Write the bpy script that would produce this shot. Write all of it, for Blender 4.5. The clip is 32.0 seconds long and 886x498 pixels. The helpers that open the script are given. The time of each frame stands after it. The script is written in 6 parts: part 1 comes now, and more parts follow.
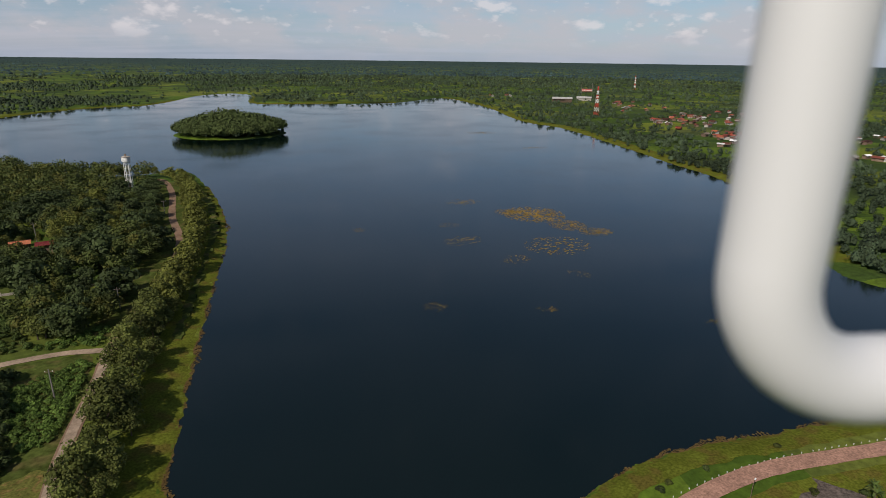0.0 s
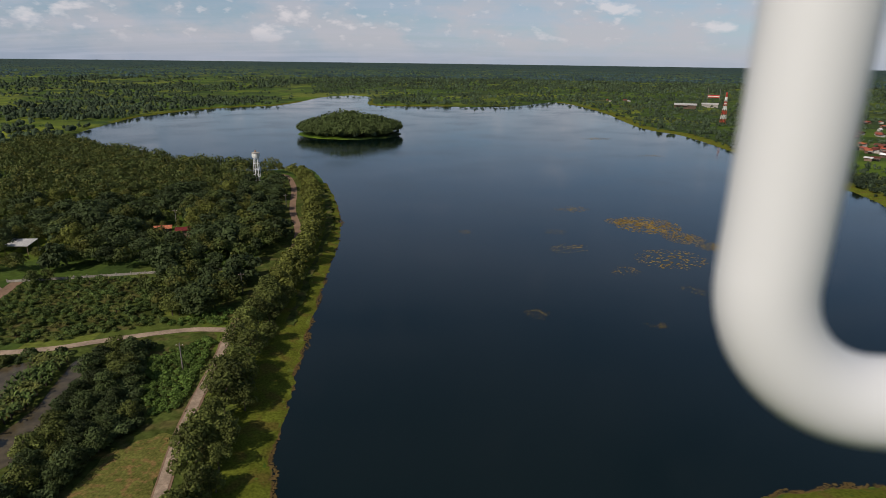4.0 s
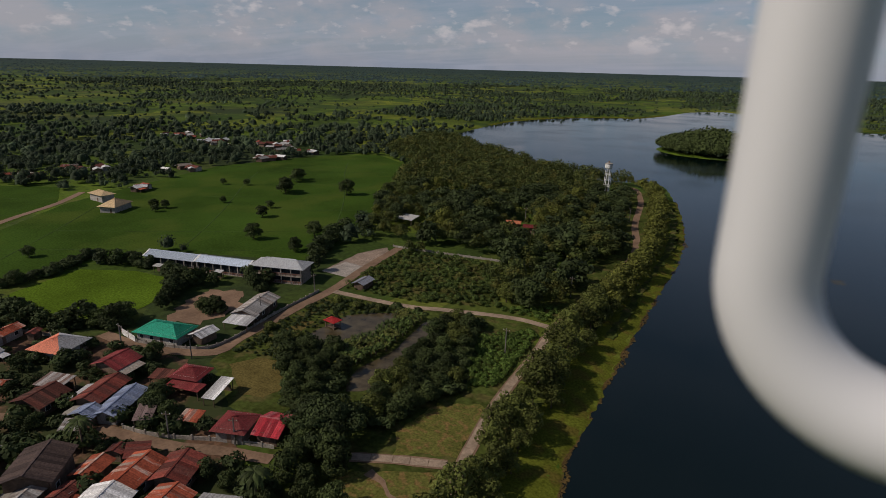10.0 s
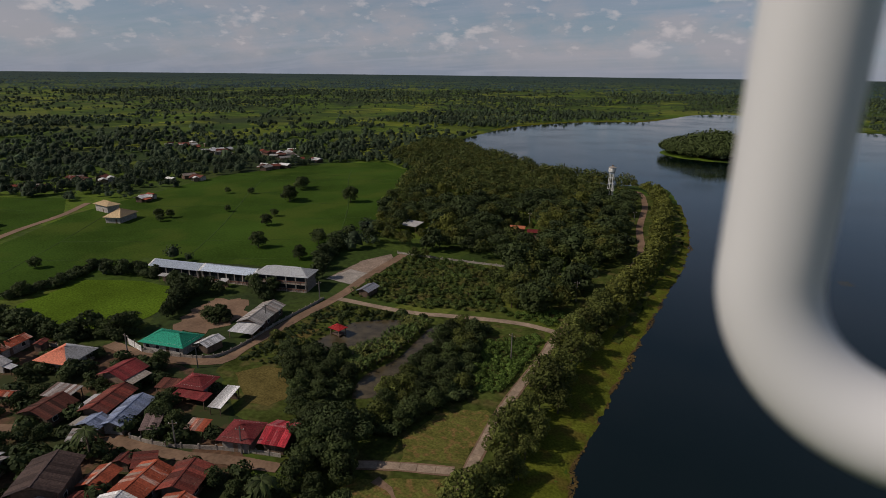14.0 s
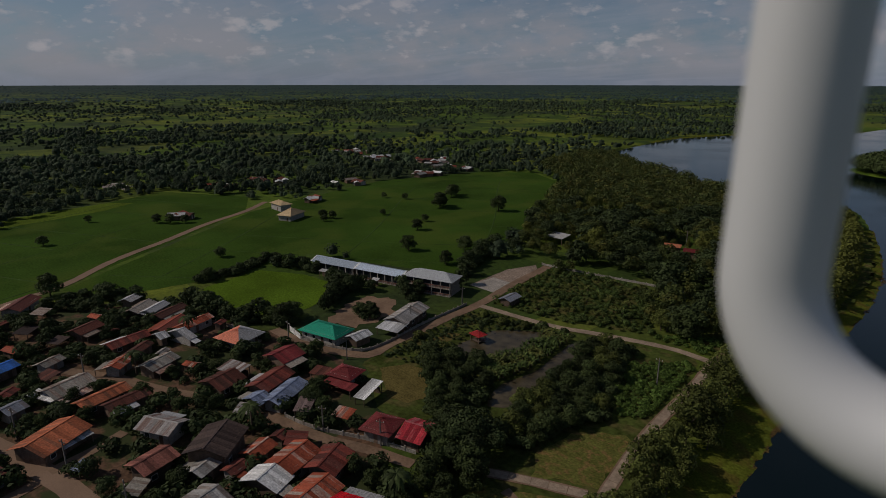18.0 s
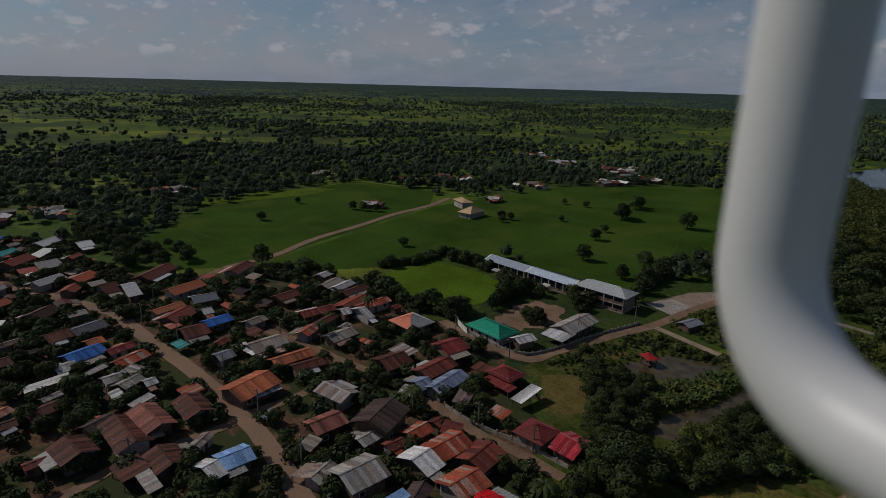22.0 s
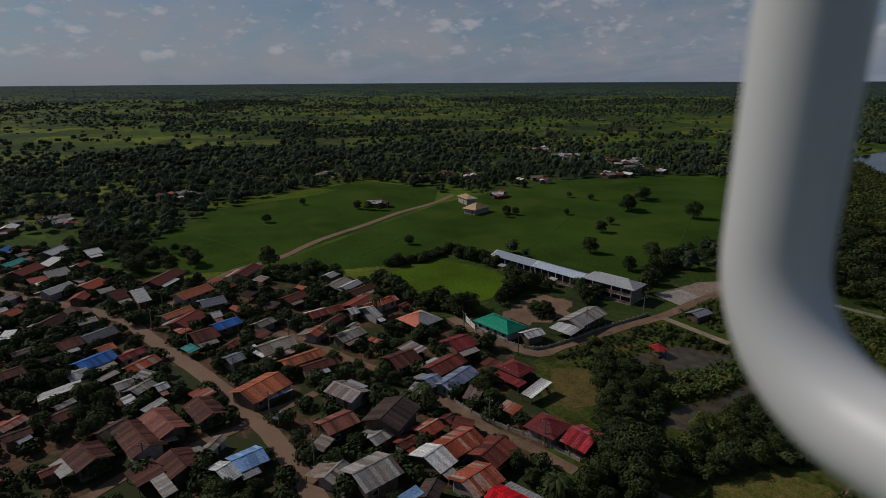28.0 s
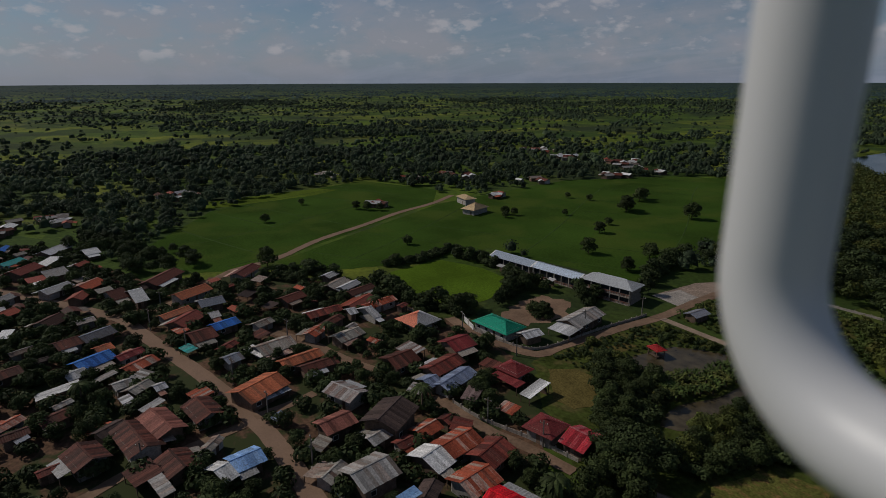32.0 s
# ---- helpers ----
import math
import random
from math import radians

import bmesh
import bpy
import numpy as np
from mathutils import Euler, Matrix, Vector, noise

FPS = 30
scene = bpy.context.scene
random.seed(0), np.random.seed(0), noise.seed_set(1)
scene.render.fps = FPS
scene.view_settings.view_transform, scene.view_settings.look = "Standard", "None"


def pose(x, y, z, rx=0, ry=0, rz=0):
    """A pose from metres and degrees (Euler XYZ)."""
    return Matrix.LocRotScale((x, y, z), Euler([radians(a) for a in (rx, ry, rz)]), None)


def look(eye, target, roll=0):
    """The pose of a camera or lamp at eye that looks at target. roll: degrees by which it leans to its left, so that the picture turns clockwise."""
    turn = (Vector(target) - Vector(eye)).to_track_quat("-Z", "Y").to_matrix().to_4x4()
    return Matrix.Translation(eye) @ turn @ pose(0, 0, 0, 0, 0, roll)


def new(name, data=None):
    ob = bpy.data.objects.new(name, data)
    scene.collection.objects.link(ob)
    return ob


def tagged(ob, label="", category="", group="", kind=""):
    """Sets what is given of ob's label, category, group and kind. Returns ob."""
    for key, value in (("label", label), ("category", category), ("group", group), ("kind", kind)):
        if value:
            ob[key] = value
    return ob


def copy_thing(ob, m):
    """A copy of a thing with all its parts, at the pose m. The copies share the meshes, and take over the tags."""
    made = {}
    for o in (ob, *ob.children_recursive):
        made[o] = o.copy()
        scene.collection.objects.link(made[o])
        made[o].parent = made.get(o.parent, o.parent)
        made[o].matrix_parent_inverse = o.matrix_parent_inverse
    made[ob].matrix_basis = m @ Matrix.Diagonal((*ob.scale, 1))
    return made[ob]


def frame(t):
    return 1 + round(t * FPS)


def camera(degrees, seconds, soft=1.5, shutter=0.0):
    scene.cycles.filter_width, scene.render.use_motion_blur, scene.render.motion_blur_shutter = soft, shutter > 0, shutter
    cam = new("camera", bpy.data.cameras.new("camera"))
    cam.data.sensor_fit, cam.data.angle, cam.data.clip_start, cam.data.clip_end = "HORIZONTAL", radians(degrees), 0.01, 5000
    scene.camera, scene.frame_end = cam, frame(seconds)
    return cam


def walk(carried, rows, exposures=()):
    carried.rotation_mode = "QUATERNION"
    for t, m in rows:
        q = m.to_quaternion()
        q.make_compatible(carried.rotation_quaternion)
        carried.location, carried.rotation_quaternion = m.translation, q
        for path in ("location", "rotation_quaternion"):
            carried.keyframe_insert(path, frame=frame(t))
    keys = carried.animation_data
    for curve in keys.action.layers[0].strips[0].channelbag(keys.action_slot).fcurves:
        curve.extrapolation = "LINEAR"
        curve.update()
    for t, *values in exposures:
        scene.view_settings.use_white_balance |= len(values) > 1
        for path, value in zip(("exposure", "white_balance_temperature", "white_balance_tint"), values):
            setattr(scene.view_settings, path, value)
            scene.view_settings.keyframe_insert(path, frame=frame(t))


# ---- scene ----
cam = camera(74.33, 32.0, soft=0.6)
# seconds, place in metres, yaw, pitch and roll in degrees
PATH = [
    (0, -0.0961, -0.0075, 69.9960, -11.15, -18.15, 0.70),
    (0.5, -0.0893, -0.0131, 69.9969, -7.64, -17.92, 0.65),
    (1, -0.0836, -0.0174, 69.9952, -4.82, -17.70, 0.60),
    (1.5, -0.0787, -0.0196, 69.9968, -2.67, -17.77, 0.55),
    (2, -0.0767, -0.0209, 69.9970, -1.72, -17.85, 0.50),
    (2.5, -0.0765, -0.0220, 69.9983, -1.37, -17.87, 0.52),
    (4.5, -0.0728, -0.0227, 69.9972, 0.00, -17.95, 0.60),
    (5, -0.0675, -0.0263, 69.9976, 2.68, -17.75, -0.10),
    (5.5, -0.0448, -0.0371, 69.9962, 12.68, -17.30, -0.20),
    (6, -0.0397, -0.0384, 69.9949, 14.68, -16.60, 0.15),
    (6.5, -0.0400, -0.0383, 69.9958, 14.61, -17.02, 0.07),
    (7, -0.0145, -0.0430, 69.9928, 24.75, -17.23, 0.70),
    (7.5, 0.0124, -0.0416, 69.9885, 35.21, -17.11, 1.82),
    (8, 0.0125, -0.0422, 69.9902, 35.34, -17.22, 1.65),
    (8.5, 0.0169, -0.0417, 69.9904, 37.11, -17.23, 1.54),
    (9, 0.0111, -0.0416, 69.9907, 34.82, -17.33, 1.51),
    (9.5, 0.0073, -0.0428, 69.9920, 33.36, -17.23, 1.31),
    (10, 0.0071, -0.0431, 69.9922, 33.20, -17.47, 1.54),
    (10.5, 0.0071, -0.0429, 69.9919, 33.22, -17.30, 1.48),
    (11, 0.0071, -0.0430, 69.9920, 33.24, -17.33, 1.48),
    (11.5, 0.0072, -0.0426, 69.9924, 33.33, -17.37, 1.29),
    (12, 0.0073, -0.0425, 69.9925, 33.38, -17.30, 1.08),
    (12.5, 0.0071, -0.0424, 69.9928, 33.36, -17.39, 1.02),
    (13, 0.0075, -0.0430, 69.9933, 33.53, -17.22, 0.93),
    (13.5, 0.0076, -0.0421, 69.9924, 33.57, -17.12, 0.89),
    (14, 0.0077, -0.0431, 69.9935, 33.66, -16.89, 0.68),
    (14.5, 0.0075, -0.0430, 69.9940, 33.64, -16.99, 0.42),
    (16.5, 0.0081, -0.0441, 69.9951, 34.00, -16.34, -0.41),
    (17, 0.0107, -0.0437, 69.9955, 35.08, -16.43, -0.59),
    (17.5, 0.0209, -0.0420, 69.9936, 39.13, -16.22, -0.42),
    (18, 0.0439, -0.0371, 69.9912, 48.39, -16.02, 0.03),
    (18.5, 0.0631, -0.0289, 69.9870, 56.46, -15.83, 1.02),
    (19, 0.0640, -0.0283, 69.9866, 56.89, -15.74, 1.04),
    (19.5, 0.0741, -0.0232, 69.9856, 61.32, -15.79, 1.30),
    (20, 0.0840, -0.0162, 69.9830, 66.00, -15.81, 1.81),
    (20.5, 0.0842, -0.0163, 69.9834, 66.01, -16.08, 1.90),
    (21, 0.0843, -0.0160, 69.9833, 66.11, -15.97, 1.84),
    (21.5, 0.0842, -0.0166, 69.9840, 65.99, -15.97, 1.77),
    (22, 0.0843, -0.0169, 69.9848, 66.02, -15.90, 1.57),
    (22.5, 0.0842, -0.0165, 69.9847, 66.10, -15.76, 1.43),
    (23, 0.0844, -0.0170, 69.9866, 66.17, -15.93, 1.06),
    (23.5, 0.0838, -0.0161, 69.9856, 65.92, -15.78, 2.31),
    (24, 0.0829, -0.0151, 69.9872, 65.43, -15.21, 4.84),
    (24.5, 0.0830, -0.0151, 69.9851, 65.38, -15.26, 4.88),
    (26.5, 0.0837, -0.0163, 69.9868, 65.82, -15.59, 2.60),
    (27, 0.0829, -0.0148, 69.9846, 65.49, -14.97, 4.46),
    (27.5, 0.0837, -0.0157, 69.9854, 65.57, -14.67, 4.64),
    (28, 0.0846, -0.0166, 69.9880, 66.61, -16.20, -0.32),
    (28.5, 0.0866, -0.0167, 69.9859, 67.65, -16.95, -2.96),
    (29, 0.0895, -0.0158, 69.9737, 69.38, -17.87, -7.11),
    (29.5, 0.0883, -0.0158, 69.9781, 68.70, -17.37, -5.28),
    (30, 0.0847, -0.0163, 69.9895, 66.76, -16.17, -0.50),
    (30.5, 0.0843, -0.0168, 69.9905, 66.34, -15.58, 0.81),
    (31, 0.0852, -0.0163, 69.9884, 67.04, -16.34, -1.32),
    (31.5, 0.0863, -0.0161, 69.9852, 67.65, -17.21, -2.95),
    (32, 0.0839, -0.0163, 69.9905, 66.47, -16.17, -0.18),
]
cam.data.dof.use_dof, cam.data.dof.focus_distance, cam.data.dof.aperture_fstop = True, 300.0, 9.0
walk(cam, [(t, pose(x, y, z, 90 + p, 0, yw) @ pose(0, 0, 0, 0, 0, rl)) for t, x, y, z, yw, p, rl in PATH],
     exposures=[(0, 0.12, 6450, 13), (5, 0.1, 6450, 13), (7, 0.0, 6600, 15), (8, -0.33, 6600, 16), (14, -0.45, 6600, 16), (16.5, -1.05, 6450, 15), (17, -1.1, 6450, 15), (20, -0.98, 6200, 13), (23, -1.0, 6200, 13), (29, -0.95, 6200, 13), (32, -0.95, 6200, 13)])

# ---- light ----
SUN_YAW, SUN_EL = 135.0, 40.0
sun_dir = Vector((-math.sin(radians(SUN_YAW)) * math.cos(radians(SUN_EL)), math.cos(radians(SUN_YAW)) * math.cos(radians(SUN_EL)), math.sin(radians(SUN_EL))))
sun = new("sun", bpy.data.lights.new("sun", "SUN"))
sun.data.energy, sun.data.angle, sun.data.color = 4.0, radians(0.6), (1.0, 0.93, 0.80)
sun.matrix_world = look(sun_dir * 200, (0, 0, 0))
world = bpy.data.worlds.new("sky")
scene.world = world
world.use_nodes = True
nt = world.node_tree
nt.nodes.clear()


def node(tree, kind, **values):
    n = tree.nodes.new(kind)
    for key, v in values.items():
        if key in n.inputs:
            n.inputs[key].default_value = v
    return n


def ramp(tree, stops, fac):
    n = tree.nodes.new("ShaderNodeValToRGB")
    el = n.color_ramp.elements
    while len(el) < len(stops):
        el.new(0.5)
    for e, (p, c) in zip(el, stops):
        e.position = p
        e.color = (*c, 1) if len(c) == 3 else c
    tree.links.new(fac, n.inputs[0])
    return n


def math_node(tree, op, a, b=None, clamp=False):
    n = tree.nodes.new("ShaderNodeMath")
    n.operation, n.use_clamp = op, clamp
    for k, v in enumerate((a, b)):
        if v is None:
            continue
        if isinstance(v, (int, float)):
            n.inputs[k].default_value = v
        else:
            tree.links.new(v, n.inputs[k])
    return n.outputs[0]


def mix(tree, kind, fac, a, b):
    n = tree.nodes.new("ShaderNodeMix")
    n.data_type, n.blend_type = "RGBA", kind
    for slot, v in ((0, fac), (6, a), (7, b)):
        if isinstance(v, (int, float)):
            n.inputs[slot].default_value = v
        elif isinstance(v, tuple):
            n.inputs[slot].default_value = (*v, 1)
        else:
            tree.links.new(v, n.inputs[slot])
    return n.outputs[2]


def build_sky():
    sky = nt.nodes.new("ShaderNodeTexSky")
    sky.sky_type, sky.sun_disc = "NISHITA", False
    sky.sun_elevation, sky.sun_rotation = radians(SUN_EL), radians(-SUN_YAW)
    sky.air_density, sky.dust_density, sky.ozone_density = 1.0, 0.25, 2.0
    co = nt.nodes.new("ShaderNodeTexCoord")
    sep = nt.nodes.new("ShaderNodeSeparateXYZ")
    nt.links.new(co.outputs["Generated"], sep.inputs[0])
    up = math_node(nt, "MAXIMUM", sep.outputs[2], 0.0)
    low = math_node(nt, "ADD", up, 0.10)
    flat = nt.nodes.new("ShaderNodeCombineXYZ")
    nt.links.new(math_node(nt, "DIVIDE", sep.outputs[0], low), flat.inputs[0])
    nt.links.new(math_node(nt, "DIVIDE", sep.outputs[1], low), flat.inputs[1])
    # thin streaked sheet, drawn out from side to side
    drawn = nt.nodes.new("ShaderNodeVectorMath")
    drawn.operation = "MULTIPLY"
    drawn.inputs[1].default_value = (0.45, 1.2, 1.0)
    nt.links.new(flat.outputs[0], drawn.inputs[0])
    n1 = node(nt, "ShaderNodeTexNoise", Scale=1.1, Detail=9.0, Roughness=0.62, Distortion=0.4)
    nt.links.new(drawn.outputs[0], n1.inputs["Vector"])
    sheet = math_node(nt, "MULTIPLY", ramp(nt, [(0.43, (0, 0, 0)), (0.68, (1, 1, 1))], n1.outputs[0]).outputs[0], ramp(nt, [(0.15, (1, 1, 1)), (0.5, (0.6, 0.6, 0.6))], up).outputs[0])
    # small heaped clouds near the horizon, flat below
    stretch = nt.nodes.new("ShaderNodeCombineXYZ")
    nt.links.new(sep.outputs[0], stretch.inputs[0])
    nt.links.new(sep.outputs[1], stretch.inputs[1])
    nt.links.new(math_node(nt, "MULTIPLY", sep.outputs[2], 2.1), stretch.inputs[2])
    n2 = node(nt, "ShaderNodeTexNoise", Scale=17.0, Detail=7.0, Roughness=0.5)
    nt.links.new(stretch.outputs[0], n2.inputs["Vector"])
    heap = ramp(nt, [(0.59, (0, 0, 0)), (0.68, (1, 1, 1))], n2.outputs[0]).outputs[0]
    n3 = node(nt, "ShaderNodeTexNoise", Scale=46.0, Detail=6.0, Roughness=0.5)
    nt.links.new(stretch.outputs[0], n3.inputs["Vector"])
    small = ramp(nt, [(0.60, (0, 0, 0)), (0.72, (1, 1, 1))], n3.outputs[0]).outputs[0]
    band = ramp(nt, [(0.015, (0, 0, 0)), (0.04, (1, 1, 1)), (0.10, (1, 1, 1)), (0.20, (0.1, 0.1, 0.1))], sep.outputs[2]).outputs[0]
    heaps = math_node(nt, "MULTIPLY", math_node(nt, "MAXIMUM", heap, math_node(nt, "MULTIPLY", small, 0.7)), band)
    # soft towering banks low over the land
    n4 = node(nt, "ShaderNodeTexNoise", Scale=7.0, Detail=6.0, Roughness=0.55)
    nt.links.new(stretch.outputs[0], n4.inputs["Vector"])
    low_band = ramp(nt, [(0.0, (0.3, 0.3, 0.3)), (0.03, (1, 1, 1)), (0.07, (1, 1, 1)), (0.15, (0, 0, 0))], sep.outputs[2]).outputs[0]
    towers = math_node(nt, "MULTIPLY", ramp(nt, [(0.44, (0, 0, 0)), (0.58, (1, 1, 1))], n4.outputs[0]).outputs[0], low_band)
    haze = ramp(nt, [(0.0, (1, 1, 1)), (0.10, (0.4, 0.4, 0.4)), (0.35, (0, 0, 0))], up).outputs[0]
    c = mix(nt, "MIX", math_node(nt, "MULTIPLY", haze, 0.6), sky.outputs[0], (3.3, 5.0, 8.0))
    c = mix(nt, "MIX", math_node(nt, "MULTIPLY", sheet, 0.5), c, (6.3, 6.9, 8.1))
    c = mix(nt, "MIX", math_node(nt, "MULTIPLY", towers, 0.6), c, (7.2, 6.9, 7.2))
    c = mix(nt, "MIX", math_node(nt, "MULTIPLY", heaps, 0.6), c, (10.5, 10.0, 10.0))
    bg = nt.nodes.new("ShaderNodeBackground")
    bg.inputs["Strength"].default_value = 0.066
    nt.links.new(c, bg.inputs["Color"])
    outn = nt.nodes.new("ShaderNodeOutputWorld")
    nt.links.new(bg.outputs[0], outn.inputs[0])


build_sky()


# ---- materials ----
def material(name, base, rough=0.85, dark=0.65, light=1.25, scale=1.0, fine=12.0, bump=0.2, metal=0.0, vary="", amount=0.35, spec=0.15, where="Object", leak=0.0, other=None, grain=(0.62, 1.25)):
    """A surface with patches at scale and grain at fine (per metre), and a spread from piece to piece."""
    m = bpy.data.materials.new(name)
    m.use_nodes = True
    t = m.node_tree
    b = t.nodes["Principled BSDF"]
    if where == "Object":
        vec = t.nodes.new("ShaderNodeTexCoord").outputs["Object"]
    else:
        vec = t.nodes.new("ShaderNodeNewGeometry").outputs["Position"]
    n1 = node(t, "ShaderNodeTexNoise", Scale=scale, Detail=5.0, Roughness=0.6)
    n2 = node(t, "ShaderNodeTexNoise", Scale=fine, Detail=3.0)
    t.links.new(vec, n1.inputs["Vector"])
    t.links.new(vec, n2.inputs["Vector"])
    lo = tuple(v * dark for v in base)
    hi = tuple(min(v * light, 0.95) for v in base)
    c = ramp(t, [(0.3, lo), (0.7, hi)], n1.outputs[0]).outputs[0]
    if other:
        n3 = node(t, "ShaderNodeTexNoise", Scale=scale * 1.7, Detail=3.0)
        moved = t.nodes.new("ShaderNodeVectorMath")
        moved.inputs[1].default_value = (37.0, 11.0, 5.0)
        t.links.new(vec, moved.inputs[0])
        t.links.new(moved.outputs[0], n3.inputs["Vector"])
        c = mix(t, "MIX", ramp(t, [(0.50, (0, 0, 0)), (0.64, (0.85, 0.85, 0.85))], n3.outputs[0]).outputs[0], c, other)
    g = ramp(t, [(0.3, (grain[0],) * 3), (0.7, (grain[1],) * 3)], n2.outputs[0]).outputs[0]
    c = mix(t, "MULTIPLY", 1.0, c, g)
    if vary:
        r = t.nodes.new("ShaderNodeObjectInfo").outputs["Random"] if vary == "object" else t.nodes.new("ShaderNodeNewGeometry").outputs["Random Per Island"]
        v = ramp(t, [(0.0, (1 - amount,) * 3), (1.0, (1 + amount,) * 3)], r).outputs[0]
        c = mix(t, "MULTIPLY", 1.0, c, v)
    t.links.new(c, b.inputs["Base Color"])
    b.inputs["Roughness"].default_value, b.inputs["Metallic"].default_value = rough, metal
    b.inputs["Specular IOR Level"].default_value = spec
    if bump:
        bn = node(t, "ShaderNodeBump", Strength=bump, Distance=0.05)
        t.links.new(n2.outputs[0], bn.inputs["Height"])
        t.links.new(bn.outputs[0], b.inputs["Normal"])
    if leak:
        tr = t.nodes.new("ShaderNodeBsdfTranslucent")
        t.links.new(c, tr.inputs["Color"])
        ms = node(t, "ShaderNodeMixShader", Fac=leak)
        o = t.nodes["Material Output"]
        t.links.new(b.outputs[0], ms.inputs[1])
        t.links.new(tr.outputs[0], ms.inputs[2])
        t.links.new(ms.outputs[0], o.inputs[0])
    return m


def rusted(name, base, rust, share=0.5, rough=0.7, metal=0.0):
    """Corrugated sheets: each one more or less rusted, with streaks."""
    m = bpy.data.materials.new(name)
    m.use_nodes = True
    t = m.node_tree
    b = t.nodes["Principled BSDF"]
    r = t.nodes.new("ShaderNodeObjectInfo").outputs["Random"]
    far = t.nodes.new("ShaderNodeVectorMath")
    far.operation = "MULTIPLY_ADD"
    far.inputs[1].default_value = (1.0, 1.0, 1.0)
    t.links.new(t.nodes.new("ShaderNodeTexCoord").outputs["Object"], far.inputs[0])
    t.links.new(math_node(t, "MULTIPLY", r, 60.0), far.inputs[2])
    run = t.nodes.new("ShaderNodeVectorMath")
    run.operation = "MULTIPLY"
    run.inputs[1].default_value = (2.6, 0.4, 1.0)
    t.links.new(far.outputs[0], run.inputs[0])
    vec = far.outputs[0]
    n1 = node(t, "ShaderNodeTexNoise", Scale=0.9, Detail=6.0, Roughness=0.65)
    t.links.new(run.outputs[0], n1.inputs["Vector"])
    k = math_node(t, "ADD", math_node(t, "MULTIPLY", r, 0.6), math_node(t, "MULTIPLY", n1.outputs[0], 0.8))
    lo = 1.0 - share
    f = ramp(t, [(max(0.0, lo - 0.12), (0, 0, 0)), (min(1.0, lo + 0.16), (1, 1, 1))], math_node(t, "SUBTRACT", k, 0.18)).outputs[0]
    c = mix(t, "MIX", f, base, rust)
    n2 = node(t, "ShaderNodeTexNoise", Scale=3.2, Detail=6.0)
    t.links.new(vec, n2.inputs["Vector"])
    c = mix(t, "MULTIPLY", 1.0, c, ramp(t, [(0.35, (0.66, 0.66, 0.66)), (0.65, (1.2, 1.2, 1.2))], n2.outputs[0]).outputs[0])
    v = ramp(t, [(0.0, (0.62, 0.62, 0.62)), (0.5, (1.0, 1.0, 1.0)), (1.0, (1.4, 1.4, 1.4))], math_node(t, "FRACT", math_node(t, "MULTIPLY", r, 7.31))).outputs[0]
    c = mix(t, "MULTIPLY", 1.0, c, v)
    t.links.new(c, b.inputs["Base Color"])
    b.inputs["Roughness"].default_value, b.inputs["Metallic"].default_value = rough, metal
    b.inputs["Specular IOR Level"].default_value = 0.12
    return m


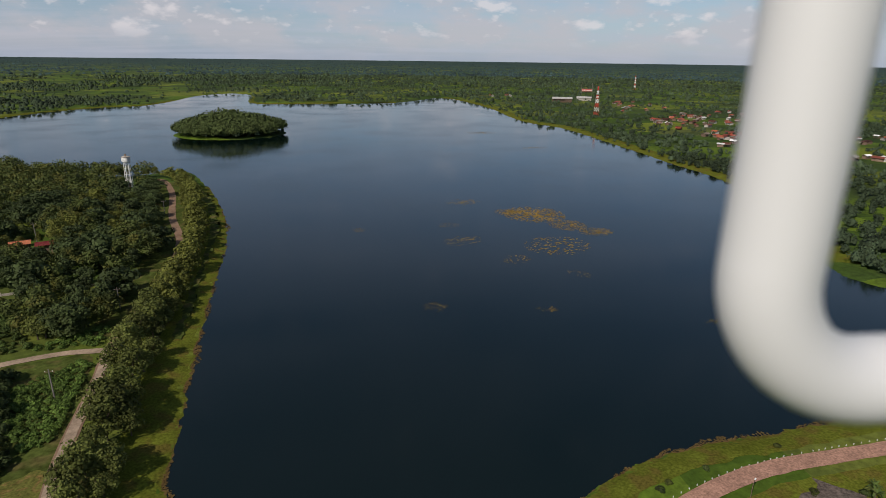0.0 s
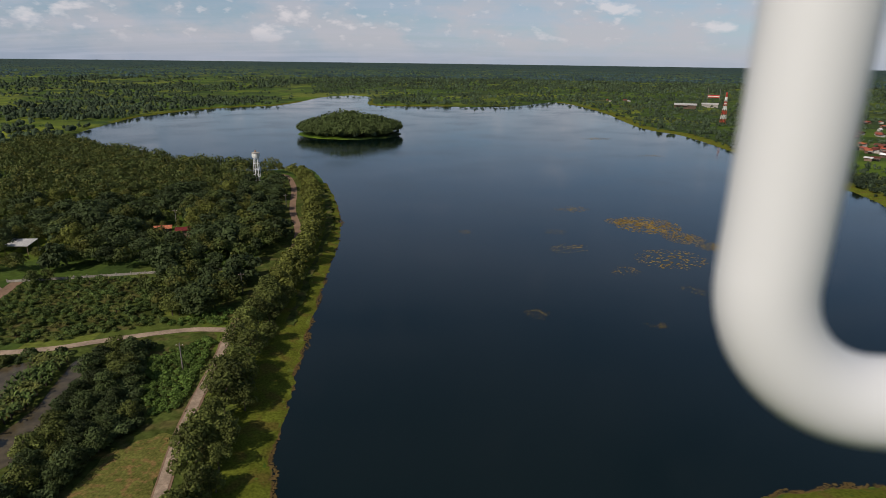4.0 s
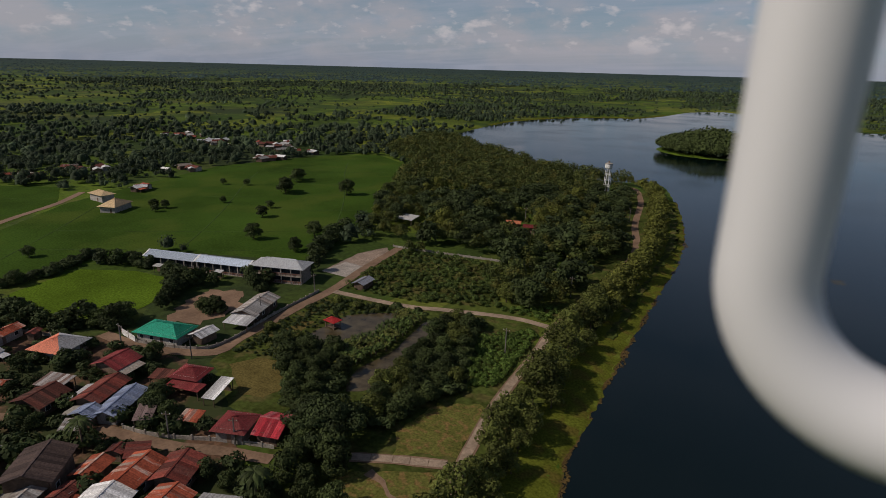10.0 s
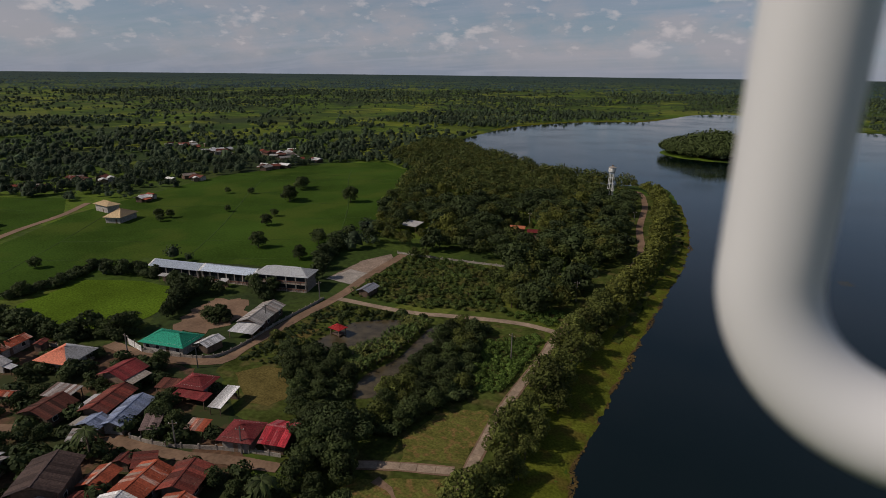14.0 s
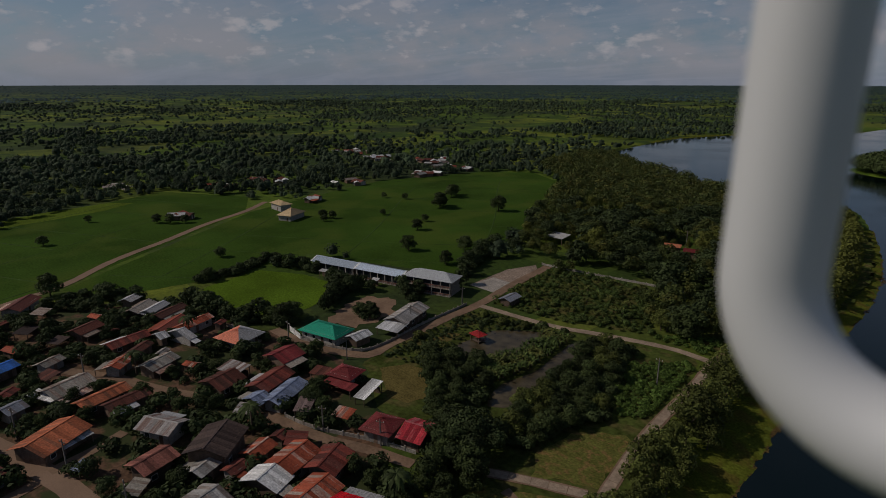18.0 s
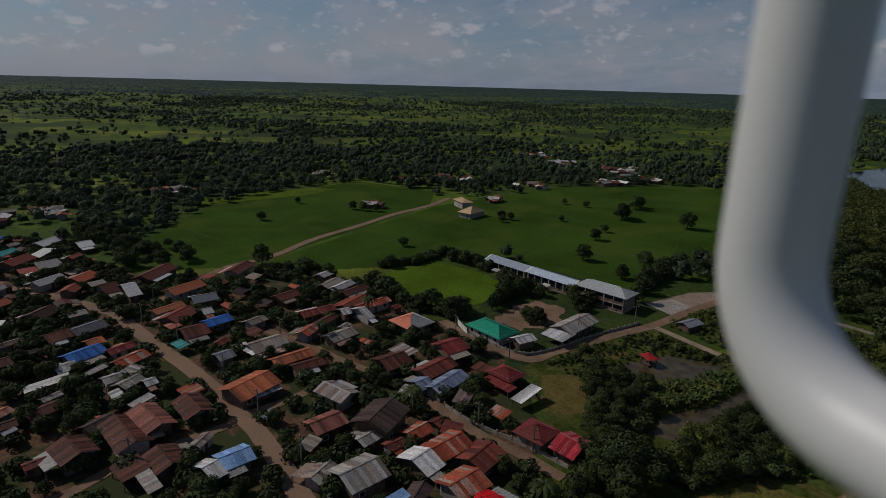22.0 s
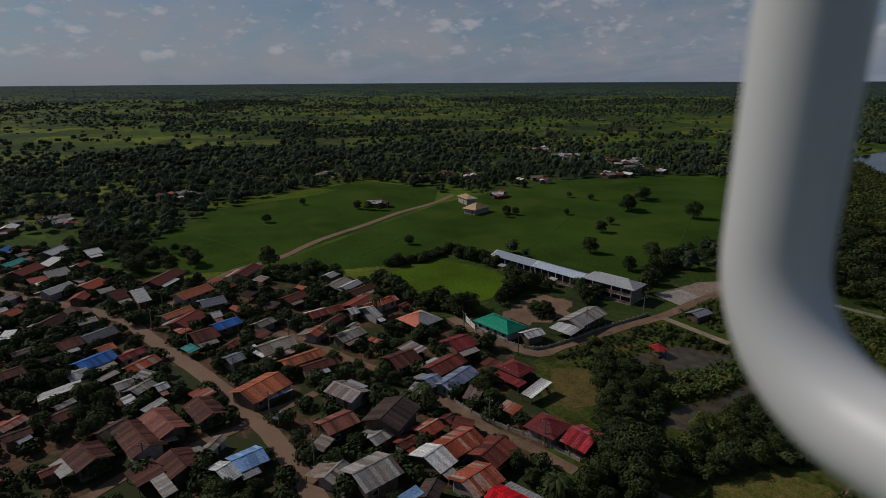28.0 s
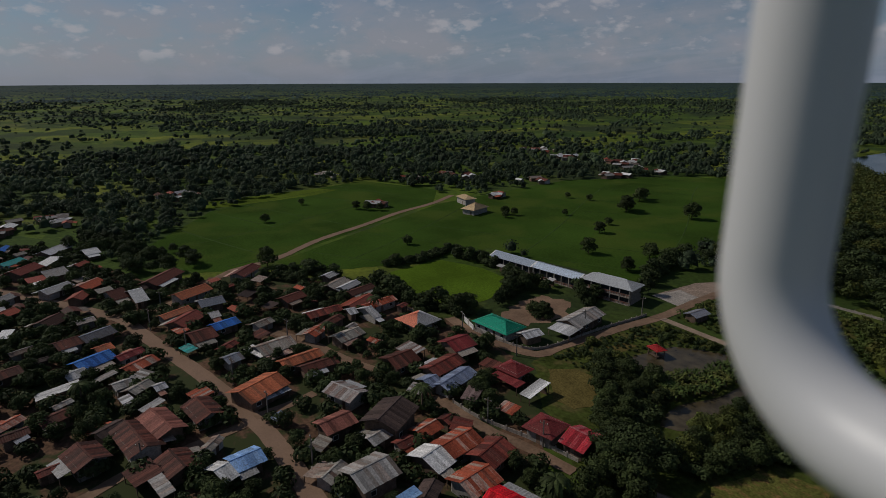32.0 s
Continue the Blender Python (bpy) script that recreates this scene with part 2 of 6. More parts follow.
M = {
    "wall": material("plaster", (0.34, 0.31, 0.28), 0.9, vary="object", amount=0.45),
    "school_wall": material("school_plaster", (0.24, 0.20, 0.17), 0.9),
    "timber": material("weathered_timber", (0.16, 0.11, 0.08), 0.9, vary="object", amount=0.4),
    "concrete": material("concrete", (0.33, 0.29, 0.25), 0.9, scale=0.4, fine=3.0, where="World"),
    "dark_opening": material("dark_window_and_shade", (0.03, 0.035, 0.04), 0.25, bump=0),
    "white_paint": material("white_paint", (0.72, 0.71, 0.68), 0.7),
    "dirt": material("red_dirt", (0.205, 0.130, 0.084), 0.95, scale=0.12, fine=1.5, where="World", grain=(0.82, 1.12)),
    "yard_slab": material("stained_concrete", (0.25, 0.185, 0.14), 0.9, dark=0.6, light=1.35, scale=0.12, fine=1.5, where="World"),
    "street": material("packed_red_earth", (0.225, 0.145, 0.098), 0.95, dark=0.85, light=1.15, scale=0.08, fine=5.0, where="World", grain=(0.85, 1.1)),
    "pink_road": material("pink_road", (0.33, 0.185, 0.13), 0.9, dark=0.8, light=1.15, scale=0.3, fine=2.5, where="World"),
    "track": material("pale_track", (0.30, 0.22, 0.155), 0.95, scale=0.2, fine=2.0, where="World", grain=(0.8, 1.15)),
    "slab": material("worn_concrete", (0.29, 0.215, 0.155), 0.9, dark=0.7, light=1.25, scale=0.5, fine=3.0, vary="object", amount=0.07, where="World", grain=(0.82, 1.12)),
    "bund": material("bund_grass", (0.030, 0.058, 0.006), 0.95, dark=0.6, light=1.6, scale=0.1, fine=1.0, where="World"),
    # darker leaf copy: the shade among crowns is put into its colour
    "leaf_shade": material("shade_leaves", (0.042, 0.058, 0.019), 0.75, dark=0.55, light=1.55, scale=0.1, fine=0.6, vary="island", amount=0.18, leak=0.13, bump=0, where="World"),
    "leaf": material("leaves", (0.086, 0.099, 0.022), 0.75, dark=0.55, light=1.5, scale=0.25, fine=2.0, vary="object", amount=0.4, leak=0.12, bump=0, where="World"),
    "leaf_dark": material("dark_leaves", (0.043, 0.058, 0.017), 0.75, dark=0.55, light=1.5, scale=0.2, fine=2.0, vary="object", amount=0.4, leak=0.1, bump=0, where="World"),
    # two bluer leaf copies for distant trees: air haze is put into their colour
    "leaf_far_haze": material("far_haze_leaves", (0.046, 0.066, 0.034), 0.8, dark=0.6, light=1.5, scale=0.01, fine=0.08, vary="island", amount=0.35, bump=0, leak=0.22, where="World"),
    "leaf_horizon_haze": material("horizon_haze_leaves", (0.029, 0.050, 0.049), 0.9, dark=0.5, light=1.7, scale=0.006, fine=0.05, vary="island", amount=0.3, bump=0, where="World"),
    "leaf_wood": material("wood_leaves", (0.060, 0.076, 0.019), 0.75, dark=0.5, light=1.6, scale=0.11, fine=0.5, vary="island", amount=0.16, leak=0.16, bump=0, where="World", other=(0.11, 0.105, 0.022)),
    # paler leaf copy for bamboo and shore rows, with sunlight put into its colour
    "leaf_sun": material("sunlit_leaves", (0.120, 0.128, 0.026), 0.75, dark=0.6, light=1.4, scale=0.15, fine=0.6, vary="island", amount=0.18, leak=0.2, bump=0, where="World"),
    "leaf_bright": material("bright_leaves", (0.085, 0.135, 0.025), 0.75, dark=0.6, light=1.4, scale=0.15, fine=2.0, vary="island", amount=0.3, leak=0.12, bump=0, where="World"),
    "rail": material("red_brown_rail", (0.22, 0.075, 0.05), 0.8),
    "pole": material("grey_pole", (0.17, 0.155, 0.14), 0.9),
    "rubble": material("rubble", (0.11, 0.085, 0.07), 0.95, dark=0.5, light=1.4, scale=0.5, fine=2.0, where="World"),
    "bark": material("bark", (0.10, 0.075, 0.055), 0.95),
    "paddy": material("paddy", (0.038, 0.072, 0.010), 1.0, dark=0.65, light=1.3, scale=0.02, fine=1.3, spec=0.02, where="World", other=(0.060, 0.088, 0.014), grain=(0.72, 1.2)),
    "ripe": material("ripening_rice", (0.085, 0.120, 0.014), 1.0, spec=0.02, dark=0.75, light=1.25, scale=0.05, fine=1.3, where="World"),
    "bright_grass": material("bright_grass", (0.072, 0.118, 0.010), 1.0, spec=0.02, dark=0.75, light=1.25, scale=0.05, fine=1.7, where="World"),
    "rough_grass": material("rough_grass", (0.052, 0.066, 0.015), 1.0, spec=0.02, dark=0.55, light=1.5, scale=0.12, fine=0.9, where="World", other=(0.10, 0.085, 0.03)),
    "bank_grass": material("bank_grass", (0.098, 0.110, 0.014), 1.0, spec=0.02, dark=0.75, light=1.2, scale=0.15, fine=2.0, where="World", other=(0.105, 0.082, 0.018)),
    "brown_grass": material("brown_grass", (0.118, 0.092, 0.03), 1.0, spec=0.02, dark=0.75, light=1.25, scale=0.3, fine=2.2, where="World"),
    "dry_grass": material("dry_grass", (0.105, 0.105, 0.026), 1.0, spec=0.02, dark=0.75, light=1.3, scale=0.35, fine=2.0, where="World", other=(0.19, 0.115, 0.045)),
    "weed": material("water_weed", (0.25, 0.155, 0.03), 0.9, scale=0.15, fine=1.0, where="World"),
    "fringe": material("shore_weed", (0.098, 0.062, 0.020), 0.9, scale=0.3, fine=2.0, where="World"),
    "mud": material("brown_water", (0.078, 0.060, 0.032), 0.2, dark=0.75, light=1.2, scale=0.07, fine=0.4, bump=0.02, where="World", spec=0.3),
}
ROOF = {
    "orange": rusted("orange_tiles", (0.62, 0.20, 0.12), (0.55, 0.42, 0.34), 0.12),
    "crimson": rusted("crimson_sheets", (0.18, 0.030, 0.030), (0.20, 0.05, 0.045), 0.4),
    "stripe": rusted("grey_patched_sheets", (0.34, 0.31, 0.29), (0.17, 0.11, 0.09), 0.45),
    "brown": rusted("brown_sheets", (0.125, 0.042, 0.029), (0.07, 0.03, 0.022), 0.5),
    "brownred": rusted("brown_red_sheets", (0.20, 0.048, 0.034), (0.12, 0.04, 0.03), 0.5),
    "tileblue": rusted("slate_blue_tiles", (0.17, 0.20, 0.29), (0.22, 0.25, 0.33), 0.4),
    "taupe": rusted("taupe_sheet", (0.25, 0.17, 0.155), (0.2, 0.14, 0.13), 0.4),
    "white": rusted("white_sheets", (0.66, 0.64, 0.62), (0.45, 0.43, 0.40), 0.25),
    "green": rusted("green_sheets", (0.015, 0.24, 0.15), (0.02, 0.20, 0.13), 0.4),
    "silver": rusted("zinc_sheets", (0.46, 0.45, 0.45), (0.30, 0.28, 0.26), 0.35),
    "grey": rusted("grey_sheets", (0.32, 0.30, 0.28), (0.24, 0.19, 0.16), 0.35),
    "schoolroof": rusted("school_zinc", (0.54, 0.55, 0.56), (0.46, 0.46, 0.46), 0.4),
    "schoolblue": rusted("school_blue_zinc", (0.42, 0.48, 0.56), (0.36, 0.41, 0.48), 0.4),
    "greybeige": rusted("beige_grey_sheets", (0.30, 0.27, 0.23), (0.20, 0.13, 0.10), 0.35),
    "rustred": rusted("red_rust_sheets", (0.32, 0.078, 0.048), (0.19, 0.06, 0.042), 0.5),
    "ruststripe": rusted("rust_striped_sheets", (0.42, 0.32, 0.26), (0.32, 0.075, 0.038), 0.66),
    "rustorange": rusted("orange_rust_sheets", (0.44, 0.13, 0.06), (0.26, 0.10, 0.055), 0.4),
    "blue": rusted("blue_sheets", (0.035, 0.13, 0.42), (0.05, 0.15, 0.38), 0.4),
    "bluelight": rusted("light_blue_sheets", (0.20, 0.34, 0.60), (0.23, 0.35, 0.55), 0.4),
    "slate": rusted("slate_sheets", (0.19, 0.20, 0.23), (0.15, 0.13, 0.13), 0.4),
    "teal": rusted("teal_sheets", (0.04, 0.33, 0.30), (0.10, 0.30, 0.28), 0.4),
    "rosebrown": rusted("rose_brown_sheets", (0.25, 0.095, 0.07), (0.16, 0.06, 0.045), 0.45),
    "darkbrown": rusted("dark_brown_sheets", (0.075, 0.05, 0.042), (0.065, 0.045, 0.04), 0.4),
    "brightred": rusted("bright_red_sheets", (0.62, 0.012, 0.02), (0.55, 0.012, 0.02), 0.4),
    "redstripe": rusted("red_striped_sheets", (0.36, 0.028, 0.038), (0.46, 0.15, 0.15), 0.35),
    "beige": rusted("beige_tiles", (0.50, 0.36, 0.20), (0.44, 0.31, 0.18), 0.4),
    "redpav": rusted("red_pavilion_tiles", (0.42, 0.03, 0.03), (0.36, 0.03, 0.03), 0.4),
}


def ground_material():
    m = bpy.data.materials.new("countryside")
    m.use_nodes = True
    t = m.node_tree
    b = t.nodes["Principled BSDF"]
    vec = t.nodes.new("ShaderNodeNewGeometry").outputs["Position"]
    flat = t.nodes.new("ShaderNodeVectorMath")
    flat.operation = "MULTIPLY"
    flat.inputs[1].default_value = (1, 1, 0)
    t.links.new(vec, flat.inputs[0])
    vo = node(t, "ShaderNodeTexVoronoi", Scale=0.013, Randomness=0.85)
    vo.distance = "CHEBYCHEV"
    t.links.new(flat.outputs[0], vo.inputs["Vector"])
    sep = t.nodes.new("ShaderNodeSeparateColor")
    t.links.new(vo.outputs["Color"], sep.inputs[0])
    cell = ramp(t, [(0.0, (0.035, 0.058, 0.012)), (0.3, (0.082, 0.130, 0.012)), (0.55, (0.036, 0.066, 0.011)), (0.8, (0.135, 0.165, 0.017)), (1.0, (0.07, 0.085, 0.024))], sep.outputs[0]).outputs[0]
    n1 = node(t, "ShaderNodeTexNoise", Scale=0.006, Detail=6.0, Roughness=0.6)
    t.links.new(flat.outputs[0], n1.inputs["Vector"])
    scrub = ramp(t, [(0.50, (0, 0, 0)), (0.62, (1, 1, 1))], n1.outputs[0]).outputs[0]
    plot = node(t, "ShaderNodeTexVoronoi", Scale=0.045, Randomness=0.7)
    plot.distance = "CHEBYCHEV"
    t.links.new(flat.outputs[0], plot.inputs["Vector"])
    tone = t.nodes.new("ShaderNodeSeparateColor")
    t.links.new(plot.outputs["Color"], tone.inputs[0])
    cell = mix(t, "MULTIPLY", 1.0, cell, ramp(t, [(0.0, (0.65, 0.7, 0.7)), (1.0, (1.3, 1.2, 1.1))], tone.outputs[0]).outputs[0])
    c = mix(t, "MIX", scrub, cell, (0.030, 0.044, 0.014))
    # the farthest land is woodland, its blue-dark tint distance haze put into the colour
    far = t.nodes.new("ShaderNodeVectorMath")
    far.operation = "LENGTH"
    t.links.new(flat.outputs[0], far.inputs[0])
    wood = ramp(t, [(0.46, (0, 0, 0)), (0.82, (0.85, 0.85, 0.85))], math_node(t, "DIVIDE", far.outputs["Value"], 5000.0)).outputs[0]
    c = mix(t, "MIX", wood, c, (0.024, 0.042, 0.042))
    n2 = node(t, "ShaderNodeTexNoise", Scale=0.5, Detail=6.0, Roughness=0.65)
    t.links.new(flat.outputs[0], n2.inputs["Vector"])
    c = mix(t, "MULTIPLY", 1.0, c, ramp(t, [(0.3, (0.6, 0.6, 0.6)), (0.7, (1.3, 1.3, 1.3))], n2.outputs[0]).outputs[0])
    t.links.new(c, b.inputs["Base Color"])
    b.inputs["Roughness"].default_value = 0.95
    b.inputs["Specular IOR Level"].default_value = 0.1
    return m


def water_material():
    m = bpy.data.materials.new("lake_water")
    m.use_nodes = True
    t = m.node_tree
    b = t.nodes["Principled BSDF"]
    b.inputs["Base Color"].default_value = (0.0014, 0.0056, 0.0044, 1)
    b.inputs["Roughness"].default_value = 0.07
    b.inputs["IOR"].default_value = 1.42
    vec = t.nodes.new("ShaderNodeNewGeometry").outputs["Position"]
    n = node(t, "ShaderNodeTexNoise", Scale=1.6, Detail=4.0, Roughness=0.6)
    t.links.new(vec, n.inputs["Vector"])
    n2 = node(t, "ShaderNodeTexNoise", Scale=0.02, Detail=4.0)
    t.links.new(vec, n2.inputs["Vector"])
    t.links.new(ramp(t, [(0.35, (0.05, 0.05, 0.05)), (0.65, (0.16, 0.16, 0.16))], n2.outputs[0]).outputs[0], b.inputs["Roughness"])
    bn = node(t, "ShaderNodeBump", Strength=0.16, Distance=0.05)
    t.links.new(n.outputs[0], bn.inputs["Height"])
    t.links.new(bn.outputs[0], b.inputs["Normal"])
    return m


def yard_material():
    """Trodden earth between tufts of grass."""
    m = material("village_yard", (0.115, 0.064, 0.038), 0.95, dark=0.7, light=1.3, scale=0.15, fine=1.2, where="World")
    t = m.node_tree
    b = t.nodes["Principled BSDF"]
    c = b.inputs["Base Color"].links[0].from_socket
    vec = t.nodes.new("ShaderNodeNewGeometry").outputs["Position"]
    n = node(t, "ShaderNodeTexNoise", Scale=0.085, Detail=6.0, Roughness=0.6)
    t.links.new(vec, n.inputs["Vector"])
    f = ramp(t, [(0.46, (0, 0, 0)), (0.53, (1, 1, 1))], n.outputs[0]).outputs[0]
    t.links.new(mix(t, "MIX", f, c, (0.036, 0.044, 0.014)), b.inputs["Base Color"])
    return m


M["plastic"] = bpy.data.materials.new("white_plastic")
M["plastic"].use_nodes = True
gloss = M["plastic"].node_tree.nodes["Principled BSDF"]
gloss.inputs["Base Color"].default_value, gloss.inputs["Roughness"].default_value = (0.60, 0.595, 0.59, 1), 0.45
M["yard"] = yard_material()
M["ground"] = ground_material()
M["water"] = water_material()


# ---- helpers for meshes ----
def mesh_object(name, verts, faces, mat, parent=None, label="", smooth=False):
    me = bpy.data.meshes.new(name)
    me.from_pydata([tuple(v) for v in verts], [], [tuple(f) for f in faces])
    me.materials.append(mat)
    if smooth:
        me.shade_smooth()
    ob = new(name, me)
    if parent:
        ob.parent = parent
    if label:
        ob["label"] = label
    return ob


def quads_object(name, co, mat, parent=None, label=""):
    """co: n x 4 x 3 corners of loose quads."""
    n = len(co)
    me = bpy.data.meshes.new(name)
    me.vertices.add(4 * n)
    me.vertices.foreach_set("co", co.reshape(-1).astype(np.float32))
    me.loops.add(4 * n)
    me.loops.foreach_set("vertex_index", np.arange(4 * n, dtype=np.int32))
    me.polygons.add(n)
    me.polygons.foreach_set("loop_start", np.arange(0, 4 * n, 4, dtype=np.int32))
    me.update(calc_edges=True)
    me.validate()
    me.materials.append(mat)
    ob = new(name, me)
    if parent:
        ob.parent = parent
    if label:
        ob["label"] = label
    return ob


def thing(name, x, y, z, turn, label, category, group=""):
    ob = new(name)
    ob.matrix_basis = pose(x, y, z, 0, 0, turn)
    return tagged(ob, label, category, group)


class Build:
    """Collects boxes and prisms of one mesh."""

    def __init__(self):
        self.v, self.f = [], []

    def box(self, x0, y0, z0, x1, y1, z1):
        k = len(self.v)
        self.v += [(x0, y0, z0), (x1, y0, z0), (x1, y1, z0), (x0, y1, z0), (x0, y0, z1), (x1, y0, z1), (x1, y1, z1), (x0, y1, z1)]
        self.f += [tuple(k + i for i in q) for q in ((3, 2, 1, 0), (4, 5, 6, 7), (0, 1, 5, 4), (1, 2, 6, 5), (2, 3, 7, 6), (3, 0, 4, 7))]
        return self

    def prism(self, poly, d):
        """A flat polygon given thickness d along its normal, downwards."""
        k, n = len(self.v), len(poly)
        p = [Vector(q) for q in poly]
        nn = (p[1] - p[0]).cross(p[2] - p[0]).normalized() * d
        self.v += [tuple(q) for q in p] + [tuple(q - nn) for q in p]
        self.f.append(tuple(range(k, k + n)))
        self.f.append(tuple(range(k + 2 * n - 1, k + n - 1, -1)))
        for i in range(n):
            j = (i + 1) % n
            self.f.append((k + i, k + n + i, k + n + j, k + j))
        return self

    def make(self, name, mat, parent=None, label=""):
        return mesh_object(name, self.v, self.f, mat, parent, label)


def spline(points, step=4.0):
    """A smooth line through the points."""
    p = [np.array(q, float) for q in points]
    p = [2 * p[0] - p[1]] + p + [2 * p[-1] - p[-2]]
    out = []
    for a, b, c, d in zip(p, p[1:], p[2:], p[3:]):
        n = max(2, int(np.linalg.norm(c - b) / step))
        for k in range(n):
            s = k / n
            out.append(0.5 * (2 * b + (c - a) * s + (2 * a - 5 * b + 4 * c - d) * s * s + (3 * b - a - 3 * c + d) * s ** 3))
    out.append(p[-2])
    return np.array(out)


def inside(px, py, poly):
    c = np.zeros(np.shape(px), bool)
    for (x0, y0), (x1, y1) in zip(poly, np.roll(poly, -1, axis=0)):
        if y0 == y1:
            continue
        c ^= ((y0 > py) != (y1 > py)) & (px < (x1 - x0) * (py - y0) / (y1 - y0) + x0)
    return c


def edge_distance(px, py, poly):
    d = np.full(np.shape(px), 1e9)
    for (x0, y0), (x1, y1) in zip(poly, np.roll(poly, -1, axis=0)):
        ex, ey = x1 - x0, y1 - y0
        s = np.clip(((px - x0) * ex + (py - y0) * ey) / (ex * ex + ey * ey + 1e-9), 0, 1)
        d = np.minimum(d, np.hypot(px - x0 - s * ex, py - y0 - s * ey))
    return d


# ---- lake outline, anticlockwise from the near bank ----
WEST_BANK = [(-22, 40), (-26, 72), (-31, 90), (-33, 112), (-35.5, 138), (-38, 172), (-41, 220), (-49, 275), (-69, 345), (-92, 396)]
NORTH_BANK = [(-114, 384), (-158, 385), (-226, 430), (-310, 495), (-340, 545)]
FAR_BANK = [(-362, 656), (-368, 738), (-345, 828), (-300, 905), (-258, 935), (-238, 1030), (-225, 1160), (-175, 1225), (-135, 1150), (-112, 970), (-16, 962), (111, 975), (209, 1090), (238, 895), (228, 683), (248, 604), (247, 470), (243, 380), (240, 316)]
EAST_BANK = [(211.8, 233.9), (178.3, 174.1), (179.5, 148.5), (218.9, 124), (212.5, 92.2), (143.3, 90.1), (101.7, 86.8), (85.5, 85.2), (69.2, 84.6), (52.9, 81.3), (42.5, 76.4), (36.8, 71.3), (25.3, 53.2), (3.8, 42.7)]
LAKE = spline(WEST_BANK + NORTH_BANK + FAR_BANK + EAST_BANK, 6.0)
ISLAND = np.array([(-90 + 51 * math.cos(a), 588 + 46 * math.sin(a)) for a in np.linspace(0, 2 * math.pi, 40, endpoint=False)])


def lake_depth(px, py):
    """Metres from the shore, positive over the lake."""
    d = edge_distance(px, py, LAKE)
    s = np.where(inside(px, py, LAKE), d, -d)
    di = edge_distance(px, py, ISLAND)
    return np.minimum(s, np.where(inside(px, py, ISLAND), -di, di))


def ground_height(px, py):
    d = lake_depth(px, py) + 0.5 * np.sin(px * 0.31 + 2 * np.sin(py * 0.23)) * np.sin(py * 0.17 + 1.7 * np.sin(px * 0.19)) + 0.3 * np.sin(px * 1.9 + 2.5 * np.sin(py * 0.61)) * np.sin(py * 1.1 + 2 * np.sin(px * 0.7 + py * 0.13)) + 0.15 * np.sin(py * 3.7 + 3 * np.sin(px * 1.1 + py * 0.8))
    z = np.where(d > 0, -1.0 - np.minimum(0.35 * d, 3.0), -1.0 + np.clip(-d / 6.0, 0, 1) ** 0.7)
    r = np.hypot(px, py)
    return z + 38 * np.clip((r - 2500) / 2350, 0, 1.1) ** 1.4


def build_ground():
    yaw = np.radians(np.concatenate([np.arange(-70, 128, 0.3), np.arange(128, 290, 4.5)]))
    ring = np.concatenate([[0.02, 2.0, 12.0, 25.0], 38 * np.exp(np.arange(0, math.log(4900 / 38.0), 0.0165)), [4950]])
    R, Y = np.meshgrid(ring, yaw, indexing="ij")
    X, Yy = -np.sin(Y) * R, np.cos(Y) * R
    Z = ground_height(X, Yy)
    nr, ny = R.shape
    co = np.stack([X, Yy, Z], -1).reshape(-1, 3)
    i, j = np.meshgrid(np.arange(nr - 1), np.arange(ny), indexing="ij")
    k = (j + 1) % ny
    f = np.stack([i * ny + j, i * ny + k, (i + 1) * ny + k, (i + 1) * ny + j], -1).reshape(-1, 4)[:, ::-1]
    me = bpy.data.meshes.new("ground")
    me.vertices.add(len(co))
    me.vertices.foreach_set("co", co.reshape(-1))
    me.loops.add(f.size)
    me.loops.foreach_set("vertex_index", f.reshape(-1).astype(np.int32))
    me.polygons.add(len(f))
    me.polygons.foreach_set("loop_start", np.arange(0, f.size, 4, dtype=np.int32))
    me.update(calc_edges=True)
    me.shade_smooth()
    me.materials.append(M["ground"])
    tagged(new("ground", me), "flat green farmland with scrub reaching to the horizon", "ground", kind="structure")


build_ground()
w = Build()
w.v, w.f = [(-900, -20, -1.0), (600, -20, -1.0), (600, 1500, -1.0), (-900, 1500, -1.0)], [(0, 1, 2, 3)]
tagged(w.make("water", M["water"]), "dark calm lake water mirroring the sky", "lake", kind="structure")


def patch(name, points, z, mat, label, category, jag=0.6, round_=False):
    """A flat piece of land cover with straight or rounded sides."""
    if round_:
        p = spline(list(points) + [points[0]], 3.0)[:-1]
    else:
        p = []
        for a, c in zip(points, list(points[1:]) + [points[0]]):
            a, c = np.array(a, float), np.array(c, float)
            n = max(1, int(np.linalg.norm(c - a) / 1.6))
            p += [a + (c - a) * k / n for k in range(n)]
        p = np.array(p)
    if jag:
        p = p + np.array([[jag * noise.noise((q[0] * 0.35, q[1] * 0.35, 3.0)), jag * noise.noise((q[0] * 0.35, q[1] * 0.35, 9.0))] for q in p])
    bm = bmesh.new()
    f = bm.faces.new([bm.verts.new((x, y, z)) for x, y in p])
    if f.normal.z < 0:
        f.normal_flip()
    bmesh.ops.triangulate(bm, faces=[f])
    me = bpy.data.meshes.new(name)
    bm.to_mesh(me)
    bm.free()
    me.materials.append(mat)
    for q in me.polygons:
        if q.normal.z < 0:
            q.flip()
    me.update()
    return tagged(new(name, me), label, category, kind="structure")


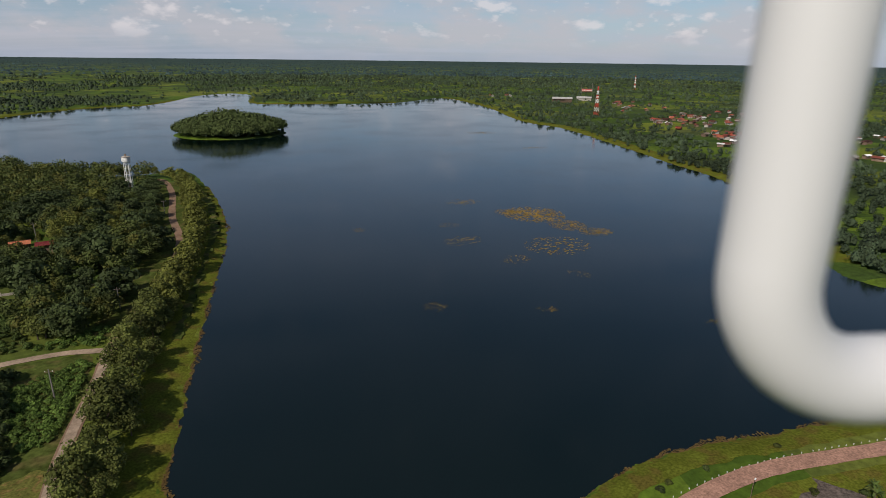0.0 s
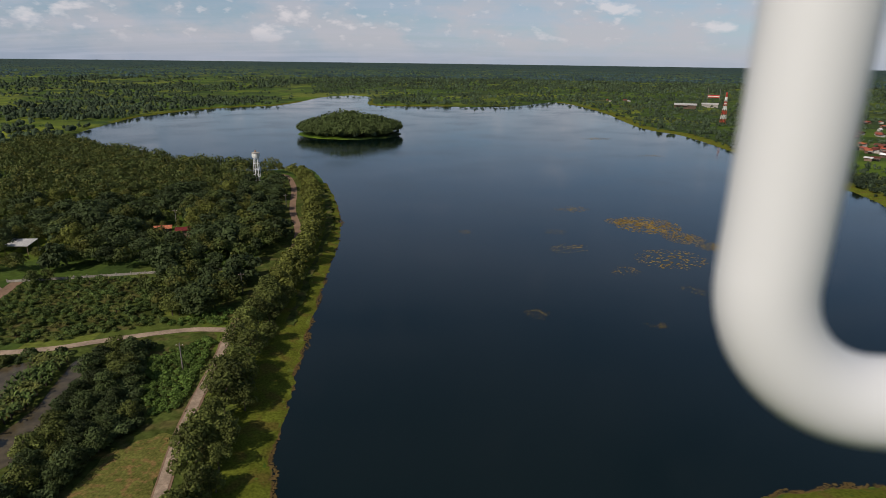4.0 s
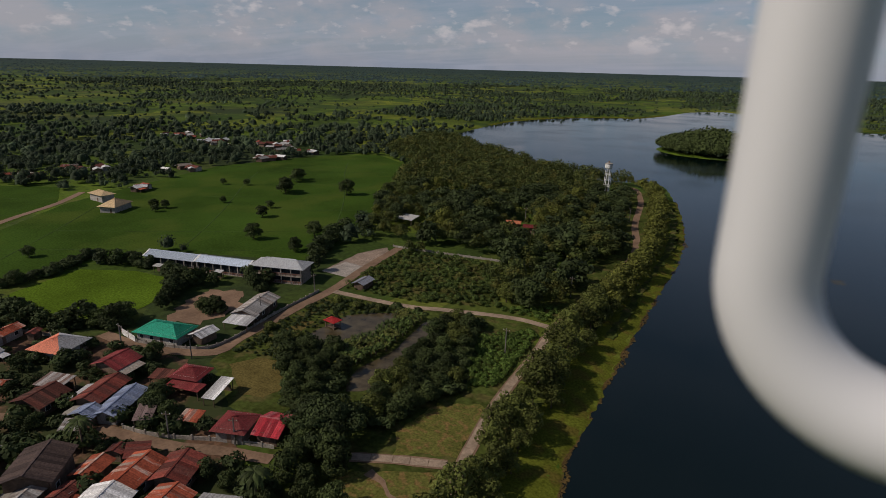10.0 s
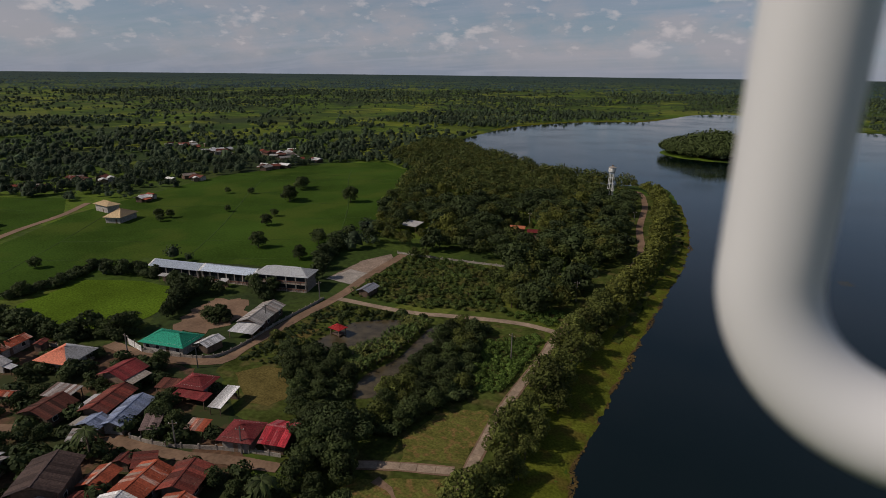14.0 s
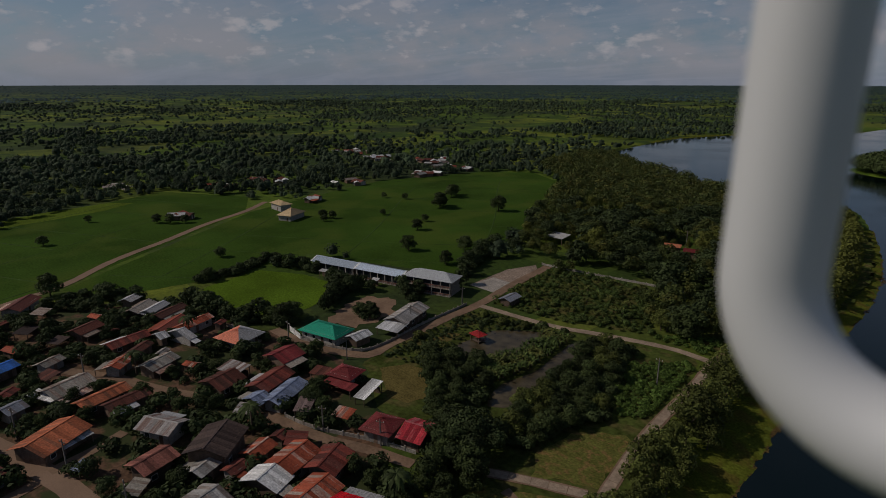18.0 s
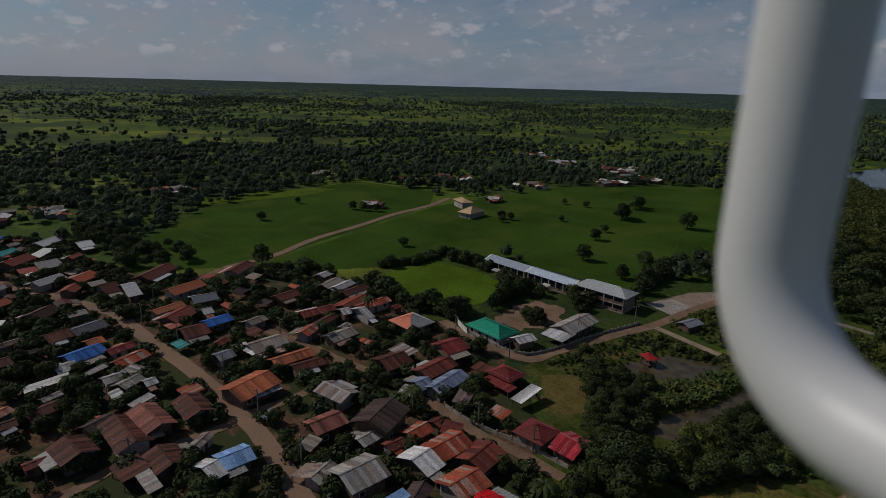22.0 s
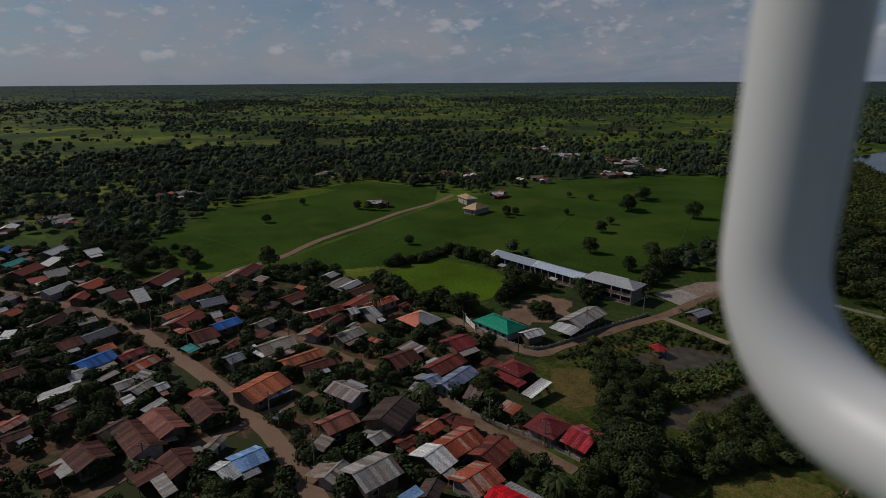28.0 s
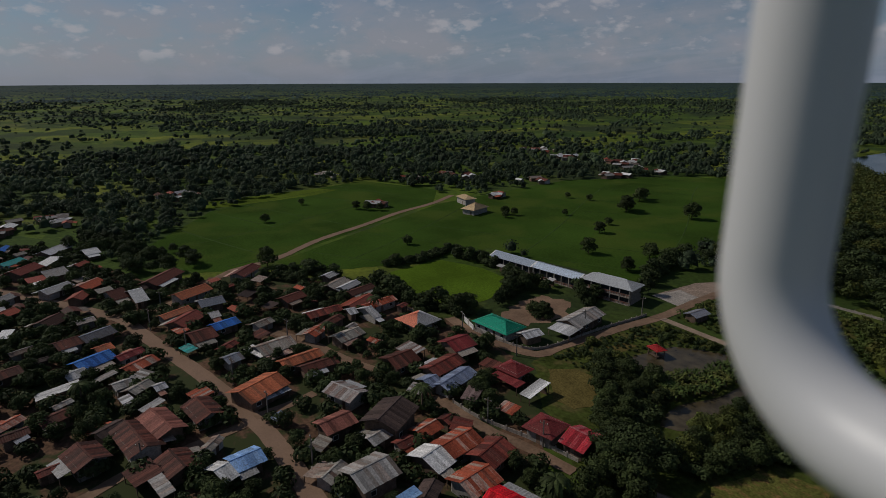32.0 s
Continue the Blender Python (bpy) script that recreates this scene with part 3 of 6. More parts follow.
def strip(name, points, width, z, mat, label, category, wobble=0.25):
    """A road or path along a smooth line."""
    p = spline(points, 2.5)
    d = np.gradient(p, axis=0)
    d /= np.linalg.norm(d, axis=1)[:, None] + 1e-9
    n = np.stack([-d[:, 1], d[:, 0]], -1)
    v, f = [], []
    for i, (q, m) in enumerate(zip(p, n)):
        a = width / 2 + wobble * noise.noise((q[0] * 0.3, q[1] * 0.3, 1.0))
        b = width / 2 + wobble * noise.noise((q[0] * 0.3, q[1] * 0.3, 5.0))
        v += [(*(q + m * a), z), (*(q - m * b), z)]
        if i:
            k = 2 * i
            f.append((k - 2, k - 1, k + 1, k))
    return tagged(mesh_object(name, v, f, mat), label, category, kind="structure")


# fields
patch("paddy_field", [(-270, -24), (-343, 9), (-375, 47), (-406, 114), (-352, 149), (-313, 130), (-236, 30), (-227, 10), (-229, -2)], 0.05, M["paddy"], "green rice field beside the red dirt road", "field")
patch("paddy_field", [(-231, 28), (-309, 131), (-325, 176), (-348, 249), (-330, 330), (-300, 362), (-248, 335), (-214, 256), (-182, 218), (-163, 174), (-150, 145), (-165, 136), (-214, 115), (-210, 80), (-209, 66), (-212, 40)], 0.05, M["paddy"], "wide green rice field with single trees", "field")
patch("grass_field", [(-194, 59.5), (-201, 66.5), (-207, 89.4), (-190, 99.7), (-172.2, 102.6), (-162, 94.8), (-157.2, 72.7), (-183, 63.7)], 0.08, M["bright_grass"], "bright green sports field beside the school", "field")
patch("bare_ground", [(-149, 85), (-153, 94), (-156, 105), (-147, 108), (-139, 103), (-135, 92), (-138, 86), (-142, 83)], 0.07, M["dirt"], "bare red earth between the school buildings", "bare ground", jag=3)
patch("concrete_yard", [(-141.1, 138.5), (-144.2, 161), (-140.5, 173.7), (-134.2, 168.3), (-128.6, 143.3)], 0.08, M["yard_slab"], "stained brown concrete yard beside the road", "yard")
patch("pale_slab", [(-141, 138), (-141, 150.5), (-133, 150.5), (-127.8, 138.6)], 0.11, M["concrete"], "pale concrete slab at the end of the yard", "yard", jag=0.2)
patch("pond_grass", [(-117, 88), (-120.5, 100), (-121.5, 112), (-121, 123.5), (-106, 126), (-97, 126), (-92, 120), (-92, 96), (-100, 90), (-108, 86)], 0.045, M["rough_grass"], "rough green grass round the fish pond", "grass", jag=1.5)
patch("garden_ground", [(-119, 79), (-122, 99), (-124, 124), (-107, 128), (-86, 135), (-60, 142), (-56, 130), (-50, 92), (-48, 78), (-62, 60), (-80, 60), (-96, 66), (-112, 74)], 0.02, M["rough_grass"], "rough grass and weeds under the garden trees", "grass", jag=2)
patch("track_verge", [(-68, 48), (-66, 70), (-60, 98), (-46, 104), (-34, 60), (-32, 44)], 0.012, M["rough_grass"], "rough trodden grass on both sides of the shore track", "grass", jag=2)
patch("forest_floor", [(-40, 146), (-44, 200), (-47, 250), (-60, 310), (-82, 356), (-104, 352), (-92, 310), (-80, 262), (-68, 222), (-64, 150)], 0.04, M["rough_grass"], "rough grass beside the red earth track", "grass", jag=2)
patch("vegetable_plot", [(-122, 131), (-132, 158), (-135, 174), (-98, 182), (-84, 160), (-75, 148), (-97, 137)], 0.03, M["rough_grass"], "rough green ground of the garden plot", "grass", jag=2)
patch("dug_soil", [(-114.7, 94.6), (-115.4, 105.3), (-112.1, 106.6), (-110.4, 97.6)], 0.075, M["brown_grass"], "dry brown plot beside the fish pond", "soil", jag=1)
patch("village_ground", [(-66, 50), (-80, 56), (-110, 72), (-125, 72), (-150, 66), (-190, 50), (-212, 30), (-222, 10), (-218, -14), (-260, -40), (-290, -60), (-290, -95), (-180, -70), (-130, -50), (-95, -40), (-70, -20), (-60, 10), (-62, 40)], 0.03, M["yard"], "trodden reddish earth with grass between the houses", "ground", jag=2.5)
patch("mown_yard", [(-111, 77), (-108, 83.5), (-101, 85.5), (-92, 79), (-93, 72), (-98, 70)], 0.08, M["brown_grass"], "dry brown grass lawn", "lawn", jag=0.5)
patch("dry_grass", [(-58, 73), (-62, 79), (-60, 93), (-53, 98), (-50, 95), (-48, 79.5)], 0.06, M["dry_grass"], "dry yellow-brown grass beside the track", "grass", jag=1.5)
patch("dry_grass", [(-62, 58), (-60.5, 66), (-47.5, 74), (-43, 66), (-50, 55)], 0.06, M["dry_grass"], "trodden dry grass with bare soil", "grass", jag=1.5)
patch("pond", [(-107, 99), (-108, 106), (-108, 115), (-104, 120), (-97, 125), (-93, 114), (-95, 101), (-101, 96)], 0.06, M["mud"], "muddy brown fish pond", "pond", jag=0.8, round_=True)
patch("channel", [(-80, 84), (-84.7, 93.5), (-83.5, 105), (-87.3, 125), (-83, 126), (-79, 108), (-75.5, 90)], 0.06, M["mud"], "narrow muddy brown channel between bushes", "pond", jag=0.8, round_=True)
def bank_strip(name, points, inner, outer, mat, label):
    """Grass that follows the ground from the water's edge up the bank; inner and outer are metres to the left and right of the line."""
    p = spline(points, 1.5)
    d = np.gradient(p, axis=0)
    d /= np.linalg.norm(d, axis=1)[:, None]
    n = np.stack([-d[:, 1], d[:, 0]], -1)
    m = 9
    s_ = np.linspace(inner, -outer, m)
    wob = np.array([1.6 * noise.noise((q[0] * 0.2, q[1] * 0.2, 2.0)) + 0.8 * noise.noise((q[0] * 0.7, q[1] * 0.7, 4.0)) for q in p])
    off = s_[None, :] + wob[:, None] * np.linspace(1, 0.6, m)[None, :]
    g = p[:, None] + n[:, None] * off[..., None]
    z = np.maximum(ground_height(g[..., 0], g[..., 1]), -1.2) + 0.07
    v = np.concatenate([g, z[..., None]], -1).reshape(-1, 3)
    f = [(i * m + j, i * m + j + 1, (i + 1) * m + j + 1, (i + 1) * m + j) for i in range(len(p) - 1) for j in range(m - 1)]
    return tagged(mesh_object(name, v, f, mat, smooth=True), label, "grass", kind="structure")


def bunds(poly, angle, gap, label):
    """Low earth banks that divide a rice field."""
    poly = np.array(poly, float)
    c, s_ = math.cos(radians(angle)), math.sin(radians(angle))
    mid = poly.mean(0)
    rng_ = np.random.default_rng(int(gap * 10))
    b_ = Build()
    for ux, uy, g_ in ((c, s_, gap), (-s_, c, gap * 1.6)):
        for k in range(-9, 10):
            o_ = mid + np.array([-uy, ux]) * (k * g_ + rng_.uniform(-0.25, 0.25) * g_)
            tt = np.arange(-220, 220, 3.0)
            bend = 1.8 * np.sin(tt * 0.03 + k)
            px_, py_ = o_[0] + ux * tt - uy * bend, o_[1] + uy * tt + ux * bend
            ok = inside(px_, py_, poly) & (edge_distance(px_, py_, poly) > 2)
            stop = rng_.uniform(-220, 60)
            for i in range(len(tt) - 1):
                if ok[i] and ok[i + 1] and stop < tt[i] < stop + 200:
                    a_, e_ = Vector((px_[i], py_[i], 0)), Vector((px_[i + 1], py_[i + 1], 0))
                    n_ = Vector((-(e_ - a_).y, (e_ - a_).x, 0)).normalized() * 0.28
                    q0 = len(b_.v)
                    up = Vector((0, 0, 0.13))
                    b_.v += [tuple(v_) for v_ in (a_ - n_ * 1.6, a_ + up - n_ * 0.5, a_ + up + n_ * 0.5, a_ + n_ * 1.6, e_ - n_ * 1.6, e_ + up - n_ * 0.5, e_ + up + n_ * 0.5, e_ + n_ * 1.6)]
                    b_.f += [(q0 + j, q0 + j + 1, q0 + j + 5, q0 + j + 4)[::-1] for j in range(3)]
    tagged(b_.make("field_bunds", M["bund"]), label, "field banks", kind="stuff")


patch("ripe_field", [(-349, 5), (-371, 9), (-381, 42), (-389, 78), (-379, 89), (-366, 71), (-357, 39)], 0.075, M["ripe"], "yellow-green ripening strip of the rice field", "field", jag=1.5)
bunds([(-270, -24), (-343, 9), (-375, 47), (-406, 114), (-352, 149), (-313, 130), (-236, 30), (-227, 10)], 28, 30, "low grassy banks dividing the rice field")
bunds([(-231, 28), (-309, 131), (-325, 176), (-348, 249), (-330, 330), (-300, 362), (-248, 335), (-182, 218), (-150, 145), (-214, 115), (-210, 66)], 40, 34, "low grassy banks dividing the wide rice field")
bank_strip("grass_bank", FAR_BANK[:6], 6.0, 1.5, M["bank_grass"], "narrow grass embankment along the far shore")
bank_strip("grass_bank", FAR_BANK[8:12], 9.0, 1.5, M["bank_grass"], "grass edge of the wooded spit across the lake")
bank_strip("grass_bank", FAR_BANK[12:] + EAST_BANK[:2], 12.0, 1.5, M["bank_grass"], "strip of green grass along the town shore")
bank_strip("grass_bank", WEST_BANK[:-1], 9.5, 1.5, M["bank_grass"], "strip of yellow-green grass along the water")
def slab_run(name, points, width, z, label, pale):
    """A concrete track of single cast slabs, some sunk or shifted, over bare earth."""
    base = strip(name, points, width + 0.8, z, M["dirt"], label, "road")
    p = spline(points, 2.9)
    for i, (q, r) in enumerate(zip(p, p[1:])):
        d = (r - q) / np.linalg.norm(r - q)
        n, l = np.array([-d[1], d[0]]), np.linalg.norm(r - q)
        k = 0.06 * math.sin(i * 7.7)
        c = [q + d * 0.05 + n * (width / 2 + k), q + d * 0.05 - n * (width / 2 - k), q + d * (l - 0.05) - n * (width / 2 - k), q + d * (l - 0.05) + n * (width / 2 + k)]
        zz = z + 0.05 + 0.012 * math.sin(i * 3.1)
        b_ = Build().prism([(c[0][0], c[0][1], zz), (c[1][0], c[1][1], zz), (c[2][0], c[2][1], zz), (c[3][0], c[3][1], zz)], 0.12)
        b_.make("slab", pale, base)
    return base


slab_run("shore_track", [(-42, 60), (-43.7, 70), (-47, 83), (-49.4, 94), (-51.2, 105), (-52.5, 117), (-54, 130), (-56, 143)], 2.0, 0.09, "pale worn concrete slab track along the lake", M["slab"])
strip("earth_track", [(-56, 143), (-55, 180), (-58, 229), (-71, 274), (-83, 326), (-97, 362), (-109, 358)], 3.1, 0.12, M["dirt"], "red earth track running to the water tower", "road")
strip("side_road", [(-56, 143), (-66, 143), (-75.4, 140.3), (-86.4, 136), (-96, 131.7), (-107, 129), (-124, 126.5)], 2.6, 0.14, M["track"], "pale dirt side road", "road")
strip("school_road", [(-136, 176), (-131, 150), (-125.5, 128), (-124, 113), (-122, 99), (-120.5, 87), (-119, 79), (-129, 72.5), (-141, 69), (-151, 68)], 3.6, 0.13, M["dirt"], "red dirt road round the school fence", "road")
slab_run("concrete_path", [(-64, 68), (-57, 72), (-48, 76.6)], 2.0, 0.10, "short pale concrete slab path", M["slab"])
strip("worn_path", [(-58.5, 66.5), (-54.8, 66.1), (-51.6, 64.5), (-45, 62.5)], 1.5, 0.085, M["dirt"], "bare red soil worn into the grass", "soil", wobble=1.0)
strip("village_road", [(-60, 18), (-88, 13.3), (-99.4, 11.3), (-110.7, 8.7), (-121.5, 5.3), (-132.6, 1.3), (-147, -4.5), (-161, -11), (-175.6, -17.4), (-189, -23), (-197, -29.4), (-206, -37), (-240, -70), (-290, -120)], 4.1, 0.12, M["street"], "wide red dirt village road", "road")
strip("village_lane", [(-191, -22), (-197, -11.7), (-212, -1), (-226, 10)], 3.4, 0.14, M["dirt"], "red dirt lane out to the fields", "road")
strip("field_road", [(-226, 10), (-230, 17), (-237, 30), (-258, 51), (-277, 77.6), (-296, 102), (-312, 129), (-330, 150)], 3.6, 0.15, M["street"], "straight red dirt road through rice fields", "road")
strip("village_lane", [(-162, 17), (-149, 26), (-138, 31), (-128, 37)], 3.2, 0.13, M["dirt"], "sandy lane between houses", "road")
strip("village_lane", [(-110, 46), (-97, 49.5), (-90, 52.5), (-84, 55.5), (-75, 59)], 2.8, 0.13, M["dirt"], "dirt lane along a low garden wall", "road")
strip("village_lane", [(-118, 7), (-120, 14), (-123, 21)], 2.6, 0.13, M["dirt"], "short dirt lane", "road")
strip("village_lane", [(-98, -32), (-104, -22.6), (-108, -17), (-110, -12), (-112, -6), (-116, 5)], 2.6, 0.13, M["dirt"], "dirt lane between brown houses", "road")
strip("lakeside_road", [(27.7, 55.5), (44.1, 63.4), (52.3, 68), (61.6, 71.9), (74.4, 74.9), (88.4, 75.8), (121.2, 76.9)], 3.6, 0.12, M["pink_road"], "reddish paved lakeside road", "road")


# ---- trees ----
def leaf_quads(rng, n, lobes, size):
    """n leaf sprays on the skins of a few lobes: each a lobe centre and its radii."""
    lobes = np.array(lobes, float)
    wgt = lobes[:, 3] * lobes[:, 4]
    which = rng.choice(len(lobes), n, p=wgt / wgt.sum())
    d = rng.normal(size=(n, 3))
    d[:, 2] = np.abs(d[:, 2]) * 0.9 - 0.25 * rng.random(n)
    d /= np.linalg.norm(d, axis=1)[:, None]
    c = lobes[which, :3] + d * lobes[which][:, [3, 3, 4]] * (0.72 + 0.33 * rng.random((n, 1)))
    nrm = d + rng.normal(scale=0.34, size=(n, 3))
    nrm /= np.linalg.norm(nrm, axis=1)[:, None]
    a = np.cross(nrm, rng.normal(size=(n, 3)))
    a /= np.linalg.norm(a, axis=1)[:, None]
    b = np.cross(nrm, a)
    s = size * (0.6 + 0.8 * rng.random((n, 1)))
    a, b = a * s, b * s * 0.7
    return np.stack([c - a, c - b * 0.9 + nrm * s * 0.15, c + a, c + b], 1)


def tree_lobes(rng, r, h):
    lobes = [(0, 0, h * 0.66, r * 0.55, h * 0.30), (0, 0, h * 0.36, r * 0.7, h * 0.2)]
    for k in range(4):
        a = k * 1.6 + rng.random()
        lobes.append((r * 0.35 * math.cos(a), r * 0.35 * math.sin(a), h * (0.68 + 0.16 * rng.random()), r * (0.24 + 0.1 * rng.random()), h * 0.13))
    for k in range(7):
        a = k * 1.05 + rng.random()
        q = r * (0.45 + 0.2 * rng.random())
        lobes.append((q * math.cos(a), q * math.sin(a), h * (0.32 + 0.34 * rng.random()), r * (0.36 + 0.14 * rng.random()), h * (0.16 + 0.08 * rng.random())))
    return lobes


def trunk_mesh(rng, h, r, name="trunk"):
    v, f = [], []

    def limb(a, b, ra, rb):
        k = len(v)
        d = (Vector(b) - Vector(a)).normalized()
        s = d.orthogonal().normalized()
        u = d.cross(s)
        for p, rad in ((a, ra), (b, rb)):
            for i in range(6):
                w_ = i * math.pi / 3
                v.append(tuple(Vector(p) + (s * math.cos(w_) + u * math.sin(w_)) * rad))
        for i in range(6):
            j = (i + 1) % 6
            f.append((k + i, k + j, k + 6 + j, k + 6 + i))

    limb((0, 0, -0.2), (0, 0, h * 0.45), h * 0.028, h * 0.02)
    for k in range(5):
        a = k * 1.26 + rng.random()
        limb((0, 0, h * (0.3 + 0.03 * k)), (r * 0.55 * math.cos(a), r * 0.55 * math.sin(a), h * (0.55 + 0.06 * k)), h * 0.014, h * 0.005)
    me = bpy.data.meshes.new(name)
    me.from_pydata(v, [], f)
    me.materials.append(M["bark"])
    return me


TREES = []
for k in range(8):
    rng = np.random.default_rng(100 + k)
    h, r = 8.0, 3.6 + 0.25 * (k % 3)
    root = new("tree")
    tr = new("trunk", trunk_mesh(rng, h, r))
    tr.parent = root
    quads_object("crown", leaf_quads(rng, 1500, tree_lobes(rng, r, h), 0.255), M["leaf" if k % 2 else "leaf_dark"], root)
    TREES.append(root)
DENSE = []
for k in range(4):
    rng = np.random.default_rng(150 + k)
    h, r = 8.0, 4.0
    root = new("tree")
    tr = new("trunk", trunk_mesh(rng, h, r))
    tr.parent = root
    quads_object("crown", leaf_quads(rng, 2400, tree_lobes(rng, r, h) + [(0, 0, h * 0.25, r * 0.8, h * 0.2)], 0.27), M["leaf_dark"], root)
    DENSE.append(root)
BUSHES = []
for k in range(4):
    rng = np.random.default_rng(200 + k)
    root = new("bush")
    tr = new("stem", trunk_mesh(rng, 1.6, 1.4, "stem"))
    tr.parent = root
    quads_object("foliage", leaf_quads(rng, 300, [(0, 0, 0.9, 1.2, 0.9), (0.8, 0.3, 0.7, 0.8, 0.7), (-0.7, 0.5, 0.6, 0.8, 0.6)], 0.22), M["leaf" if k % 2 else "leaf_dark"], root)
    BUSHES.append(root)
for k, o in enumerate(TREES):
    o.location = (600 + 12 * k, -300, 0)
    tagged(o, "broad green tree with a rounded leafy crown", "tree", "trees")
for k, o in enumerate(DENSE):
    o.location = (600 + 12 * k, -315, 0)
    tagged(o, "dense dark green tree with a heavy crown", "tree", "trees")
for k, o in enumerate(BUSHES):
    o.location = (600 + 12 * k, -330, 0)
    tagged(o, "low green leafy bush", "bush", "bushes")
placed, crowd, far_rows = [], [], {}


def crowd_in(x, y, h, wide=1.1, **words):
    """A tree or bush that will be one of many in a joined wood."""
    crowd.append((x, y, h, wide))


def crowd_out(name, label, category, models, unit, mat, skip=1):
    """Join the gathered plants into one mesh of loose sprays."""
    src = []
    for o in models:
        me = [c for c in o.children if c.name.startswith(("crown", "foliage"))][0].data
        co = np.empty(len(me.vertices) * 3, np.float32)
        me.vertices.foreach_get("co", co)
        q = co.reshape(-1, 4, 3)[::skip]
        c = q.mean(1, keepdims=True)
        src.append(c + (q - c) * (1.0 if skip == 1 else 0.92 * math.sqrt(skip)))
    out = []
    for k, (x, y, h, wide) in enumerate(crowd):
        a, s_ = k * 1.7, h / unit
        r = np.array([[math.cos(a), -math.sin(a), 0], [math.sin(a), math.cos(a), 0], [0, 0, 1]], np.float32)
        out.append(src[k % len(src)] @ r.T * np.array([s_ * wide, s_ * wide, s_], np.float32) + np.array([x, y, 0], np.float32))
    crowd.clear()
    if out:
        tagged(quads_object(name, np.concatenate(out), mat), label, category, kind="stuff")


def tree(x, y, h=8.0, label="broad green tree with a rounded leafy crown", group="trees", wide=1.0, dense=False, light=False):
    k = len(placed)
    placed.append((x, y))
    if math.hypot(x, y) > 172 and group != "field trees":
        far_rows.setdefault((dense, light), []).append((x, y, h, wide))
        return None
    o = copy_thing(DENSE[k % 4] if dense else TREES[(k * 5 + int(abs(x) * 3)) % 8 | (1 if light else 0)], pose(x, y, 0, 0, 0, (k * 77) % 360))
    s = h / 8.0
    o.scale = (s * wide, s * wide, s)
    return tagged(o, label, "tree", group)


def bush(x, y, s=1.0, label="low green leafy bush", group="bushes"):
    k = len(placed)
    placed.append((x, y))
    o = copy_thing(BUSHES[k % 4], pose(x, y, 0, 0, 0, (k * 61) % 360))
    o.scale = (s, s, s)
    return tagged(o, label, "bush", group)


def grove(name, xs, ys, hs, mat, label, category, leaves=40, size=0.9, rmul=0.5, seed=1):
    """Trees that stand too close or too far to pick apart, as one mesh."""
    rng = np.random.default_rng(seed)
    n = len(xs)
    c = np.stack([xs, ys, np.zeros(n)], -1)
    c[:, 2] = ground_height(np.array(xs), np.array(ys))
    d = rng.normal(size=(n, leaves, 3))
    d[..., 2] = np.abs(d[..., 2]) - 0.35
    d /= np.linalg.norm(d, axis=2)[..., None]
    hs = np.array(hs)[:, None, None]
    lump = 0.75 + 0.5 * rng.random((n, leaves, 1))
    p = c[:, None] + d * hs * [rmul, rmul, 0.42] * lump + np.array([0, 0, 0.55]) * hs
    nrm = d + rng.normal(scale=0.35, size=d.shape)
    nrm /= np.linalg.norm(nrm, axis=2)[..., None]
    a = np.cross(nrm, rng.normal(size=d.shape))
    a /= np.linalg.norm(a, axis=2)[..., None]
    b = np.cross(nrm, a)
    s = size * hs * 0.125 * (0.6 + 0.8 * rng.random((n, leaves, 1)))
    q = np.stack([p - a * s, p - b * s, p + a * s, p + b * s], 2).reshape(-1, 4, 3)
    return tagged(quads_object(name, q, mat), label, category, kind="stuff")


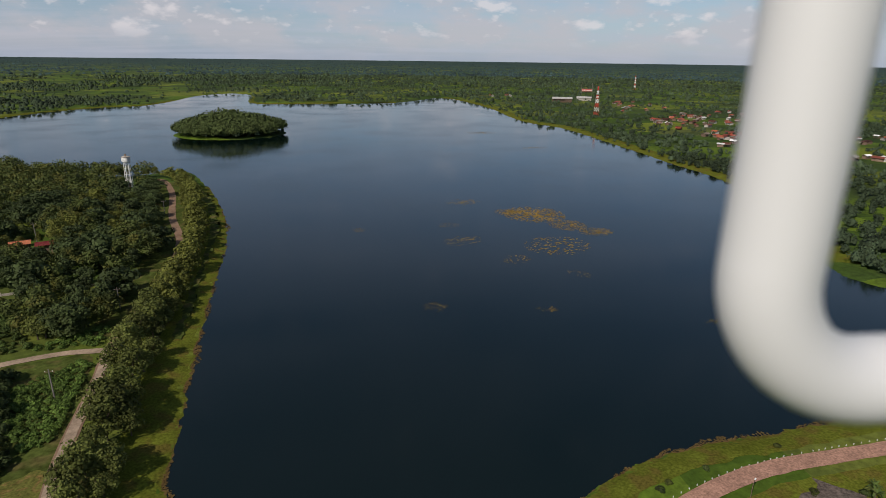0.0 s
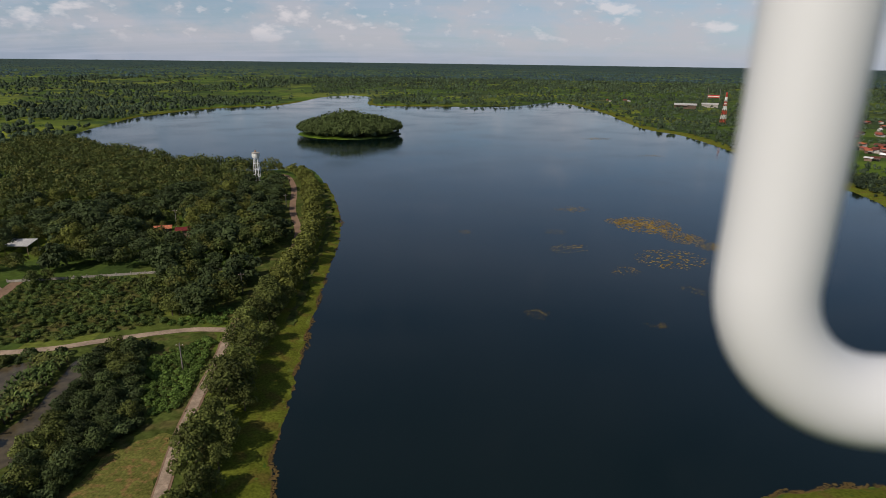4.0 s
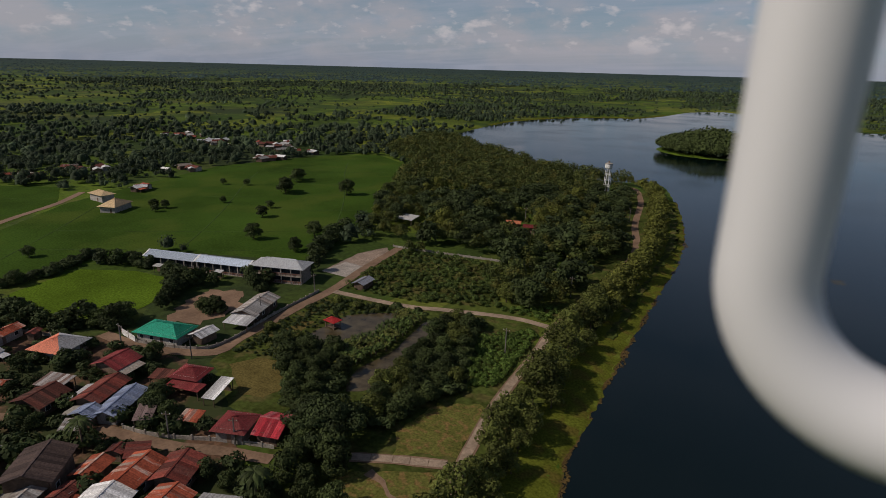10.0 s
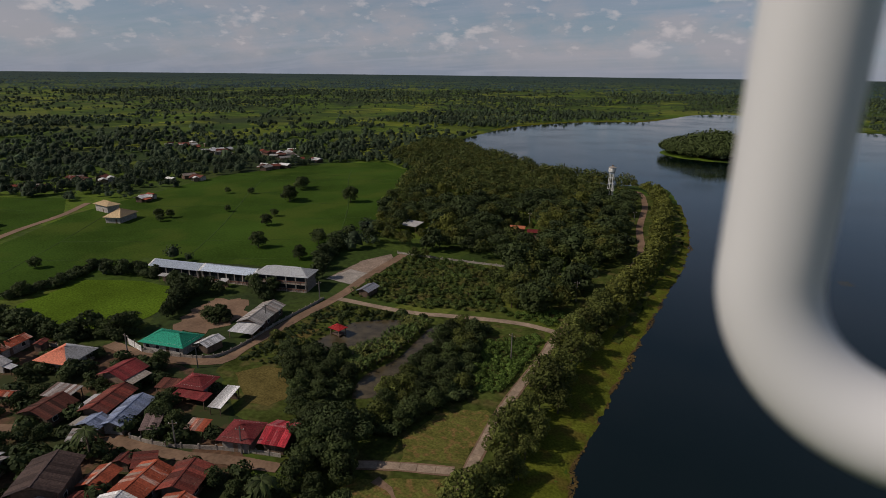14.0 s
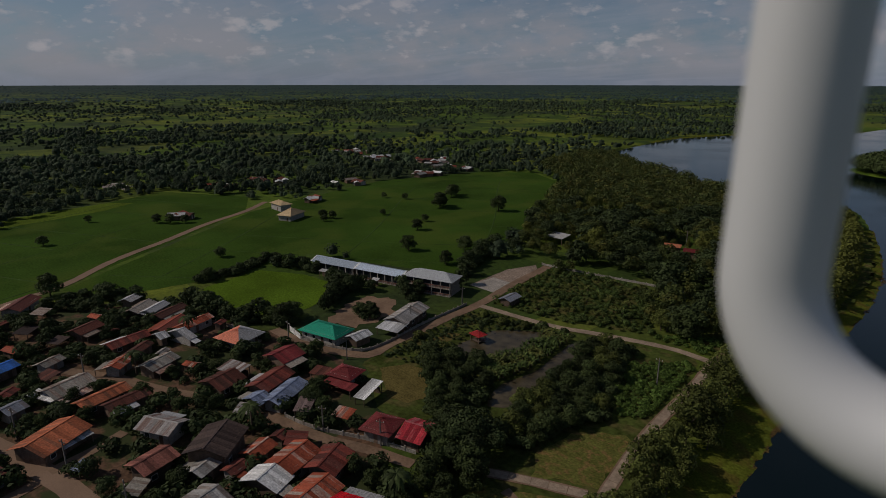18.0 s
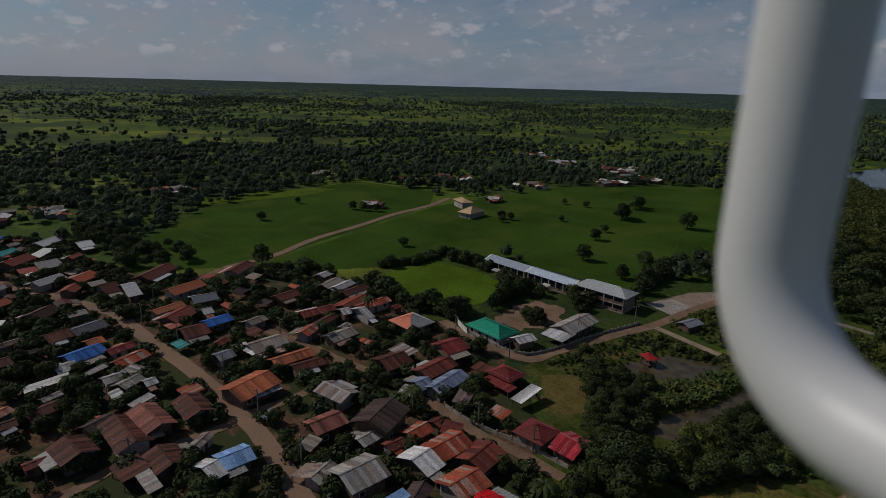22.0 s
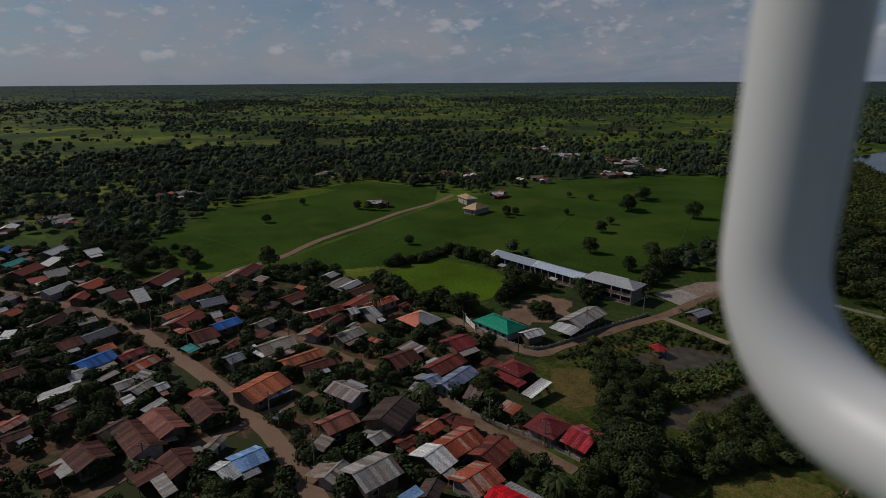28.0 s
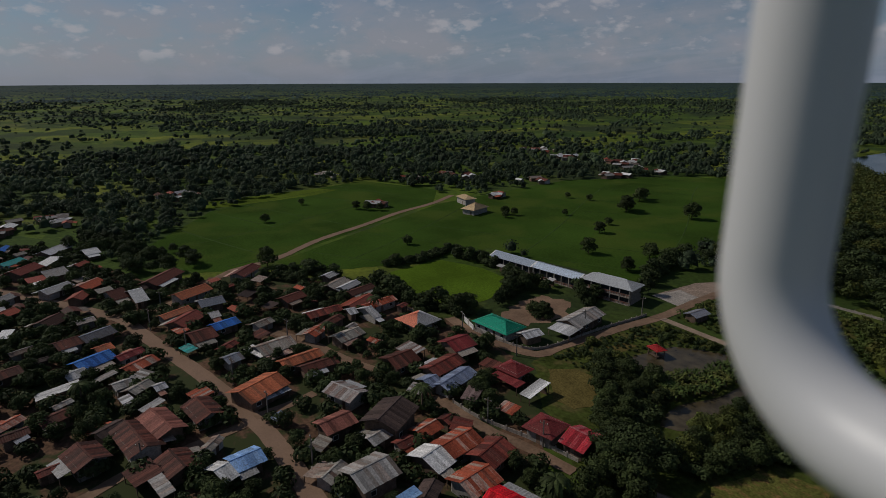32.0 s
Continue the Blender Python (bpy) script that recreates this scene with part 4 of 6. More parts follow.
def dome_grove(name, xs, ys, hs, mat, label, domes=2, sides=6, rmul=0.5, seed=1, rows=((0.74, -0.75), (1.0, -0.05), (0.7, 0.62))):
    """Trees seen from far off: uneven leafy clumps heaped on one another."""
    rng = np.random.default_rng(seed)
    n = len(xs) * domes
    c = np.repeat(np.stack([xs, ys, ground_height(np.array(xs), np.array(ys))], -1), domes, 0)
    hh = np.repeat(np.array(hs), domes)[:, None, None]
    ang = np.arange(sides) * 2 * math.pi / sides
    t_ = np.concatenate([np.stack([q * np.cos(ang + i * 0.5), q * np.sin(ang + i * 0.5), np.full(sides, z)], -1) for i, (q, z) in enumerate(rows)] + [np.array([[0, 0, 1.0]])])
    m = len(t_)
    v = t_[None] * (0.55 + 0.8 * rng.random((n, m, 1)))
    size = 0.62 + 0.5 * rng.random((n, 1, 1)) if domes > 1 else np.ones((n, 1, 1))
    v = v * size * hh * [rmul, rmul, 0.42]
    move = rng.normal(size=(n, 1, 3)) * [0.32, 0.32, 0.1] * (1 if domes > 1 else 0)
    v = v + c[:, None] + np.array([0, 0, 0.5]) * hh + move * hh * rmul * 1.6
    f = []
    last = len(rows) - 1
    for i in range(last):
        f += [(i * sides + k, i * sides + (k + 1) % sides, (i + 1) * sides + (k + 1) % sides) for k in range(sides)]
        f += [(i * sides + k, (i + 1) * sides + (k + 1) % sides, (i + 1) * sides + k) for k in range(sides)]
    f += [(last * sides + k, last * sides + (k + 1) % sides, (last + 1) * sides) for k in range(sides)]
    f = (np.array(f, np.int32)[None] + (np.arange(n, dtype=np.int32) * m)[:, None, None]).reshape(-1, 3)
    me = bpy.data.meshes.new(name)
    me.vertices.add(n * m)
    me.vertices.foreach_set("co", v.reshape(-1).astype(np.float32))
    me.loops.add(f.size)
    me.loops.foreach_set("vertex_index", f.reshape(-1))
    me.polygons.add(len(f))
    me.polygons.foreach_set("loop_start", np.arange(0, f.size, 3, dtype=np.int32))
    me.update(calc_edges=True)
    me.shade_smooth()
    me.materials.append(mat)
    tagged(new(name, me), label, "trees", kind="stuff")


FOREST = np.array([(-60, 152), (-62, 229), (-76, 275), (-88, 326), (-100, 372), (-158, 380), (-226, 424), (-312, 490), (-338, 480), (-300, 372), (-248, 342), (-188, 226), (-160, 180), (-146, 186), (-120, 188), (-96, 190), (-84, 166), (-76, 152)])
GLADES = [(-113, 228, 7), (-106, 226, 7), (-103, 214, 4), (-155, 207, 7), (-150, 199, 7), (-146, 192, 5)]
rng = np.random.default_rng(5)
fx, fy = [], []
cand = np.stack([rng.uniform(-340, -55, 9000), rng.uniform(140, 500, 9000)], -1)
cand = cand[inside(cand[:, 0], cand[:, 1], FOREST)]
grid_seen = {}
for x, y in cand:
    key = (int(x // 5), int(y // 5))
    if any(math.hypot(x - u, y - v_) < 5.0 for i in (-1, 0, 1) for j in (-1, 0, 1) for u, v_ in grid_seen.get((key[0] + i, key[1] + j), ())):
        continue
    if math.hypot(x + 106, y - 354) < 17:
        continue
    along, aside = (x + 109) * 0.301 - (y - 345) * 0.954, (x + 109) * 0.954 + (y - 345) * 0.301
    if 0 < along < 34 and abs(aside) < 5:
        continue
    if any(math.hypot(x - a, y - c) < q for a, c, q in GLADES):
        continue
    if y > 176 and abs(x - np.interp(y, [180, 229, 274, 326, 362], [-56, -59, -71, -83, -97])) < 7.5:
        continue
    grid_seen.setdefault(key, []).append((x, y))
    fx.append(x)
    fy.append(y)
order = np.argsort(np.hypot(fx, fy))
fx, fy = np.array(fx)[order], np.array(fy)[order]
WOODS = [[], [], []]
for k, (x, y) in enumerate(zip(fx, fy)):
    if k < 24:
        tree(x, y, rng.uniform(6, 9.5), "tall dark green forest tree in the lakeside wood", "forest trees", dense=k % 2 == 0)
    elif math.hypot(x, y) < 330:
        # three kinds of wood, in drifts: dark spreading crowns, mixed trees, pale bamboo and young growth
        v_ = noise.noise((x / 26, y / 26, 1.7)) + 0.55 * noise.noise((x / 7, y / 7, 4.0))
        kind = 0 if v_ > 0.16 else 2 if v_ < -0.3 else 1
        hh = (rng.uniform(6.0, 9.5), rng.uniform(4.5, 8.5), rng.uniform(4.0, 9.0))[kind] if rng.random() < 0.85 else rng.uniform(9.0, 12.5)
        WOODS[kind].append((x, y, hh, (rng.uniform(1.25, 1.7), rng.uniform(0.9, 1.3), rng.uniform(0.7, 1.0))[kind]))
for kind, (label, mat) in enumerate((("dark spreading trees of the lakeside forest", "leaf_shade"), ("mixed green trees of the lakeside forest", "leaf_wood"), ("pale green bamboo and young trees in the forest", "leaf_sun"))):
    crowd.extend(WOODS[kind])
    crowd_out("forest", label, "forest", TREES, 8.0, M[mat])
rest = [(x, y) for x, y in zip(fx, fy) if math.hypot(x, y) >= 330]
grove("far_forest", [q[0] for q in rest], [q[1] for q in rest], rng.uniform(6.5, 10.5, len(rest)), M["leaf_wood"], "dense dark green wood along the far bank", "forest", leaves=260, size=0.4)
# rows along the shore track
for k, y in enumerate(np.arange(62, 352, 4.6)):
    x = np.interp(y, [60, 83, 117, 143, 180, 229, 274, 326, 362], [-37.5, -41.5, -45.5, -49, -49, -50.5, -60, -74, -88.5])
    tree(x + rng.uniform(-2.4, 1.8), y + rng.uniform(-1.4, 1.4), rng.uniform(6.0, 10.0), "lakeside tree shading the grass bank", "shore trees", light=True)
for k, y in enumerate(np.arange(182, 346, 5.2)):
    x = np.interp(y, [180, 229, 274, 326, 362], [-50.5, -52.5, -63.5, -76.5, -90])
    tree(x + rng.uniform(-0.8, 1.2), y, rng.uniform(5.5, 7.5), "lakeside tree over the shore track", "shore trees", light=True)
for k, y in enumerate(np.arange(150, 176, 6.0)):
    x = np.interp(y, [150, 180, 229, 274, 326, 362], [-52, -51.5, -54, -66, -80, -95])
    tree(x + rng.uniform(-1.0, 1.0), y, rng.uniform(6.0, 8.0), "lakeside tree over the shore track", "shore trees")
for k, y in enumerate(np.arange(60, 176, 5.0)):
    x = np.interp(y, [60, 83, 117, 143, 180], [-34.6, -38.4, -42.2, -45.5, -46.5])
    if rng.random() < 0.35:
        continue
    tree(x + rng.uniform(-1.8, 1.2), y + rng.uniform(0, 4), rng.uniform(4.6, 7.8), "lakeside tree at the edge of the grass bank", "shore trees", light=True)
for k in range(0, 340, 9):
    if math.hypot(fx[k], fy[k]) < 330:
        tree(fx[k] + 1.5, fy[k], rng.uniform(9, 12), "tall spreading tree in the lakeside wood", "forest trees", wide=1.15, dense=True)
# the row that closes the north end of the track
for x, y in spline([(-117, 368), (-107, 370), (-97, 368), (-89, 358)], 3.4):
    tree(x, y, 6.5 + 1.5 * math.sin(x * 1.7), "tree in the row behind the water tower", "shore trees", light=True)
# island
a = rng.uniform(0, 2 * math.pi, 420)
q = np.sqrt(rng.random(420)) * 0.94
grove("island_wood", -90 + 51 * q * np.cos(a), 588 + 46 * q * np.sin(a), rng.uniform(15, 21, 420) * (1.15 - 0.62 * q), M["leaf_dark"], "round wooded island in the lake", "forest", leaves=190, size=0.42)


# ---- houses ----
def slope_mesh(p0, p1, q0, q1, width=0.8, lift=0.035):
    """One connected ribbed slope from the ridge line p0-p1 down to the eave line q0-q1."""
    b = Build()
    p0, p1, q0, q1 = (Vector(a) for a in (p0, p1, q0, q1))
    n = 2 * max(1, round(max((p1 - p0).length, (q1 - q0).length) / width))
    nn = (q1 - q0).cross(p0 - q0).normalized()
    if nn.z < 0:
        nn = -nn
    for i in range(n + 1):
        s, h = i / n, (lift if i % 2 else 0.0)
        b.v += [tuple(p0.lerp(p1, s) + nn * h), tuple(q0.lerp(q1, s) + nn * h), tuple(q0.lerp(q1, s) - nn * 0.06), tuple(p0.lerp(p1, s) - nn * 0.06)]
        if i:
            k = 4 * i
            b.f += [(k - 4, k - 3, k + 1, k), (k - 3, k - 2, k + 2, k + 1), (k - 2, k - 1, k + 3, k + 2)]
    b.f += [(0, 3, 2, 1), (4 * n, 4 * n + 1, 4 * n + 2, 4 * n + 3)]
    return b


SHEETS = {}


def sheet_slope(o, roof, hl, hw, eave, top, sy, y_top=0.0):
    """Single corrugated sheets, each a part, from the ridge at y_top to the eave at sy * hw."""
    n = max(2, round(2 * hl / 0.82))
    w = 2 * hl / n
    key = (round(w, 2), round(hw - sy * y_top, 2), round(top - eave, 2), sy, roof.name)
    if key not in SHEETS:
        b = slope_mesh((-w / 2, y_top, top - eave), (w / 2, y_top, top - eave), (-w / 2, sy * hw, 0), (w / 2, sy * hw, 0), width=w / 2)
        me = bpy.data.meshes.new("roof_sheet")
        me.from_pydata(b.v, [], b.f)
        me.materials.append(roof)
        SHEETS[key] = me
    for i in range(n):
        q = new("roof_sheet", SHEETS[key])
        q.parent = o
        q.location = (-hl + (i + 0.5) * w, 0.03 * sy * math.sin(i * 2.3), eave + (0.022 if i % 2 else 0.0) + 0.006 * math.sin(i * 5.1))


WORDS = {"orange": "orange tiled", "crimson": "dark crimson sheet", "stripe": "grey patched sheet", "brown": "brown rusty sheet", "brownred": "red-brown rusty sheet", "tileblue": "slate-blue tiled", "taupe": "taupe sheet", "white": "white sheet", "green": "bright green sheet", "silver": "silvery zinc", "grey": "grey sheet", "schoolroof": "pale grey zinc", "schoolblue": "blue-grey zinc", "greybeige": "beige-grey sheet", "rustred": "rusty red sheet", "ruststripe": "rust-striped sheet", "rustorange": "orange rusty sheet", "blue": "bright blue sheet", "bluelight": "light blue sheet", "slate": "slate grey", "teal": "teal sheet", "rosebrown": "rose-brown sheet", "darkbrown": "dark brown sheet", "brightred": "bright red sheet", "redstripe": "red striped sheet", "beige": "beige tiled", "redpav": "red tiled"}
FOOT = []


def house(x, y, turn, length, width, eave, style, colour):
    """A house with its ridge along its own x axis. style: g gable, h hip, s lean-to on posts."""
    FOOT.append((x, y, math.hypot(length, width) / 2))
    k = len(FOOT)
    roof = ROOF[colour]
    big = colour in ("schoolroof", "schoolblue")
    name = "school_building" if big else "shelter" if style == "s" else "pavilion" if colour == "redpav" else "house"
    label = f"{'long school building' if big else 'open-sided shelter' if style == 's' else 'small pond pavilion' if colour == 'redpav' else 'village house'} with a {WORDS[colour]} roof"
    o = thing(name, x, y, 0, turn, label, {"school_building": "school", "shelter": "shelter", "pavilion": "pavilion"}.get(name, "house"), "village houses" if name == "house" else "")
    hl, hw = length / 2, width / 2
    near = math.hypot(x, y) < 175 and not big
    if style == "s":
        rise = 0.12 * width
        if near:
            sheet_slope(o, roof, hl, hw, eave, eave + rise, -1, hw)
        else:
            slope_mesh((-hl, hw, eave + rise), (hl, hw, eave + rise), (-hl, -hw, eave), (hl, -hw, eave)).make("roof", roof, o)
        for sx in (-1, 1):
            for sy in (-1, 1):
                zt = eave + rise * (0.5 + 0.42 * sy) - 0.06
                Build().box(sx * (hl - 0.35) - 0.07, sy * (hw - 0.3) - 0.07, -0.05, sx * (hl - 0.35) + 0.07, sy * (hw - 0.3) + 0.07, zt).make("post", M["timber"], o)
        if k % 2:
            Build().box(-hl + 0.5, hw - 0.75, -0.05, hl - 0.5, hw - 0.6, eave * 0.75).make("back_wall", M["timber"], o)
        return o
    pitch = 0.42 if style == "h" else 0.36
    rise = pitch * hw
    ov = min(0.9, 0.15 * width)
    wl, ww = hl - ov, hw - ov
    wz = eave + pitch * ov
    walls = M["school_wall"] if big else M["wall"] if (k % 3 == 0 or style == 'h') else M["timber"]
    t_ = 0.15
    if colour == "redpav":
        for sx in (-1, 1):
            for sy in (-1, 1):
                Build().box(sx * wl - 0.1, sy * ww - 0.1, -0.6, sx * wl + 0.1, sy * ww + 0.1, wz).make("post", M["timber"], o)
        Build().box(-wl, -ww, 0.35, wl, ww, 0.5).make("deck", M["timber"], o)
    else:
        for sx in (-1, 1):
            b = Build().box(sx * wl - t_ / 2, -ww + t_, -0.1, sx * wl + t_ / 2, ww - t_, wz)
            b.make("end_wall", walls, o)
            if style == "g":
                g = Build()
                gx = sx * wl
                g.prism([(gx, -ww, wz), (gx, ww, wz), (gx, 0, wz + pitch * ww - 0.02)] if sx > 0 else [(gx, ww, wz), (gx, -ww, wz), (gx, 0, wz + pitch * ww - 0.02)], 0.12)
                g.make("gable", walls, o)
        if big:
            # veranda along the front: a thin dark panel paints each floor's shade, with columns and rails
            storeys = 2 if eave > 5 else 1
            rise_ = (wz - 0.35) / storeys
            for fl in range(storeys):
                z0 = fl * rise_
                Build().box(-wl + 0.3, -ww - 0.12, z0 + 0.95, wl - 0.3, -ww - 0.078, z0 + rise_ - 0.25).make("gallery_shade", M["dark_opening"], o)
                Build().box(-wl, -hw + 0.05, z0 - 0.08, wl, -ww - 0.13, z0 + 0.1).make("gallery_floor", M["concrete"], o)
                Build().box(-wl, -hw + 0.06, z0 + 0.85, wl, -hw + 0.14, z0 + 0.98).make("rail", M["rail"], o)
                for i in range(int(wl * 2 / 0.9)):
                    bx = -wl + 0.45 + i * 0.9
                    Build().box(bx - 0.05, -hw + 0.07, z0 + 0.1, bx + 0.05, -hw + 0.13, z0 + 0.85).make("baluster", M["rail"], o)
            for i in range(int(wl * 2 / 3.0) + 1):
                cx = -wl + 0.15 + i * (2 * wl - 0.3) / int(wl * 2 / 3.0)
                Build().box(cx - 0.14, -hw + 0.15, -0.1, cx + 0.14, -hw + 0.42, wz - 0.3).make("column", M["wall"], o)
        for sy in (-1, 1):
            Build().box(-wl, sy * ww - t_ / 2, -0.1, wl, sy * ww + t_ / 2, wz).make("long_wall", walls, o)
            if big and sy < 0:
                continue
            n = max(1, int(wl * 2 / 2.8))
            floors = 2 if eave > 5 else 1
            for fl in range(floors):
                for i in range(n):
                    wx = -wl + (i + 0.5) * 2 * wl / n
                    z0 = fl * 3.0
                    if i == n // 2 and fl == 0:
                        d = Build().box(wx - 0.45, sy * (ww + 0.075) - 0.03, 0.0, wx + 0.45, sy * (ww + 0.075) + 0.03, 2.0)
                        d.make("door", M["timber"], o)
                    elif math.hypot(x, y) < 215 or big:
                        win = Build().box(wx - 0.55, sy * (ww + 0.075) - 0.02, z0 + 1.0, wx + 0.55, sy * (ww + 0.075) + 0.02, z0 + 2.0).make("window", M["dark_opening"], o)
                        fr = Build()
                        for a, c, e, g_ in ((-0.62, 0.93, 0.62, 1.0), (-0.62, 2.0, 0.62, 2.07), (-0.62, 1.0, -0.55, 2.0), (0.55, 1.0, 0.62, 2.0)):
                            fr.box(wx + a, sy * (ww + 0.08) - 0.05, z0 + c, wx + e, sy * (ww + 0.08) + 0.05, z0 + g_)
                        fr.make("frame", M["white_paint"], win)
    top = eave + rise
    if style == "h":
        hr = max(0.15, hl - hw)
        for sy in (-1, 1):
            slope_mesh((-hr, 0, top), (hr, 0, top), (-hl, sy * hw, eave), (hl, sy * hw, eave)).make("roof_slope", ROOF["silver"] if colour == "orange" and sy < 0 else roof, o)
        for sx in (-1, 1):
            slope_mesh((sx * hr, -0.02, top), (sx * hr, 0.02, top), (sx * hl, -hw, eave), (sx * hl, hw, eave)).make("hip_slope", ROOF["silver"] if colour == "orange" and sx > 0 else roof, o)
        Build().box(-hr - 0.1, -0.14, top - 0.02, hr + 0.1, 0.14, top + 0.1).make("ridge_cap", roof, o)
    else:
        for sy in (-1, 1):
            if near:
                sheet_slope(o, roof, hl, hw, eave, top, sy)
            else:
                slope_mesh((-hl, 0, top), (hl, 0, top), (-hl, sy * hw, eave), (hl, sy * hw, eave)).make("roof_slope", roof, o)
        if not big and k % 5 in (0, 2, 3) and width > 3.5:
            # a lower lean-to along one side
            side = 1 if k % 2 else -1
            dep, z1 = 1.7 + 0.2 * (k % 4), eave - 0.12
            z0 = z1 - 0.22 * dep
            x0, x1 = (-hl * 0.9, hl * (0.2 + 0.2 * (k % 4)))
            other = ROOF[("silver", "brown", "greybeige", "ruststripe", "rustred")[k % 5]]
            slope_mesh((x0, side * (hw - 0.25), z1), (x1, side * (hw - 0.25), z1), (x0, side * (hw + dep), z0), (x1, side * (hw + dep), z0)).make("lean_to_roof", other, o)
            for px_ in (x0 + 0.2, x1 - 0.2):
                Build().box(px_ - 0.06, side * (hw + dep - 0.2) - 0.06, -0.1, px_ + 0.06, side * (hw + dep - 0.2) + 0.06, z0).make("post", M["timber"], o)
        if big:
            for sx in (-1, 1):
                for sy in (-1, 1):
                    e0, e1 = Vector((sx * hl, 0, top + 0.1)), Vector((sx * hl, sy * hw, eave + 0.1))
                    w_ = Vector((-sx * 0.55, 0, 0))
                    Build().prism([e0, e1, e1 + w_, e0 + w_] if sx * sy > 0 else [e0 + w_, e1 + w_, e1, e0], 0.12).make("barge_board", M["white_paint"], o)
        Build().prism([(-hl, -0.2, top + 0.04), (hl, -0.2, top + 0.04), (hl, 0.2, top + 0.04), (-hl, 0.2, top + 0.04)], 0.08).make("ridge_cap", roof, o)
    return o


house(-148.4, 56.6, 110, 9.8, 10.1, 2.62, 'h', 'orange')
house(-127.5, 59.5, 104, 7.4, 8.1, 3.44, 'g', 'crimson')
house(-129.3, 47.1, 20, 6.7, 4.8, 3.28, 's', 'stripe')
house(-126.5, 43.1, 108, 7.8, 8.2, 2.62, 'g', 'brown')
house(-119.2, 51.7, 114, 10.6, 6.6, 2.62, 'g', 'brownred')
house(-112.2, 51.8, 118, 11.3, 5.8, 2.3, 'g', 'tileblue')
house(-113.7, 46.0, 108, 4.2, 5.7, 2.3, 'g', 'tileblue')
house(-104.2, 52.4, 43, 3.7, 5.2, 2.3, 's', 'taupe')
house(-110.0, 66.6, 20, 7.4, 6.5, 2.95, 'h', 'crimson')
house(-107.2, 63.3, 15, 8.6, 3.0, 2.21, 's', 'crimson')
house(-100.5, 66.5, 21, 3.1, 7.7, 2.05, 's', 'white')
house(-135.7, 76.5, 18, 13.8, 8.7, 2.62, 'h', 'green')
house(-126.8, 81.5, 97, 6.3, 4.9, 2.3, 'g', 'silver')
house(-129.4, 100.5, 111, 14.9, 7.7, 2.87, 'g', 'grey')
house(-125.9, 92.5, 18, 7.6, 6.5, 2.13, 's', 'silver')
house(-146.2, 125.0, 22, 19.4, 9.0, 5.2, 'h', 'schoolroof')
house(-186.2, 111.7, 19, 21.0, 7.6, 3.4, 'g', 'schoolblue')
house(-166.4, 118.5, 19, 21.0, 7.6, 3.6, 'g', 'schoolblue')
house(-199.3, 42.0, 129, 5.8, 4.9, 2.46, 'g', 'silver')
house(-189.1, 42.1, 131, 10.0, 5.8, 2.46, 'g', 'greybeige')
house(-185.6, 45.5, 127, 8.9, 4.8, 2.46, 'g', 'silver')
house(-179.8, 47.9, 117, 10.8, 5.0, 2.46, 'g', 'brown')
house(-169.2, 44.7, 129, 11.9, 5.3, 2.46, 'g', 'rustred')
house(-166.1, 50.1, 112, 12.0, 4.9, 2.46, 'g', 'ruststripe')
house(-165.7, 32.5, 106, 11.2, 5.4, 2.46, 'g', 'brownred')
house(-157.7, 33.1, 129, 8.4, 3.9, 2.46, 'g', 'brown')
house(-152.3, 27.2, 135, 6.4, 4.7, 2.46, 'g', 'ruststripe')
house(-146.4, 34.8, 116, 8.7, 6.1, 2.46, 'g', 'greybeige')
house(-162.7, 40.2, 102, 3.0, 5.3, 2.46, 'g', 'silver')
house(-159.6, 44.7, 110, 2.8, 10.2, 2.46, 'g', 'silver')
house(-151.9, 37.4, 129, 3.8, 2.5, 2.46, 'g', 'grey')
house(-182.0, 25.8, 120, 8.2, 6.1, 2.46, 'g', 'brown')
house(-216.5, 14.6, 146, 12.9, 6.9, 2.46, 'g', 'brownred')
house(-168.1, 4.2, 116, 7.8, 5.8, 2.46, 'g', 'blue')
house(-188.5, 1.5, 105, 7.7, 7.1, 2.46, 'g', 'slate')
house(-183.0, -8.8, 124, 9.7, 4.6, 2.46, 'g', 'rustorange')
house(-176.0, -5.9, 141, 10.0, 7.5, 2.46, 'g', 'brownred')
house(-176.8, 1.9, 107, 3.1, 5.2, 2.46, 'g', 'grey')
house(-200.3, -4.0, 126, 12.3, 7.4, 2.46, 'g', 'rustorange')
house(-220.6, -13.2, 146, 15.8, 7.8, 2.46, 'g', 'brown')
house(-203.8, -20.5, 111, 4.4, 13.3, 2.46, 'g', 'white')
house(-207.9, -26.8, 119, 5.4, 10.5, 2.46, 'g', 'brown')
house(-222.5, -36.1, 146, 9.1, 7.7, 2.46, 'g', 'ruststripe')
house(-211.0, -37.7, 164, 6.8, 5.6, 2.46, 'g', 'rustred')
house(-222.7, -46.0, 138, 10.3, 6.4, 2.46, 'g', 'silver')
house(-242.4, -49.6, 122, 7.8, 9.3, 2.46, 'g', 'grey')
house(-251.0, -60.5, 150, 11.6, 8.0, 2.46, 'g', 'brownred')
house(-263.9, -67.2, 148, 9.8, 5.5, 2.46, 'g', 'teal')
house(-277.9, -55.0, 152, 14.4, 7.7, 2.46, 'g', 'silver')
house(-268.7, -41.1, 118, 5.9, 8.4, 2.46, 'g', 'white')
house(-254.2, -78.8, 174, 17.2, 6.3, 2.46, 'g', 'brown')
house(-287.9, -75.1, 169, 8.4, 4.7, 2.46, 'g', 'blue')
house(-225.2, -71.2, 124, 7.5, 10.3, 2.46, 'g', 'rustred')
